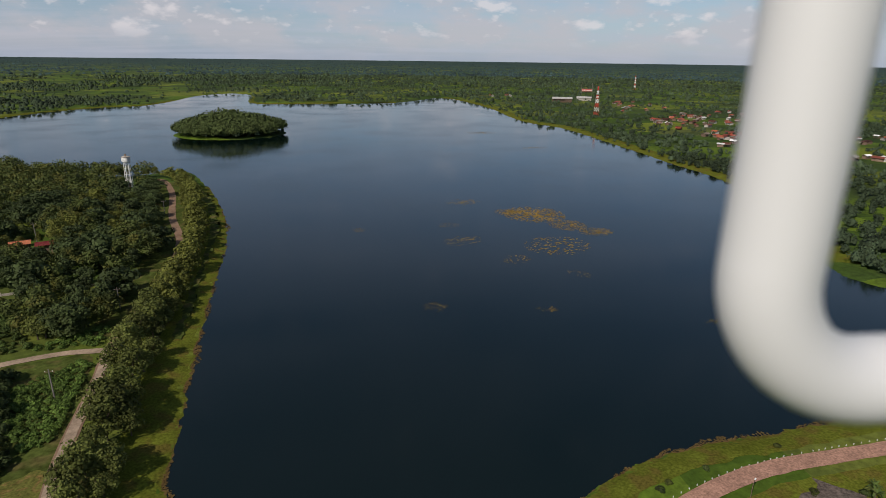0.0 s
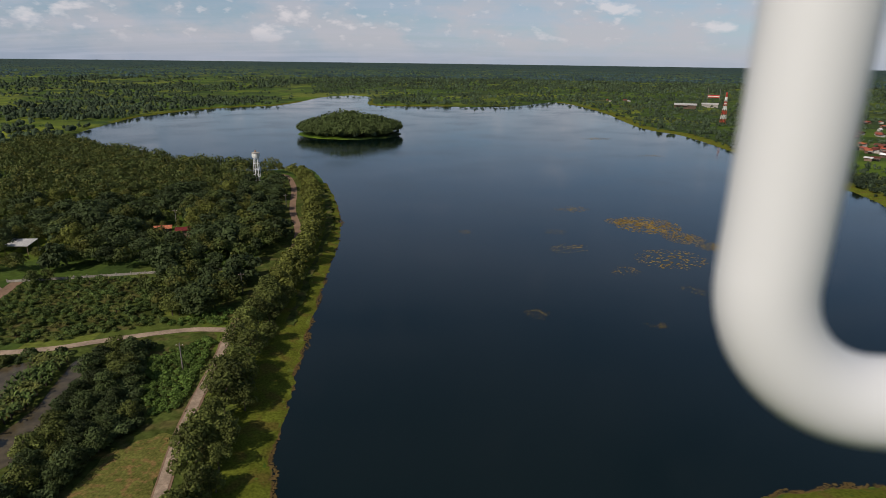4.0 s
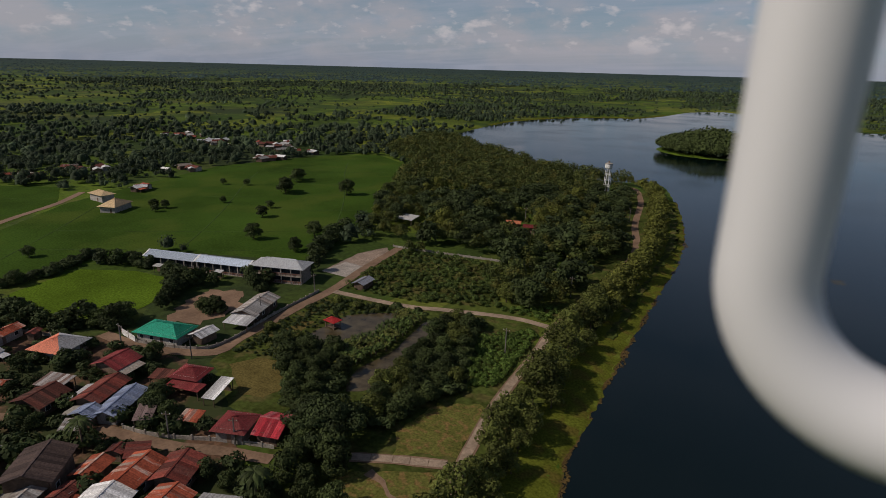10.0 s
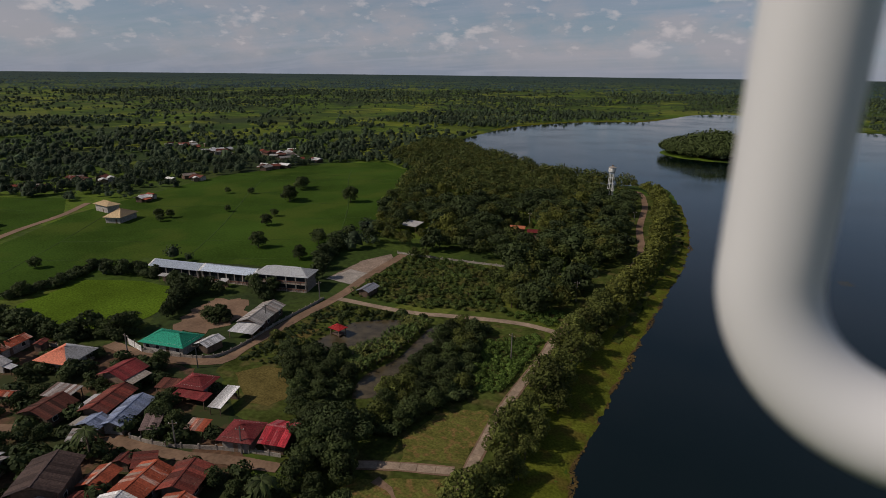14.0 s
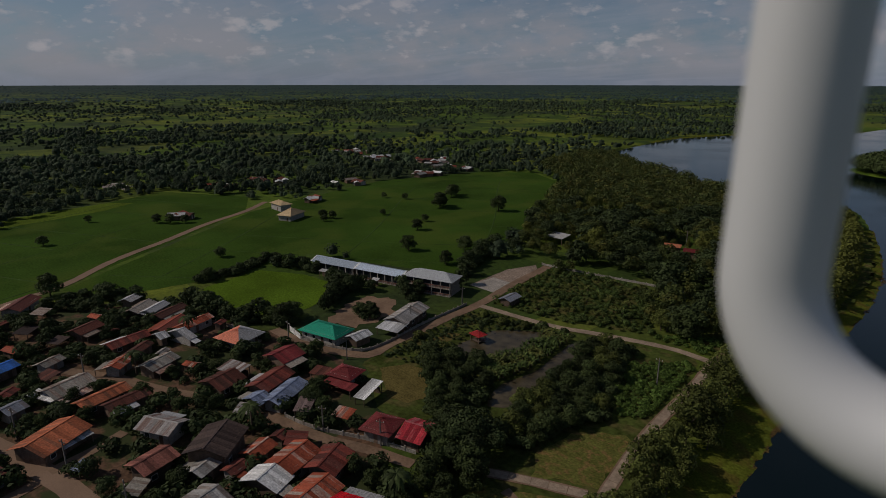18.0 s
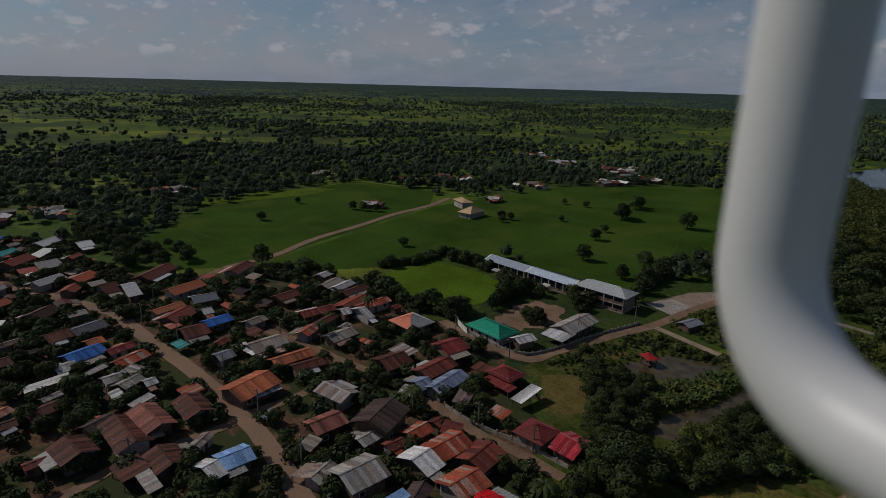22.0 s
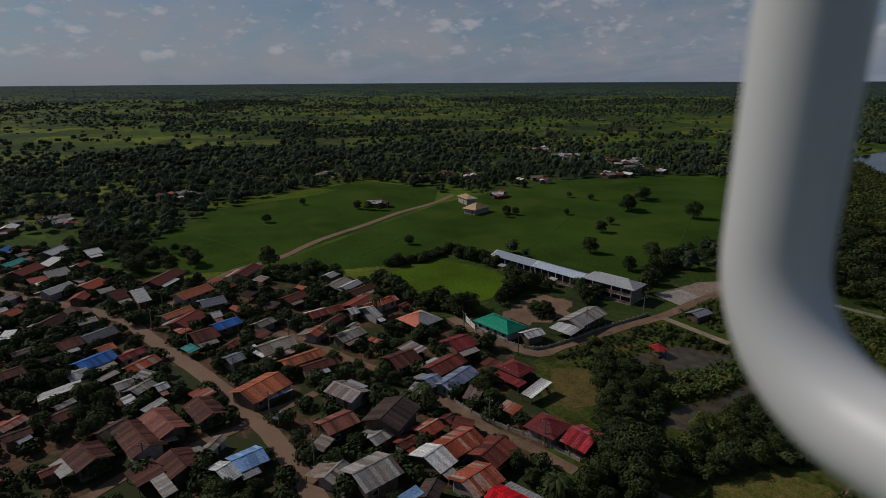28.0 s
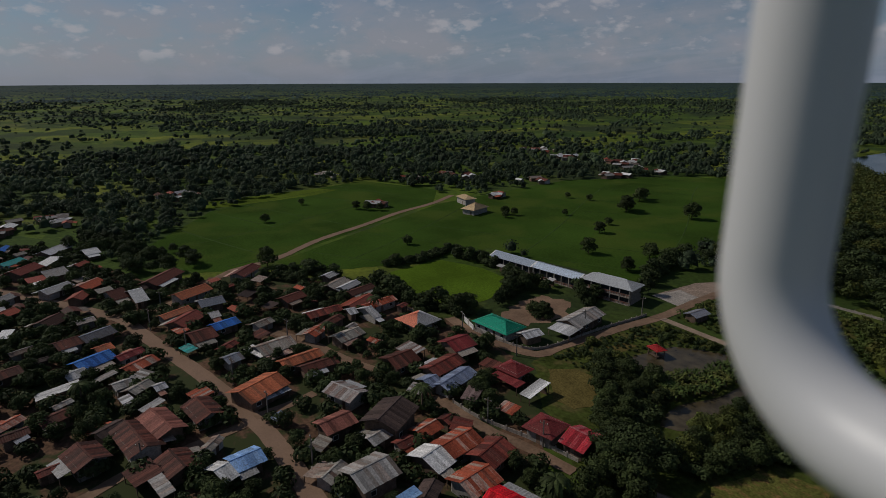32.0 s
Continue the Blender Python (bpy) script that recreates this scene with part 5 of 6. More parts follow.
house(-216.4, -61.3, 145, 11.3, 5.2, 2.46, 'g', 'grey')
house(-205.8, -58.3, 122, 3.9, 6.1, 2.46, 'g', 'white')
house(-202.4, -56.4, 140, 8.2, 6.1, 2.46, 'g', 'rustred')
house(-190.7, -42.1, 148, 8.0, 7.4, 2.46, 'g', 'brown')
house(-193.1, -57.8, 119, 4.0, 6.3, 2.46, 'g', 'grey')
house(-174.5, -28.8, 127, 8.8, 6.7, 2.46, 'g', 'slate')
house(-171.4, -35.1, 120, 6.7, 6.8, 2.46, 'g', 'brown')
house(-164.1, -26.0, 121, 4.3, 5.0, 2.46, 'g', 'rustorange')
house(-157.1, -27.6, 126, 9.0, 7.1, 2.46, 'g', 'blue')
house(-157.5, -19.4, 124, 6.9, 4.1, 2.46, 'g', 'crimson')
house(-150.1, -16.9, 130, 8.5, 5.5, 2.46, 'g', 'ruststripe')
house(-150.6, -30.6, 121, 4.8, 5.3, 2.46, 'g', 'silver')
house(-140.8, -19.9, 115, 4.3, 4.5, 2.46, 'g', 'grey')
house(-137.6, -16.2, 137, 5.8, 4.3, 2.46, 'g', 'greybeige')
house(-136.1, -11.9, 115, 2.8, 3.9, 2.46, 'g', 'silver')
house(-146.6, 10.8, 27, 8.0, 2.9, 2.13, 's', 'white')
house(-155.9, -5.5, 27, 5.1, 3.0, 1.97, 's', 'teal')
house(-231.2, -52.0, 23, 7.3, 2.5, 2.13, 's', 'white')
house(-258.6, -67.6, 29, 6.0, 2.7, 1.97, 's', 'blue')
house(-260.0, -54.0, 61, 5.3, 9.0, 2.13, 's', 'white')
house(-184.5, -51.7, 81, 3.2, 5.1, 2.46, 's', 'white')
house(-146.6, -24.4, 30, 2.5, 6.2, 1.97, 's', 'stripe')
house(-143.2, -32.9, 14, 3.7, 8.8, 2.21, 's', 'white')
house(-133.2, -18.4, 23, 4.3, 2.5, 2.13, 's', 'silver')
house(-147.1, 15.3, 111, 10.0, 7.6, 2.62, 'g', 'greybeige')
house(-137.1, 20.3, 108, 11.1, 5.4, 2.62, 'g', 'rustorange')
house(-132.2, 23.9, 104, 9.5, 4.8, 2.46, 'g', 'brown')
house(-144.0, 4.5, 115, 4.5, 5.3, 2.62, 'g', 'slate')
house(-162.2, -2.2, 111, 6.9, 8.5, 2.62, 'g', 'brown')
house(-166.1, -55.8, 30, 9.5, 8.0, 2.9, 'h', 'greybeige')
house(-146.9, -52.0, 28, 11.5, 8.4, 2.9, 'g', 'white')
house(-143.0, -58.5, 28, 8.0, 4.0, 2.3, 's', 'bluelight')
house(-157.5, -46.5, 122, 7.5, 5.5, 2.46, 'g', 'brown')
house(-115.0, -15.3, 21, 12.4, 6.8, 2.87, 'g', 'brown')
house(-118.4, -10.9, 24, 10.9, 6.1, 3.28, 'g', 'rosebrown')
house(-127.5, -13.1, 34, 2.5, 5.0, 2.46, 's', 'silver')
house(-112.5, -23.7, 27, 7.9, 6.7, 2.87, 'g', 'brown')
house(-130.8, -31.4, 123, 6.8, 4.7, 2.46, 'g', 'brown')
house(-127.5, -31.8, 23, 3.8, 2.5, 2.13, 's', 'stripe')
house(-131.9, -39.9, 137, 5.5, 3.7, 2.46, 'g', 'ruststripe')
house(-126.8, -37.8, 113, 5.1, 3.7, 2.46, 'g', 'brown')
house(-125.1, -36.4, 32, 3.1, 2.5, 2.21, 's', 'slate')
house(-121.6, -3.0, 20, 9.2, 6.6, 2.46, 'g', 'brown')
house(-104.0, -8.0, 22, 7.6, 6.6, 2.46, 'g', 'brown')
house(-98.6, -10.7, 21, 7.4, 2.5, 2.46, 's', 'grey')
house(-97.7, -0.8, 120, 3.1, 6.9, 2.62, 'g', 'white')
house(-99.9, 3.5, 108, 6.1, 6.1, 2.62, 'g', 'bluelight')
house(-125.8, 8.9, 123, 11.2, 9.1, 2.71, 'g', 'rustorange')
house(-123.3, 12.5, 113, 6.1, 2.5, 1.97, 's', 'silver')
house(-113.5, 11.5, 28, 2.5, 3.0, 1.8, 's', 'tileblue')
house(-104.1, 21.4, 108, 7.4, 6.3, 3.28, 'g', 'rosebrown')
house(-116.1, 26.6, 31, 8.7, 6.4, 2.79, 'g', 'stripe')
house(-101.3, 32.1, 132, 9.9, 8.8, 4.1, 'g', 'darkbrown')
house(-97.3, 28.1, 115, 5.4, 4.5, 2.46, 'g', 'grey')
house(-93.4, 32.4, 107, 4.2, 3.6, 2.3, 'g', 'brownred')
house(-96.0, 38.0, 113, 5.8, 4.9, 2.3, 'g', 'ruststripe')
house(-97.7, 43.3, 116, 2.8, 3.5, 2.13, 'g', 'brownred')
house(-88.5, 41.4, 110, 8.2, 6.9, 2.95, 'g', 'ruststripe')
house(-86.5, 35.2, 115, 5.1, 8.4, 2.46, 'g', 'white')
house(-83.6, 46.1, 118, 7.7, 7.1, 2.62, 'g', 'brownred')
house(-77.7, 39.7, 109, 7.5, 7.4, 2.62, 'g', 'ruststripe')
house(-69.4, 41.8, 27, 8.0, 6.7, 2.87, 'g', 'brightred')
house(-86.5, 23.4, 108, 8.3, 8.4, 3.12, 'g', 'grey')
house(-78.7, 27.9, 14, 2.6, 3.8, 2.3, 's', 'bluelight')
house(-86.5, 60.3, 24, 7.2, 7.3, 2.71, 'h', 'crimson')
house(-80.2, 64.4, 21, 5.8, 8.1, 2.46, 'g', 'redstripe')
house(-279.1, 140.7, 27, 9.1, 14.2, 2.95, 'h', 'beige')
house(-303.6, 147.0, 1, 13.1, 7.8, 3.69, 'h', 'beige')
house(-155.2, 206.9, 3, 8.9, 7.0, 3.28, 's', 'white')
house(-105.8, 107.1, 177, 4.2, 3.5, 2.2, 'h', 'redpav')
house(-119.2, 135.2, 98, 7.0, 4.8, 2.13, 'g', 'slate')


M["leaf_plot"] = material("garden_leaves", (0.060, 0.088, 0.020), 0.75, dark=0.55, light=1.6, scale=0.12, fine=2.0, vary="island", amount=0.3, leak=0.1, bump=0, where="World", other=(0.125, 0.125, 0.03))


# ---- gardens, hedges and village trees ----
ROADS = [[(-42, 60), (-47, 83), (-52, 110), (-56, 143)], [(-56, 143), (-86, 136), (-124, 126.5)], [(-136, 176), (-125.5, 128), (-122, 99), (-119, 79), (-141, 69), (-151, 68)], [(-64, 68), (-47, 77)],
         [(-60, 18), (-99.4, 11.3), (-132.6, 1.3), (-161, -11), (-206, -37), (-240, -70), (-290, -120)], [(-191, -22), (-212, -1), (-226, 10)], [(-162, 17), (-149, 26), (-128, 37)], [(-110, 46), (-90, 52.5), (-75, 59)], [(-118, 7), (-123, 21)], [(-98, -32), (-108, -17), (-116, 5)]]
CLEAR = [np.array(q, float) for q in (
    [(-107, 99), (-108, 115), (-104, 120), (-97, 125), (-93, 114), (-95, 101), (-101, 96)], [(-80, 84), (-84.7, 93.5), (-83.5, 105), (-87.3, 125), (-83, 126), (-79, 108), (-75.5, 90)],
    [(-115, 76), (-111, 82), (-100, 83), (-91, 74), (-96, 68)], [(-58, 73), (-62, 79), (-60, 93), (-53, 98), (-50, 95), (-48, 79.5)], [(-62, 58), (-60.5, 66), (-47.5, 74), (-43, 66), (-50, 55)],
    [(-141.7, 138.8), (-144, 155), (-139, 172), (-134, 166), (-128, 138)], [(-65, 111), (-71, 126), (-59, 139), (-54, 130), (-52, 107), (-58, 103)])]


# the yards on the near side of some houses stay open
CLEAR[:0] = [np.array(q, float) for q in ([(-98, 62), (-88, 73), (-76, 70), (-76, 58), (-84, 54)], [(-106, 56), (-104, 70), (-96, 68), (-97, 56)])]


def free(x, y, room):
    """Whether a crown of that radius has room here."""
    if any(math.hypot(x - a, y - b) < c * 0.72 + room for a, b, c in FOOT):
        return False
    for line in ROADS:
        for (x0, y0), (x1, y1) in zip(line, line[1:]):
            s = min(1, max(0, ((x - x0) * (x1 - x0) + (y - y0) * (y1 - y0)) / ((x1 - x0) ** 2 + (y1 - y0) ** 2)))
            if math.hypot(x - x0 - s * (x1 - x0), y - y0 - s * (y1 - y0)) < 2.6 + max(0.0, room) * 0.6:
                return False
    p, q = np.array([x]), np.array([y])
    return not any(inside(p, q, c)[0] for c in CLEAR)


def scatter(points, gap, low, high, maker, seed, room=0.8, most=400, **words):
    """Plants of heights low to high over an area, at least gap apart, clear of houses and roads."""
    rng = np.random.default_rng(seed)
    poly = np.array(points, float)
    (x0, y0), (x1, y1) = poly.min(0), poly.max(0)
    got = []
    for _ in range(int(14 * (x1 - x0) * (y1 - y0) / gap ** 2)):
        x, y = rng.uniform(x0, x1), rng.uniform(y0, y1)
        if len(got) >= most:
            break
        if not inside(np.array([x]), np.array([y]), poly)[0] or any(math.hypot(x - a, y - b) < gap for a, b in got) or not free(x, y, room):
            continue
        got.append((x, y))
        maker(x, y, rng.uniform(low, high), **words)
    return got


def banana_mesh(seed):
    rng = np.random.default_rng(seed)
    q = []
    for k in range(13):
        a = k * 2.4 + rng.random()
        up, out = rng.uniform(1.6, 2.8), rng.uniform(1.2, 2.0)
        d = np.array([math.cos(a), math.sin(a), 0])
        side = np.array([-math.sin(a), math.cos(a), 0]) * 0.23
        prev, zp = np.array([0, 0, 1.2]), 1.0
        for s in (0.35, 0.7, 1.0):
            p = np.array([0, 0, 1.2]) + d * out * s + np.array([0, 0, up * s - 1.7 * s ** 2.6])
            w0, w1 = side * (0.5 + 0.6 * zp), side * (1.15 - 0.6 * s)
            q.append([prev - w0, prev + w0, p + w1, p - w1])
            prev, zp = p, s * 0.8
    return np.array(q)


BANANAS = []
for k in range(3):
    root = new("banana_plant")
    st = Build().box(-0.12, -0.12, -0.1, 0.12, 0.12, 1.4).make("stem", M["bark"], root)
    quads_object("leaves", banana_mesh(40 + k), M["leaf_plot"], root)
    root.location = (600 + 8 * k, -350, 0)
    BANANAS.append(tagged(root, "banana plant with long drooping green leaves", "banana plant", "banana plants"))


def banana(x, y, h):
    k = len(placed)
    placed.append((x, y))
    o = copy_thing(BANANAS[k % 3], pose(x, y, 0, 0, 0, (k * 73) % 360))
    o.scale = (h / 3.0,) * 3
    return o


def palm(x, y, h):
    o = thing("coconut_palm", x, y, 0, (x * 31) % 360, "coconut palm with a feathered crown among the houses", "palm", "palms")
    b = Build()
    n = 8
    for i in range(n):
        z0, z1 = h * i / n, h * (i + 1) / n
        b.box(-0.17 + 0.01 * i, -0.17 + 0.01 * i, z0 - (0.1 if not i else 0), 0.17 - 0.01 * i, 0.17 - 0.01 * i, z1)
    b.make("trunk", M["bark"], o)
    rng = np.random.default_rng(int(abs(x)))
    for k in range(16):
        a = k * 2.4
        d = np.array([math.cos(a), math.sin(a), 0])
        side = np.array([-d[1], d[0], 0])
        lift = rng.uniform(0.1, 1.5)
        q, prev = [], np.array([0, 0, h])
        for s in np.linspace(0.14, 1, 9):
            p = np.array([0, 0, h]) + d * 2.6 * s + np.array([0, 0, lift * s - 2.2 * s ** 2.4])
            for e in (-1, 1):
                tip = side * e * 0.55 * (1.1 - s) ** 0.5 + d * 0.25 + np.array([0, 0, -0.25])
                q.append([prev, p, p + tip, prev + tip])
            prev = p
        quads_object("frond", np.array(q), M["leaf_dark"], o)
    return o


# banana belt between pond and channel, thickets south of the pond and between channel and track
BELT = [(-95, 98), (-93, 113), (-95.5, 125), (-89, 126), (-85.2, 105), (-86.5, 94), (-90, 90)]
SOUTH = [(-106, 94), (-95, 97), (-90, 91), (-86, 91), (-81, 82), (-75, 72), (-68, 64), (-80, 64), (-90, 75), (-99, 84), (-108, 88)]
EAST = [(-74.5, 88), (-78, 108), (-82, 128), (-73, 132), (-71.5, 126), (-65.5, 111), (-59, 100), (-62, 94), (-64, 80), (-70, 76)]
scatter(BELT, 1.5, 2.4, 3.6, banana, 22, -1.0, 90)
scatter(SOUTH, 2.0, 2.2, 3.2, banana, 29, 0.0, 26)
scatter(SOUTH, 4.4, 4.2, 6.2, tree, 21, 0.2, 30, label="dark garden tree beside the fish pond", group="garden trees", wide=1.15, dense=True)
scatter(EAST, 4.0, 4.0, 6.2, tree, 20, 0.4, 44, label="leafy tree in the thicket along the channel", group="garden trees", wide=1.15)
for area, seed, most in ((SOUTH, 23, 150), (EAST, 28, 200)):
    scatter(area, 1.8, 0.8, 1.6, crowd_in, seed, 0.0, most)
scatter([(-119, 81), (-121, 100), (-122, 124), (-106, 127), (-92, 127), (-91, 96), (-100, 88), (-108, 84)], 1.5, 0.2, 0.62, crowd_in, 36, -0.5, 330)
crowd_out("undergrowth", "thick green undergrowth round the fish ponds", "bushes", BUSHES, 1.0, M["leaf_shade"])
for x, y in ((-103, 124), (-99, 127), (-109, 121), (-113, 118), (-117, 121), (-119, 112), (-118.5, 96), (-114, 90), (-110, 89), (-92, 128), (-108.5, 96), (-106, 93)):
    bush(x, y, 0.9 + 0.5 * abs(math.sin(x)), "leafy bush on the pond bank", "pond bushes")
CLEAR.pop()
scatter([(-65, 111), (-71, 126), (-59, 139), (-55, 130), (-53, 107), (-58, 103)], 1.15, 0.35, 0.75, crowd_in, 24, 0.0, 420)
scatter([(-73, 146), (-70, 153), (-59, 156), (-59, 146)], 1.8, 0.5, 0.9, crowd_in, 25, 0.0, 40)
crowd_out("scrub", "low bright green scrub beside the track", "bushes", BUSHES, 1.0, M["leaf_bright"], 2)
PLOT = [(-123, 131), (-133, 158), (-136, 174), (-118, 178), (-98, 182), (-84, 160), (-75, 147), (-97, 136)]
scatter(PLOT, 2.0, 0.35, 0.95, crowd_in, 26, 0.0, 330)
crowd_out("crop_plants", "leafy green garden plants beside the side road", "plants", BUSHES, 1.0, M["leaf_plot"])
scatter(PLOT, 2.6, 1.8, 2.8, banana, 19, 0.0, 46)
scatter([(-92, 170), (-84, 176), (-66, 176), (-62, 160), (-76, 150)], 4.4, 4.5, 7.0, tree, 27, 0.0, 26, label="green tree beside the side road", group="garden trees")
scatter([(-135, 178), (-138, 172), (-128, 172), (-120, 176)], 4.0, 4.0, 6.0, tree, 18, 0.0, 5, label="green tree at the compound wall", group="garden trees")


def rain_tree(x, y, h, r):
    """An old spreading tree: a wide flat dome of fine leaves over a short trunk."""
    o = thing("tree", x, y, 0, 0, "wide spreading dark rain tree near the red-roofed house", "tree", "garden trees")
    rng = np.random.default_rng(61)
    tr = new("trunk", trunk_mesh(rng, h, r))
    tr.parent = o
    lobes = [(0, 0, h * 0.62, r * 0.6, h * 0.34), (0, 0, h * 0.4, r * 0.8, h * 0.25)]
    for k in range(13):
        a, q = k * 2.4, r * math.sqrt((k + 1) / 15)
        lobes.append((q * math.cos(a), q * math.sin(a), h * (0.72 - 0.34 * (q / r) ** 2) * rng.uniform(0.9, 1.05), r * 0.33, h * 0.2))
    quads_object("crown", leaf_quads(rng, 7500, lobes, 0.27), M["leaf_shade"], o)


rain_tree(-71.5, 70, 8.5, 7.4)
tree(-66.5, 66, 6.5, "dark tree beside the concrete path", "garden trees", wide=1.3, dense=True)
VILLAGE = [(-66, 52), (-80, 58), (-110, 70), (-150, 66), (-190, 52), (-212, 32), (-222, 8), (-216, -16), (-262, -42), (-296, -62), (-296, -100), (-180, -72), (-130, -52), (-95, -42), (-74, -20), (-64, 10), (-62, 40)]
SHED_COLOURS = ["brown", "rustred", "greybeige", "ruststripe", "brownred", "greybeige", "brown", "darkbrown", "grey"]


def shed(x, y, size):
    """A small store or kitchen roof beside the houses."""
    k = len(FOOT)
    house(round(x, 1), round(y, 1), (115 + 7 * (k % 5)) if k % 3 else 25, round(size, 1), round(size * (0.6 + 0.08 * (k % 4)), 1), 1.9 + 0.12 * (k % 4), "s" if k % 2 else "g", SHED_COLOURS[k % 9])


scatter([(-70, 46), (-110, 66), (-150, 62), (-190, 46), (-208, 28), (-214, -12), (-262, -46), (-288, -66), (-285, -90), (-180, -66), (-130, -48), (-95, -36), (-80, -16), (-70, 10)], 8.0, 3.4, 6.2, shed, 35, 1.8, 60)
scatter(VILLAGE, 5.0, 3.0, 5.2, tree, 31, 0.5, 95, label="shady village tree between the houses", group="village trees", wide=1.1, dense=True)
scatter(VILLAGE, 4.0, 2.4, 4.8, crowd_in, 34, -0.2, 150)
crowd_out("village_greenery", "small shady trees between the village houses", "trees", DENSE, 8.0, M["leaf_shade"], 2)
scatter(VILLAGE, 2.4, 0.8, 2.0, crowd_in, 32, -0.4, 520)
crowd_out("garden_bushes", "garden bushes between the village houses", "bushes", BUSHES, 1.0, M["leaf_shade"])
scatter([(-64, 44), (-70, 58), (-78, 62), (-72, 66), (-56, 62), (-56, 44)], 4.0, 4.5, 6.5, tree, 33, 0.3, 30, label="dark tree beside the village edge", group="village trees", dense=True)
for x, y, h in ((-104.5, 40.5, 7.0), (-68, 50, 6.5), (-148, 30, 6.0), (-140, -28, 5.0), (-163, 48, 6.0)):
    palm(x, y, h)
# hedges round the sports field, trees by the school
for line, gap, lo, hi in (([(-209, 66), (-209, 82), (-216, 92), (-219, 104)], 3.2, 2.0, 3.4), ([(-187, 58), (-172, 60), (-160, 67), (-153, 73), (-156, 79)], 3.8, 4.4, 6.2), ([(-206, 98), (-196, 104), (-188, 104)], 3.0, 3.4, 5.0), ([(-180, 106), (-170, 103), (-163, 96), (-158, 88)], 3.2, 3.0, 5.4), ([(-148, 118), (-140, 112)], 3.5, 3.0, 4.6), ([(-143, 92), (-138, 97)], 4, 3.4, 4.4), ([(-150, 144), (-160, 160), (-172, 186)], 5.0, 3.5, 6.0), ([(-213, 22), (-212, 36), (-200, 46)], 3.6, 3.5, 5.0)):
    for x, y in spline(line, gap)[:-1]:
        tree(x + random.uniform(-1.2, 1.2), y + random.uniform(-1.2, 1.2), random.uniform(lo, hi) * 1.2, "rounded dark tree beside the school field", "school trees", wide=1.2, dense=True)
    for x, y in spline(line, 1.5)[:-1]:
        crowd_in(x + random.uniform(-1.8, 1.8), y + random.uniform(-1.8, 1.8), random.uniform(0.8, 1.7))
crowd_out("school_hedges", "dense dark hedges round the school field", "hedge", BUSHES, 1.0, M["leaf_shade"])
for x, y, h in ((-267, 244, 6.5), (-271, 250, 5.5), (-247, 217, 7.5), (-251, 221, 6.0), (-219, 236, 7.2), (-281, 218, 3.2), (-254, 182, 2.8), (-216, 175, 4.6), (-227, 189, 3.2), (-174, 167, 5.6), (-190, 149, 5.6), (-234, 85, 3.6), (-293, 211, 3.0), (-303, 33, 3.8), (-227, 24, 6.4), (-315, 84, 4.0), (-265, 157, 3.4), (-269, 154, 3.8), (-165, 148, 4.6), (-207, 70, 4.2), (-340, 58, 3.0), (-310, 89, 4.2), (-306, 95, 3.6), (-262, 150, 3.0)):
    tree(x, y, h * 1.3, "single dark tree standing in the rice field", "field trees", wide=1.1, dense=True)
for k, (x, y) in enumerate(((-162.8, 98.9), (-162.8, 101.9), (-163.1, 104.8), (-162.4, 107.2), (-158.9, 107.9), (-161.1, 95.4), (-156.7, 90.3), (-153.7, 86.8), (-156.1, 124.6), (-150.7, 115.1), (-145.7, 112.5), (-141.0, 128.7), (-140.6, 131.7), (-142.8, 136.5))):
    tree(x, y, 5.0 + (k * 7 % 4) * 0.6, "dark tree in the school grounds", "school trees", wide=0.85, dense=True)
rr = np.random.default_rng(77)
for k in range(60):
    # the band of trees between the village and the western fields
    s = rr.random()
    crowd_in(-236 - 60 * s + rr.uniform(-9, 9), -8 - 40 * s + rr.uniform(-11, 11), rr.uniform(4.5, 7.5))
crowd_out("village_wood", "dark band of trees at the village edge", "trees", TREES, 8.0, M["leaf_shade"])


# ---- far houses ----
def far_house(x, y, colour, size=8.0, turn=0):
    if lake_depth(np.array([x]), np.array([y]))[0] > -6:
        return
    house(round(x, 1), round(y, 1), turn, size * 1.35, size, 2.4, "g", colour)


rf = np.random.default_rng(8)
FAR_COLOURS = ["silver", "white", "rustred", "brown", "greybeige", "brownred", "grey", "white"]
TOWN_COLOURS = ["rustred", "brown", "rosebrown", "white", "brownred", "rustred", "greybeige", "rustorange"]
for x, y, n, sx, sy in ((-505, 325, 6, 22, 10), (-440, 318, 5, 20, 12), (-389, 333, 3, 12, 8), (-352, 330, 4, 14, 8), (-349, 288, 3, 10, 8), (-392, 184, 3, 10, 6), (-350, 222, 3, 10, 8), (-318, 171, 2, 6, 6), (-408, 350, 3, 14, 10), (-389, 143, 2, 10, 8), (-437, 94, 2, 8, 6), (-318, 97, 2, 5, 4), (-392, -6, 3, 10, 9), (-346, -70, 4, 10, 12), (-320, -90, 6, 14, 10),
                        (484, 926, 4, 30, 20), (470, 850, 5, 40, 30), (411, 645, 6, 30, 24), (470, 640, 6, 40, 25), (372, 490, 5, 22, 20), (440, 560, 8, 40, 40), (396, 364, 4, 14, 12), (500, 470, 5, 30, 20), (330, 1130, 3, 20, 12), (400, 620, 9, 30, 40), (432, 745, 9, 30, 60), (385, 500, 7, 22, 34), (510, 735, 6, 50, 40), (345, 440, 4, 16, 20)):
    for k in range(round(n * (1.9 if x < 0 else 1.3))):
        far_house(x + rf.uniform(-sx, sx) * 1.25, y + rf.uniform(-sy, sy) * 1.25, (FAR_COLOURS if x < 0 else TOWN_COLOURS)[rf.integers(8)], rf.uniform(3.8, 7.2), int(rf.uniform(0, 180)))


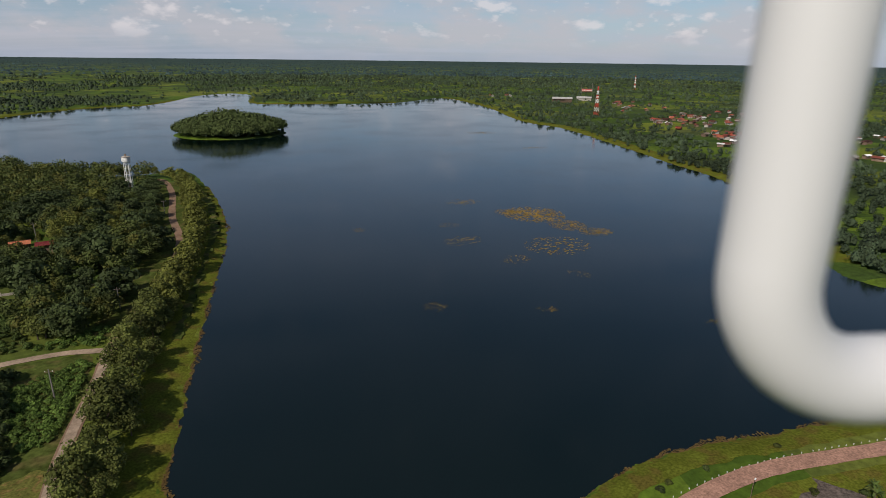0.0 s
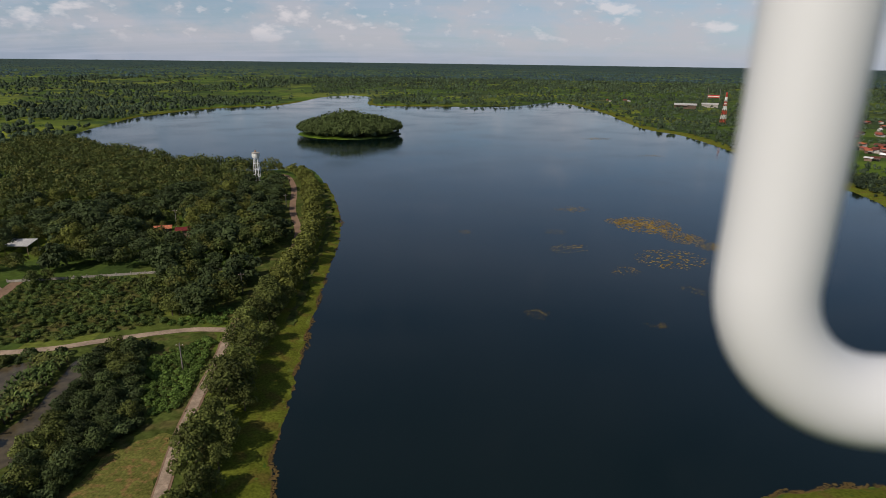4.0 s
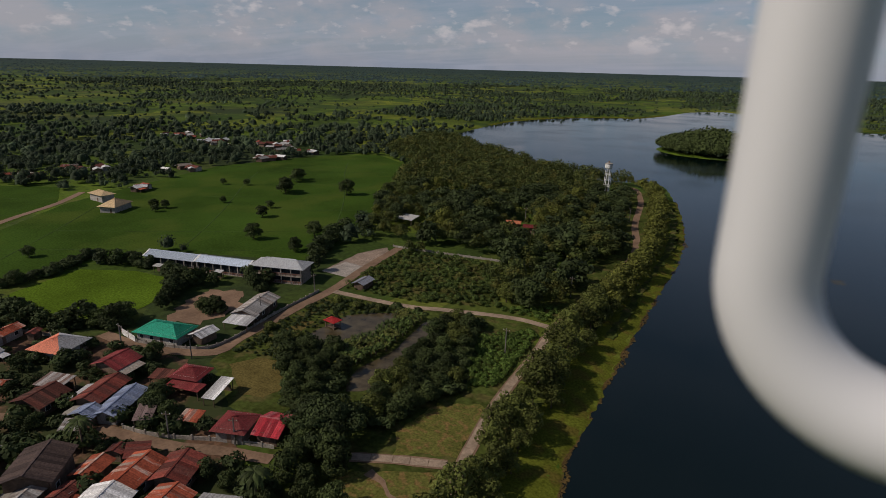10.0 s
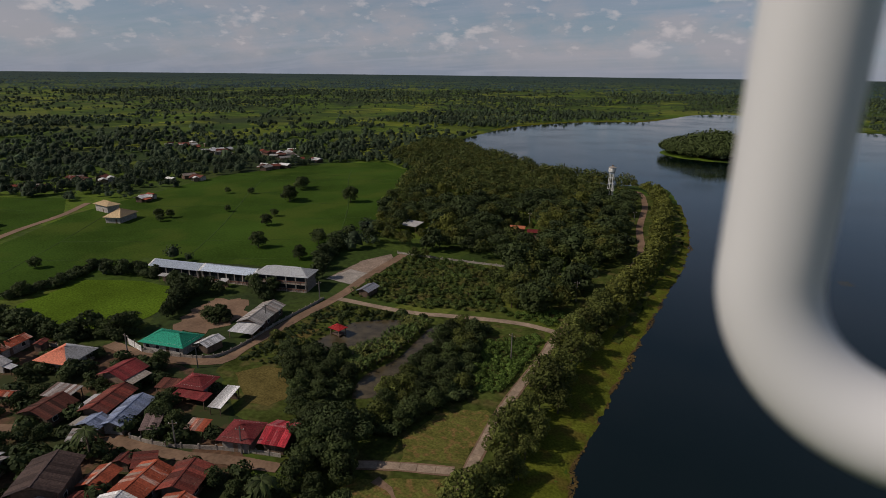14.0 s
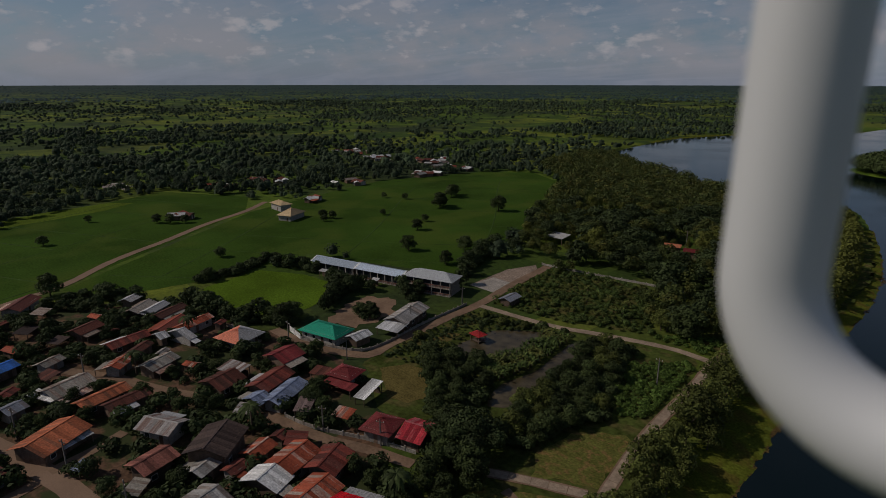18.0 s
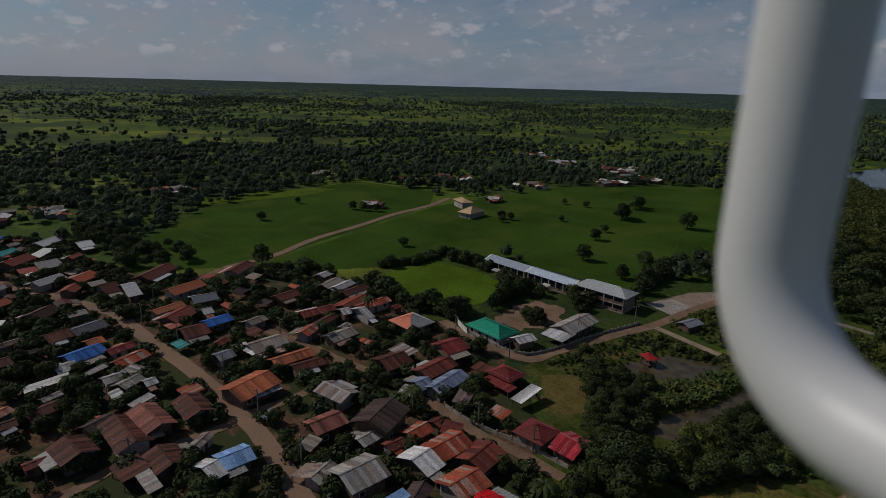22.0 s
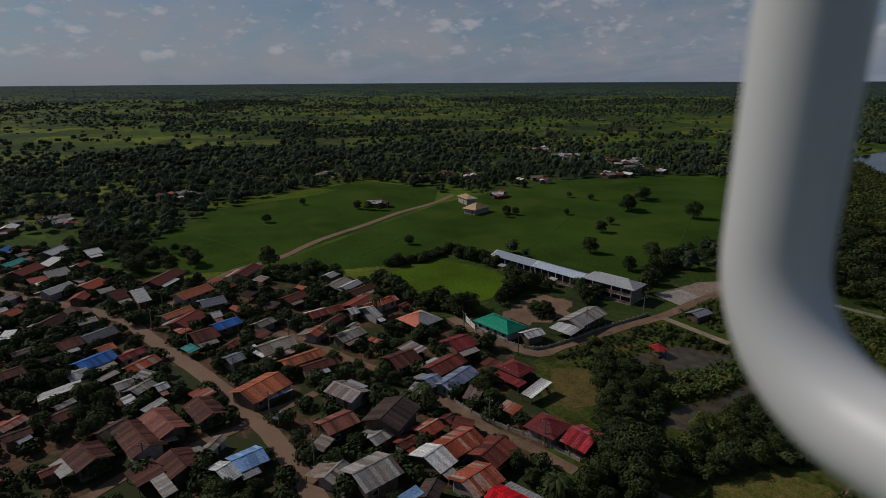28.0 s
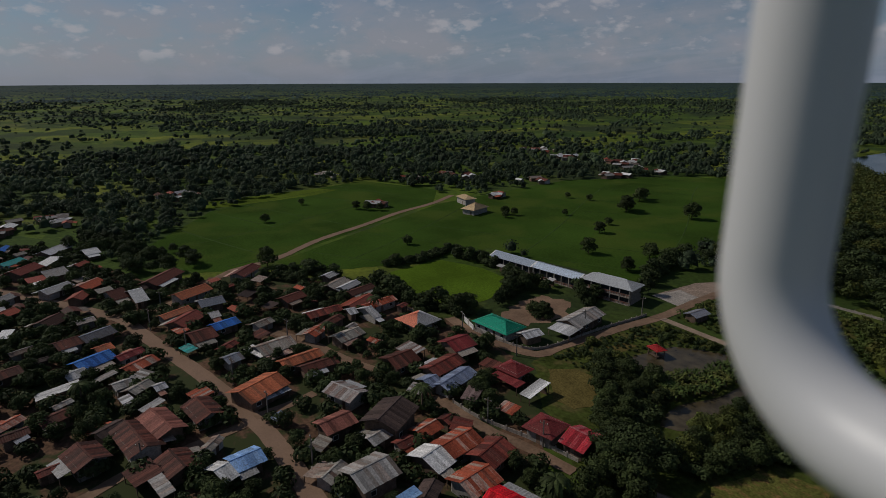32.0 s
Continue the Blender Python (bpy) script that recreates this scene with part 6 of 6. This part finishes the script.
# ---- water tower ----
def ring(b, r0, z0, r1, z1, n=20):
    k = len(b.v)
    for r, z in ((r0, z0), (r1, z1)):
        b.v += [(r * math.cos(2 * math.pi * i / n), r * math.sin(2 * math.pi * i / n), z) for i in range(n)]
    b.f += [(k + i, k + (i + 1) % n, k + n + (i + 1) % n, k + n + i) for i in range(n)]


def bar(b, a, c, r):
    a, c = Vector(a), Vector(c)
    d = (c - a).normalized()
    s = d.orthogonal().normalized()
    u = d.cross(s)
    k = len(b.v)
    for p in (a, c):
        b.v += [tuple(p + (s * math.cos(i * math.pi / 3) + u * math.sin(i * math.pi / 3)) * r) for i in range(6)]
    b.f += [(k + i, k + (i + 1) % 6, k + 6 + (i + 1) % 6, k + 6 + i) for i in range(6)]
    b.f += [tuple(range(k + 5, k - 1, -1)), tuple(range(k + 6, k + 12))]
    return b


def water_tower(x, y):
    o = thing("water_tower", x, y, 0, 20, "tall white concrete water tower with open legs", "water tower")
    b = Build()
    ring(b, 1.5, 13.4, 2.15, 14.0)
    ring(b, 2.15, 14.0, 2.25, 16.4)
    b.make("tank", M["white_paint"], o)
    b = Build()
    ring(b, 2.4, 16.4, 2.4, 16.6)
    ring(b, 2.4, 16.6, 0.15, 17.3)
    b.make("tank_roof", M["concrete"], o)
    b = Build()
    ring(b, 0.5, 17.2, 0.5, 17.9)
    ring(b, 0.5, 17.9, 0.05, 18.1)
    b.make("hatch", M["dirt"], o)
    legs = [(math.cos(a), math.sin(a)) for a in np.arange(6) * math.pi / 3]
    for cx, cy in legs:
        bar(Build(), (1.95 * cx, 1.95 * cy, -0.2), (1.45 * cx, 1.45 * cy, 13.5), 0.17).make("leg", M["white_paint"], o)
    for z in (3.6, 6.9, 10.2):
        r = 1.95 - 0.5 * z / 13.5
        for (ax, ay), (cx, cy) in zip(legs, legs[1:] + legs[:1]):
            bar(Build(), (r * ax, r * ay, z), (r * cx, r * cy, z), 0.11).make("ring_beam", M["white_paint"], o)
    Build().box(-1.5, -1.5, -0.1, 1.5, 1.5, 2.6).make("pump_room", M["white_paint"], o)
    Build().box(-0.4, -1.56, 0.0, 0.4, -1.5, 2.0).make("door", M["timber"], o)
    for sx in (-0.25, 0.25):
        bar(Build(), (sx, -1.75, 2.6), (sx, -2.3, 16.0), 0.03).make("ladder_rail", M["white_paint"], o)
    bar(Build(), (0.6, 0, 2.6), (0.6, 0, 13.6), 0.12).make("pipe", M["white_paint"], o)


water_tower(-109, 345)
for x, y, a in [(-183.7, 103.8, 20), (-177.1, 105.8, 20), (-162.7, 112.2, 20)]:
    house(x, y, a, 3.0, 2.4, 2.4, "s", "white")
M["red_paint"] = material("red_paint", (0.45, 0.05, 0.035), 0.6)


def radio_mast(x, y, h, base):
    o = thing("radio_mast", x, y, 0, 30, "red and white banded lattice radio mast", "mast")
    n = 7
    for i in range(n):
        b = Build()
        z0, z1 = h * i / n, h * (i + 1) / n
        r0, r1 = base * (1 - 0.85 * i / n), base * (1 - 0.85 * (i + 1) / n)
        c = [(1, 1), (-1, 1), (-1, -1), (1, -1)]
        for (ax, ay), (cx, cy) in zip(c, c[1:] + c[:1]):
            bar(b, (ax * r0, ay * r0, z0), (ax * r1, ay * r1, z1), 0.22)
            bar(b, (ax * r0, ay * r0, z0), (cx * r1, cy * r1, z1), 0.14)
            bar(b, (cx * r0, cy * r0, z0), (ax * r1, ay * r1, z1), 0.14)
        b.make("mast_section", M["red_paint" if i % 2 == 0 else "white_paint"], o)
    for z in (0.62, 0.8):
        b = Build()
        ring(b, 1.5, h * z, 1.5, h * z + 1.6, 12)
        b.make("antenna_drum", M["white_paint"], o)


radio_mast(345, 728, 37, 2.6)
radio_mast(747, 1375, 34, 1.8)


def sign_frame(x, y):
    """Two slim lattice posts that carry a broad red and white board."""
    o = thing("sign_frame", x, y, 0, -25, "tall red and white board between two grey posts", "sign")
    for e in (-1, 1):
        bar(Build(), (e * 9.5, 0, -0.3), (e * 9.5, 0, 30), 0.35).make("post", M["pole"], o)
    Build().box(-9.0, -0.3, 14.5, 9.0, 0.3, 18.5).make("board", M["red_paint"], o)
    Build().box(-9.0, -0.36, 15.9, 9.0, -0.31, 17.1).make("stripe", M["white_paint"], o)
    for z in (14.2, 18.8):
        bar(Build(), (-9.5, 0, z), (9.5, 0, z), 0.18).make("crossbar", M["pole"], o)


sign_frame(466, 1030)
house(393, 965, -20, 34, 14, 6, "g", "white")
house(448, 1000, -20, 26, 12, 5, "g", "white")


def pole(x, y, h=7.5, turn=0.0):
    o = thing("power_pole", x, y, 0, turn, "grey concrete power pole with a cross arm", "power pole", "power poles")
    b = Build()
    b.v = [(-0.14, -0.14, -0.2), (0.14, -0.14, -0.2), (0.14, 0.14, -0.2), (-0.14, 0.14, -0.2), (-0.08, -0.08, h), (0.08, -0.08, h), (0.08, 0.08, h), (-0.08, 0.08, h)]
    b.f = [(0, 1, 5, 4), (1, 2, 6, 5), (2, 3, 7, 6), (3, 0, 4, 7), (4, 5, 6, 7)]
    b.make("shaft", M["pole"], o)
    Build().box(-0.9, -0.06, h - 0.7, 0.9, 0.06, h - 0.58).make("cross_arm", M["timber"], o)
    for s in (-0.75, 0.0, 0.75):
        Build().box(s - 0.05, -0.05, h - 0.58, s + 0.05, 0.05, h - 0.4).make("insulator", M["white_paint"], o)


for x, y, h, a in ((-61, 168.6, 7, 10), (-112, 240, 8.5, 0), (-75, 278, 7, 30), (-120.5, 73.5, 6.5, 60), (-140, 67, 6.5, 0), (-127, 100, 6.5, 80), (-128, 122, 6.5, 80), (-116, 9.6, 7, 20), (-135, 4, 7, 20), (-158, -6, 7, 25), (-178, -15.5, 7, 30), (-96, 15, 7, 0), (-107, -14, 6.5, 60), (-96, 52, 6, 30), (-84, 58, 6, 30), (-60, 122, 7, 0), (-155, 20, 6.5, 30), (-194, -13, 6.5, 60)):
    pole(x, y, h, a)


# ---- walls and fences ----
def wall_run(name, points, height, mat, label, gap=2.5, post=0.35):
    o = thing(name, points[0][0], points[0][1], 0, 0, label, "fence")
    x0, y0 = points[0]
    p = spline(points, gap)
    for q, r in zip(p, p[1:]):
        d = r - q
        a, n = math.atan2(d[1], d[0]), np.linalg.norm(d)
        w_ = Build().box(0.1, -0.06, -0.1, n - 0.1, 0.06, height).make("panel", mat, o)
        w_.matrix_basis = pose(q[0] - x0, q[1] - y0, 0, 0, 0, math.degrees(a))
        c = Build().box(-0.13, -0.13, -0.1, 0.13, 0.13, height + post).make("post", M["concrete"], o)
        c.matrix_basis = pose(q[0] - x0, q[1] - y0, 0, 0, 0, math.degrees(a))


wall_run("school_fence", [(-139, 70.5), (-129, 74.3), (-122, 79), (-121.5, 87), (-125, 103), (-127, 119), (-128, 124)], 0.8, M["concrete"], "low grey school boundary wall along the dirt road")
wall_run("school_gate", [(-147, 71), (-139.6, 70.4)], 1.7, M["white_paint"], "white school gate wall", 3.6, 0.6)
wall_run("garden_wall", [(-106, 48.6), (-100.6, 50), (-95, 52.5), (-89, 56), (-84, 58.6), (-77, 61.5)], 0.9, M["concrete"], "low grey garden wall with posts")
wall_run("yard_wall", [(-94.5, 14.6), (-87, 17.4), (-78, 19)], 1.0, M["white_paint"], "white yard wall beside the village road")
wall_run("yard_fence", [(-150, 62), (-164, 58), (-182, 50)], 0.9, M["concrete"], "low block wall behind the houses", 3.0)
wall_run("compound_wall", [(-139, 176), (-120, 180), (-95, 186), (-72, 190)], 0.8, M["concrete"], "pale compound wall below the wood", 4.0)


# ---- lakeside road bank ----
for k, (x, y) in enumerate(spline([(39.4, 64), (52.2, 70.8), (65, 74.9), (74.3, 76.8), (87.1, 78), (115.2, 79.1)], 1.7)):
    o = thing("guard_post", x, y, 0, 0, "small white roadside guard post", "post", "guard posts")
    Build().box(-0.05, -0.05, -0.2, 0.05, 0.05, 0.26).make("shaft", M["white_paint"], o)
    Build().box(-0.065, -0.065, 0.26, 0.065, 0.065, 0.3).make("cap", M["white_paint"], o)
bank_strip("bank_slope", [(132, 87.4), (101.7, 86.8), (85.5, 85.2), (69.2, 84.6), (52.9, 81.3), (42.5, 76.4), (36.8, 71.3), (25.3, 53.2)][::-1], 0.6, 6.0, M["bank_grass"], "green grass bank between road and water")
patch("road_verge", [(37.4, 52), (46.6, 61.2), (60.6, 68), (74.6, 71.3), (109.8, 73), (111.8, 47.5), (52.1, 42.8)], 0.05, M["bank_grass"], "short green grass beside the lakeside road", "grass")
patch("rubble", [(66.7, 64), (71.2, 67.4), (81.8, 69.7), (87.8, 66.8), (81.2, 60), (69.3, 58.9)], 0.09, M["rubble"], "patch of broken grey rubble", "rubble", jag=2.2)
o = thing("lamp_post", 65.5, 67.7, 0, 40, "dark lamp post at the lakeside road", "lamp post")
bar(Build(), (0, 0, -0.2), (0, 0, 4.2), 0.06).make("shaft", M["timber"], o)
bar(Build(), (0, 0, 4.1), (1.3, 0, 4.4), 0.04).make("arm", M["timber"], o)
Build().box(1.1, -0.12, 4.34, 1.6, 0.12, 4.44).make("lamp_head", M["white_paint"], o)
rb = np.random.default_rng(6)
for x, y in ((52.7, 73.3), (55, 74.7), (63.7, 76.9), (81.1, 80.2), (46.3, 69.1), (78.3, 68), (86.7, 66.3), (72.5, 66.8)):
    bush(x, y, rb.uniform(0.4, 0.7), "low shrub on the lakeside bank")


# ---- weed on the water ----
def weed_mat(name, x, y, rx, ry, turn, seed, label, z=-0.985, share=1.0):
    """Floating weed: many small ragged rafts with gaps."""
    rng = np.random.default_rng(seed)
    n = int((110 + rx * ry * 4.4) * share)
    v, f = [], []
    for _ in range(min(n, 900)):
        a, q = rng.uniform(0, 2 * math.pi), math.sqrt(rng.random())
        cx, cy = rx * q * math.cos(a), ry * q * math.sin(a)
        px = x + cx * math.cos(turn) - cy * math.sin(turn)
        py = y + cx * math.sin(turn) + cy * math.cos(turn)
        r = rng.uniform(0.06, 0.36) * (0.45 + 0.04 * (rx + ry)) * (1.25 - 0.6 * q)
        k, m = len(v), 9
        v += [(px + r * rng.uniform(0.5, 1.3) * math.cos(2 * math.pi * i / m) * 1.5, py + r * rng.uniform(0.5, 1.3) * math.sin(2 * math.pi * i / m), z + 0.004 * (k % 7)) for i in range(m)]
        f.append(tuple(range(k, k + m)))
    ob = mesh_object(name, v, f, M["weed"])
    return tagged(ob, label, "water weed", kind="stuff")


for k, (x, y, rx, ry, turn) in enumerate(((95, 258, 15, 15, 0.2), (84, 264, 7, 6, 0.0), (104, 238, 9, 9, 0.3), (112, 226, 8, 6, 0.1))):
    weed_mat("water_weed", x, y, rx, ry, turn, 1 + k, "yellow-brown raft of floating water weed")
for k, (x, y, rx, ry, turn) in enumerate(((29, 158, 4, 4, 0.4), (66, 196, 6, 5, 0.2), (84, 178, 5, 3, 2.2), (62, 151, 4, 2, 0.0), (11, 244, 3, 3, 0.1), (106, 135, 3, 1.5, 0.2), (52, 222, 9, 6, 0.4), (51, 246, 5, 4, 0.1), (67, 287, 9, 7, 0.1), (88, 210, 14, 12, 0.3), (150, 573, 16, 9, 0.1), (169, 468, 12, 6, 0.1))):
    weed_mat("water_weed", x, y, rx, ry, turn, 11 + k, "scattered small rafts of floating water weed", share=0.28)


def shore_fringe(points, wide, n, seed, label):
    """Ragged rafts of weed that hug the water's edge, thinning outwards."""
    rng = np.random.default_rng(seed)
    p = spline(points, 0.5)
    d = np.gradient(p, axis=0)
    d /= np.linalg.norm(d, axis=1)[:, None]
    out = np.stack([d[:, 1], -d[:, 0]], -1)
    v, f = [], []
    for _ in range(n):
        k = rng.integers(len(p))
        patchy = 0.5 + 0.9 * noise.noise((p[k][0] * 0.12, p[k][1] * 0.12, 6.0)) + 0.4 * noise.noise((p[k][0] * 0.5, p[k][1] * 0.5, 2.0))
        c = p[k] + out[k] * (wide * max(0.15, patchy) * rng.random() ** 1.5 - 0.5)
        r = rng.uniform(0.06, 0.34)
        q, m = len(v), 7
        v += [(c[0] + r * rng.uniform(0.5, 1.4) * math.cos(2 * math.pi * i / m), c[1] + r * rng.uniform(0.5, 1.4) * math.sin(2 * math.pi * i / m), -0.985 + 0.003 * (q % 9) + 0.1 * rng.random() ** 3) for i in range(m)]
        f.append(tuple(range(q, q + m)))
    tagged(mesh_object("shore_weed", v, f, M["fringe"]), label, "water weed", kind="stuff")


shore_fringe(WEST_BANK[:6], 2.2, 3800, 51, "ragged brown weed fringe along the shore")
shore_fringe(WEST_BANK[5:9], 2.0, 2600, 52, "ragged brown weed fringe along the wooded shore")
shore_fringe([(132, 87.4), (85.5, 85.2), (69.2, 84.6), (52.9, 81.3), (42.5, 76.4), (36.8, 71.3), (25.3, 53.2)], 2.4, 2200, 53, "ragged brown weed fringe below the lakeside road")
house(-113, 230, 20, 7, 5, 3.4, "g", "rustorange")
house(-104, 228, 20, 6, 5, 3.4, "g", "crimson")

banana(87.4, 65.1, 2.9)
banana(89, 66.8, 2.4)
for x, y, s in ((71, 61.7, 0.42), (79.8, 63.5, 0.36), (82.6, 65.1, 0.42)):
    o = thing("white_stone", x, y, 0, 40 * s, "pale stone lying on the rubble", "stone", "stones")
    b_ = Build()
    b_.v = [(-s, -s * 0.7, -0.05), (s, -s * 0.6, -0.05), (s * 0.9, s * 0.7, -0.05), (-s * 0.8, s * 0.8, -0.05), (-s * 0.5, -s * 0.4, s), (s * 0.6, -s * 0.3, s * 0.8), (s * 0.5, s * 0.4, s * 0.9), (-s * 0.4, s * 0.4, s * 1.1)]
    b_.f = [(4, 5, 6, 7), (0, 1, 5, 4), (1, 2, 6, 5), (2, 3, 7, 6), (3, 0, 4, 7)]
    b_.make("block", M["white_paint"], o)


# the rows of trees that stand farther off, joined
for (dense, light), spots in far_rows.items():
    crowd.extend(spots)
    crowd_out("tree_rows", "dark school and village trees" if dense else "rows of trees along the wooded shore", "trees", DENSE if dense else TREES, 8.0, M["leaf_shade" if dense else "leaf_sun" if light else "leaf_wood"], 3)


# far land: trees in clumps and rows, thinner over the fields
def far_trees():
    rng = np.random.default_rng(11)
    n = 135000
    r = np.exp(np.where(np.arange(n) < 100000, rng.uniform(math.log(230), math.log(4880), n), rng.uniform(math.log(1500), math.log(4880), n)))
    yaw = np.radians(rng.uniform(-62, 124, n))
    x, y = -np.sin(yaw) * r, np.cos(yaw) * r
    keep = (lake_depth(x, y) < -3) & (np.hypot(x - 66, y - 60) > 85)
    v = np.array([noise.fractal((a / 300, b / 300, 0.3), 1.0, 2.0, 3) + 0.5 * noise.noise((a / 70, b / 70, 2.3)) for a, b in zip(x, y)])
    dens = 0.05 + 0.9 * np.clip((v + 0.03) / 0.22, 0, 1) ** 1.3
    # wooded belts beyond the rice fields, with open land between
    rw = r * (1 + 0.35 * v)
    west = np.clip((np.degrees(yaw) - 18) / 14, 0, 1)
    dens += west * (0.6 * np.exp(-((rw - 490) / 120) ** 2) + 0.38 * np.exp(-((rw - 1280) / 200) ** 2) + 0.15 * np.exp(-((rw - 2100) / 260) ** 2))
    dens = np.clip(dens, 0, 0.95)
    dens = np.where((yaw < radians(12)) & (r > 350), np.clip(dens + 0.4, 0, 0.9), dens)
    dens = np.maximum(dens, 0.75 * np.clip((r - 2000) / 2400, 0, 1) ** 1.5)
    keep &= rng.random(n) < dens * np.minimum(1.0, (r / 620) ** 2)
    for poly in ([(-270, -24), (-343, 9), (-375, 47), (-406, 114), (-352, 149), (-313, 130), (-236, 30), (-227, 10)], [(-231, 28), (-309, 131), (-325, 176), (-348, 249), (-330, 330), (-300, 362), (-248, 335), (-182, 218), (-150, 145), (-214, 115), (-210, 66)]):
        keep &= ~inside(x, y, np.array(poly, float))
    keep &= ~inside(x, y, FOREST) & ~((x > -115) & (x < -30) & (y > 130) & (y < 400))
    keep &= ~inside(x, y, np.array([(-60, 40), (-110, 85), (-150, 130), (-200, 120), (-232, 30), (-222, 0), (-262, -36), (-300, -56), (-300, -110), (-150, -90), (-60, -40)], float))
    for line in ([(-226, 10), (-237, 30), (-277, 77.6), (-312, 129), (-330, 150)], [(-189, -23), (-206, -37), (-290, -120)]):
        for (x0, y0), (x1, y1) in zip(line, line[1:]):
            s_ = np.clip(((x - x0) * (x1 - x0) + (y - y0) * (y1 - y0)) / ((x1 - x0) ** 2 + (y1 - y0) ** 2), 0, 1)
            keep &= np.hypot(x - x0 - s_ * (x1 - x0), y - y0 - s_ * (y1 - y0)) > 14
    town = inside(x, y, np.array([(318, 415), (420, 470), (570, 720), (480, 840), (400, 820), (366, 640), (340, 500)], float))
    keep &= ~town | (rng.random(n) < 0.55)
    for a, b, c in FOOT:
        keep &= (np.hypot(x - a, y - b) > c + 3)
        if a > 250:
            keep &= (np.hypot(x - a * 0.96, y - b * 0.96) > 13)
    x, y, r = x[keep], y[keep], r[keep]
    h = rng.uniform(2.6, 8.0, len(x)) * rng.uniform(0.75, 1.15, len(x)) * np.clip(r / 1400, 1.0, 1.4) * np.where((x > 220) & (y < 950), 0.7, 1.0) * np.clip(1.6 - r / 4000, 0.5, 1.0)
    k = r < 480
    dome_grove("woodland", x[k], y[k], h[k] * 0.92, M["leaf_far_haze"], "scattered dark trees between the fields", 3, 6, 0.36, 13, rows=((0.9, -0.5), (0.85, 0.4)))
    grove("woodland_leaves", x[k], y[k], h[k], M["leaf_far_haze"], "leafy outer sprays of the scattered trees", "trees", leaves=110, size=0.42, rmul=0.48, seed=3)
    k = (r >= 480) & (r < 900)
    dome_grove("woodland", x[k], y[k], h[k], M["leaf_far_haze"], "trees and hedges between the farther fields", 3, 5, 0.38, 14, rows=((0.9, -0.5), (0.85, 0.4)))
    grove("woodland_leaves", x[k], y[k], h[k], M["leaf_far_haze"], "leafy outer sprays of the farther trees", "trees", leaves=22, size=0.6, rmul=0.5, seed=5)
    k = (r >= 900) & (r < 2300)
    dome_grove("far_woodland", x[k], y[k], h[k], M["leaf_far_haze"], "distant belts of trees between fields", 2, 5, 0.46, 15, rows=((1.0, -0.4), (0.75, 0.45)))
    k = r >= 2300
    dome_grove("far_woodland", x[k], y[k], h[k], M["leaf_horizon_haze"], "far belts of trees towards the horizon", 1, 5, 0.8, 16, rows=((1.0, -0.6),))


far_trees()


# ---- landing leg of the aircraft that carries the camera ----
LEG_X, LEG_Y, LEG_Z, LEG_DROP, LEG_HEADING, LEG_BEND = 0, 0.1, 69.95, 0.028, -95, 0.03


def landing_leg():
    """A white tube: a straight strut, a round elbow and the foot that runs back from it."""
    d = Vector((-math.sin(radians(LEG_HEADING)), math.cos(radians(LEG_HEADING)), 0))
    side = d.cross(Vector((0, 0, 1)))
    base, n = Vector((LEG_X, LEG_Y, LEG_Z - LEG_DROP)), 48
    o = thing("landing_leg", *base, 0, "white plastic landing leg of the flying drone, bent at its foot", "drone leg")

    def tube(name, line, ends):
        v, f = [], []
        for i, (p, tan) in enumerate(line):
            up = side.cross(tan).normalized()
            v += [tuple(p + (side * math.cos(w_) + up * math.sin(w_)) * 0.0108) for w_ in np.arange(n) * 2 * math.pi / n]
            if i:
                f += [((i - 1) * n + k, (i - 1) * n + (k + 1) % n, i * n + (k + 1) % n, i * n + k) for k in range(n)]
        if ends:
            f.append(tuple(range(n)) if ends < 0 else tuple(range(len(v) - 1, len(v) - n - 1, -1)))
        mesh_object(name, v, f, M["plastic"], o, smooth=True)

    down, bend = Vector((0, 0, -1)), LEG_BEND
    tube("strut", [(Vector((0, 0, z)), down) for z in (0.33, 0.2, 0.1, 0.06, bend)], -1)
    arc = [math.pi / 2 * k / 16 for k in range(17)]
    tube("elbow", [(d * bend * (1 - math.cos(a)) + Vector((0, 0, bend * (1 - math.sin(a)))), (down * math.cos(a) + d * math.sin(a)).normalized()) for a in arc], 0)
    tube("foot", [(d * q, d) for q in (bend, 0.08, 0.13, 0.23)], 1)


landing_leg()
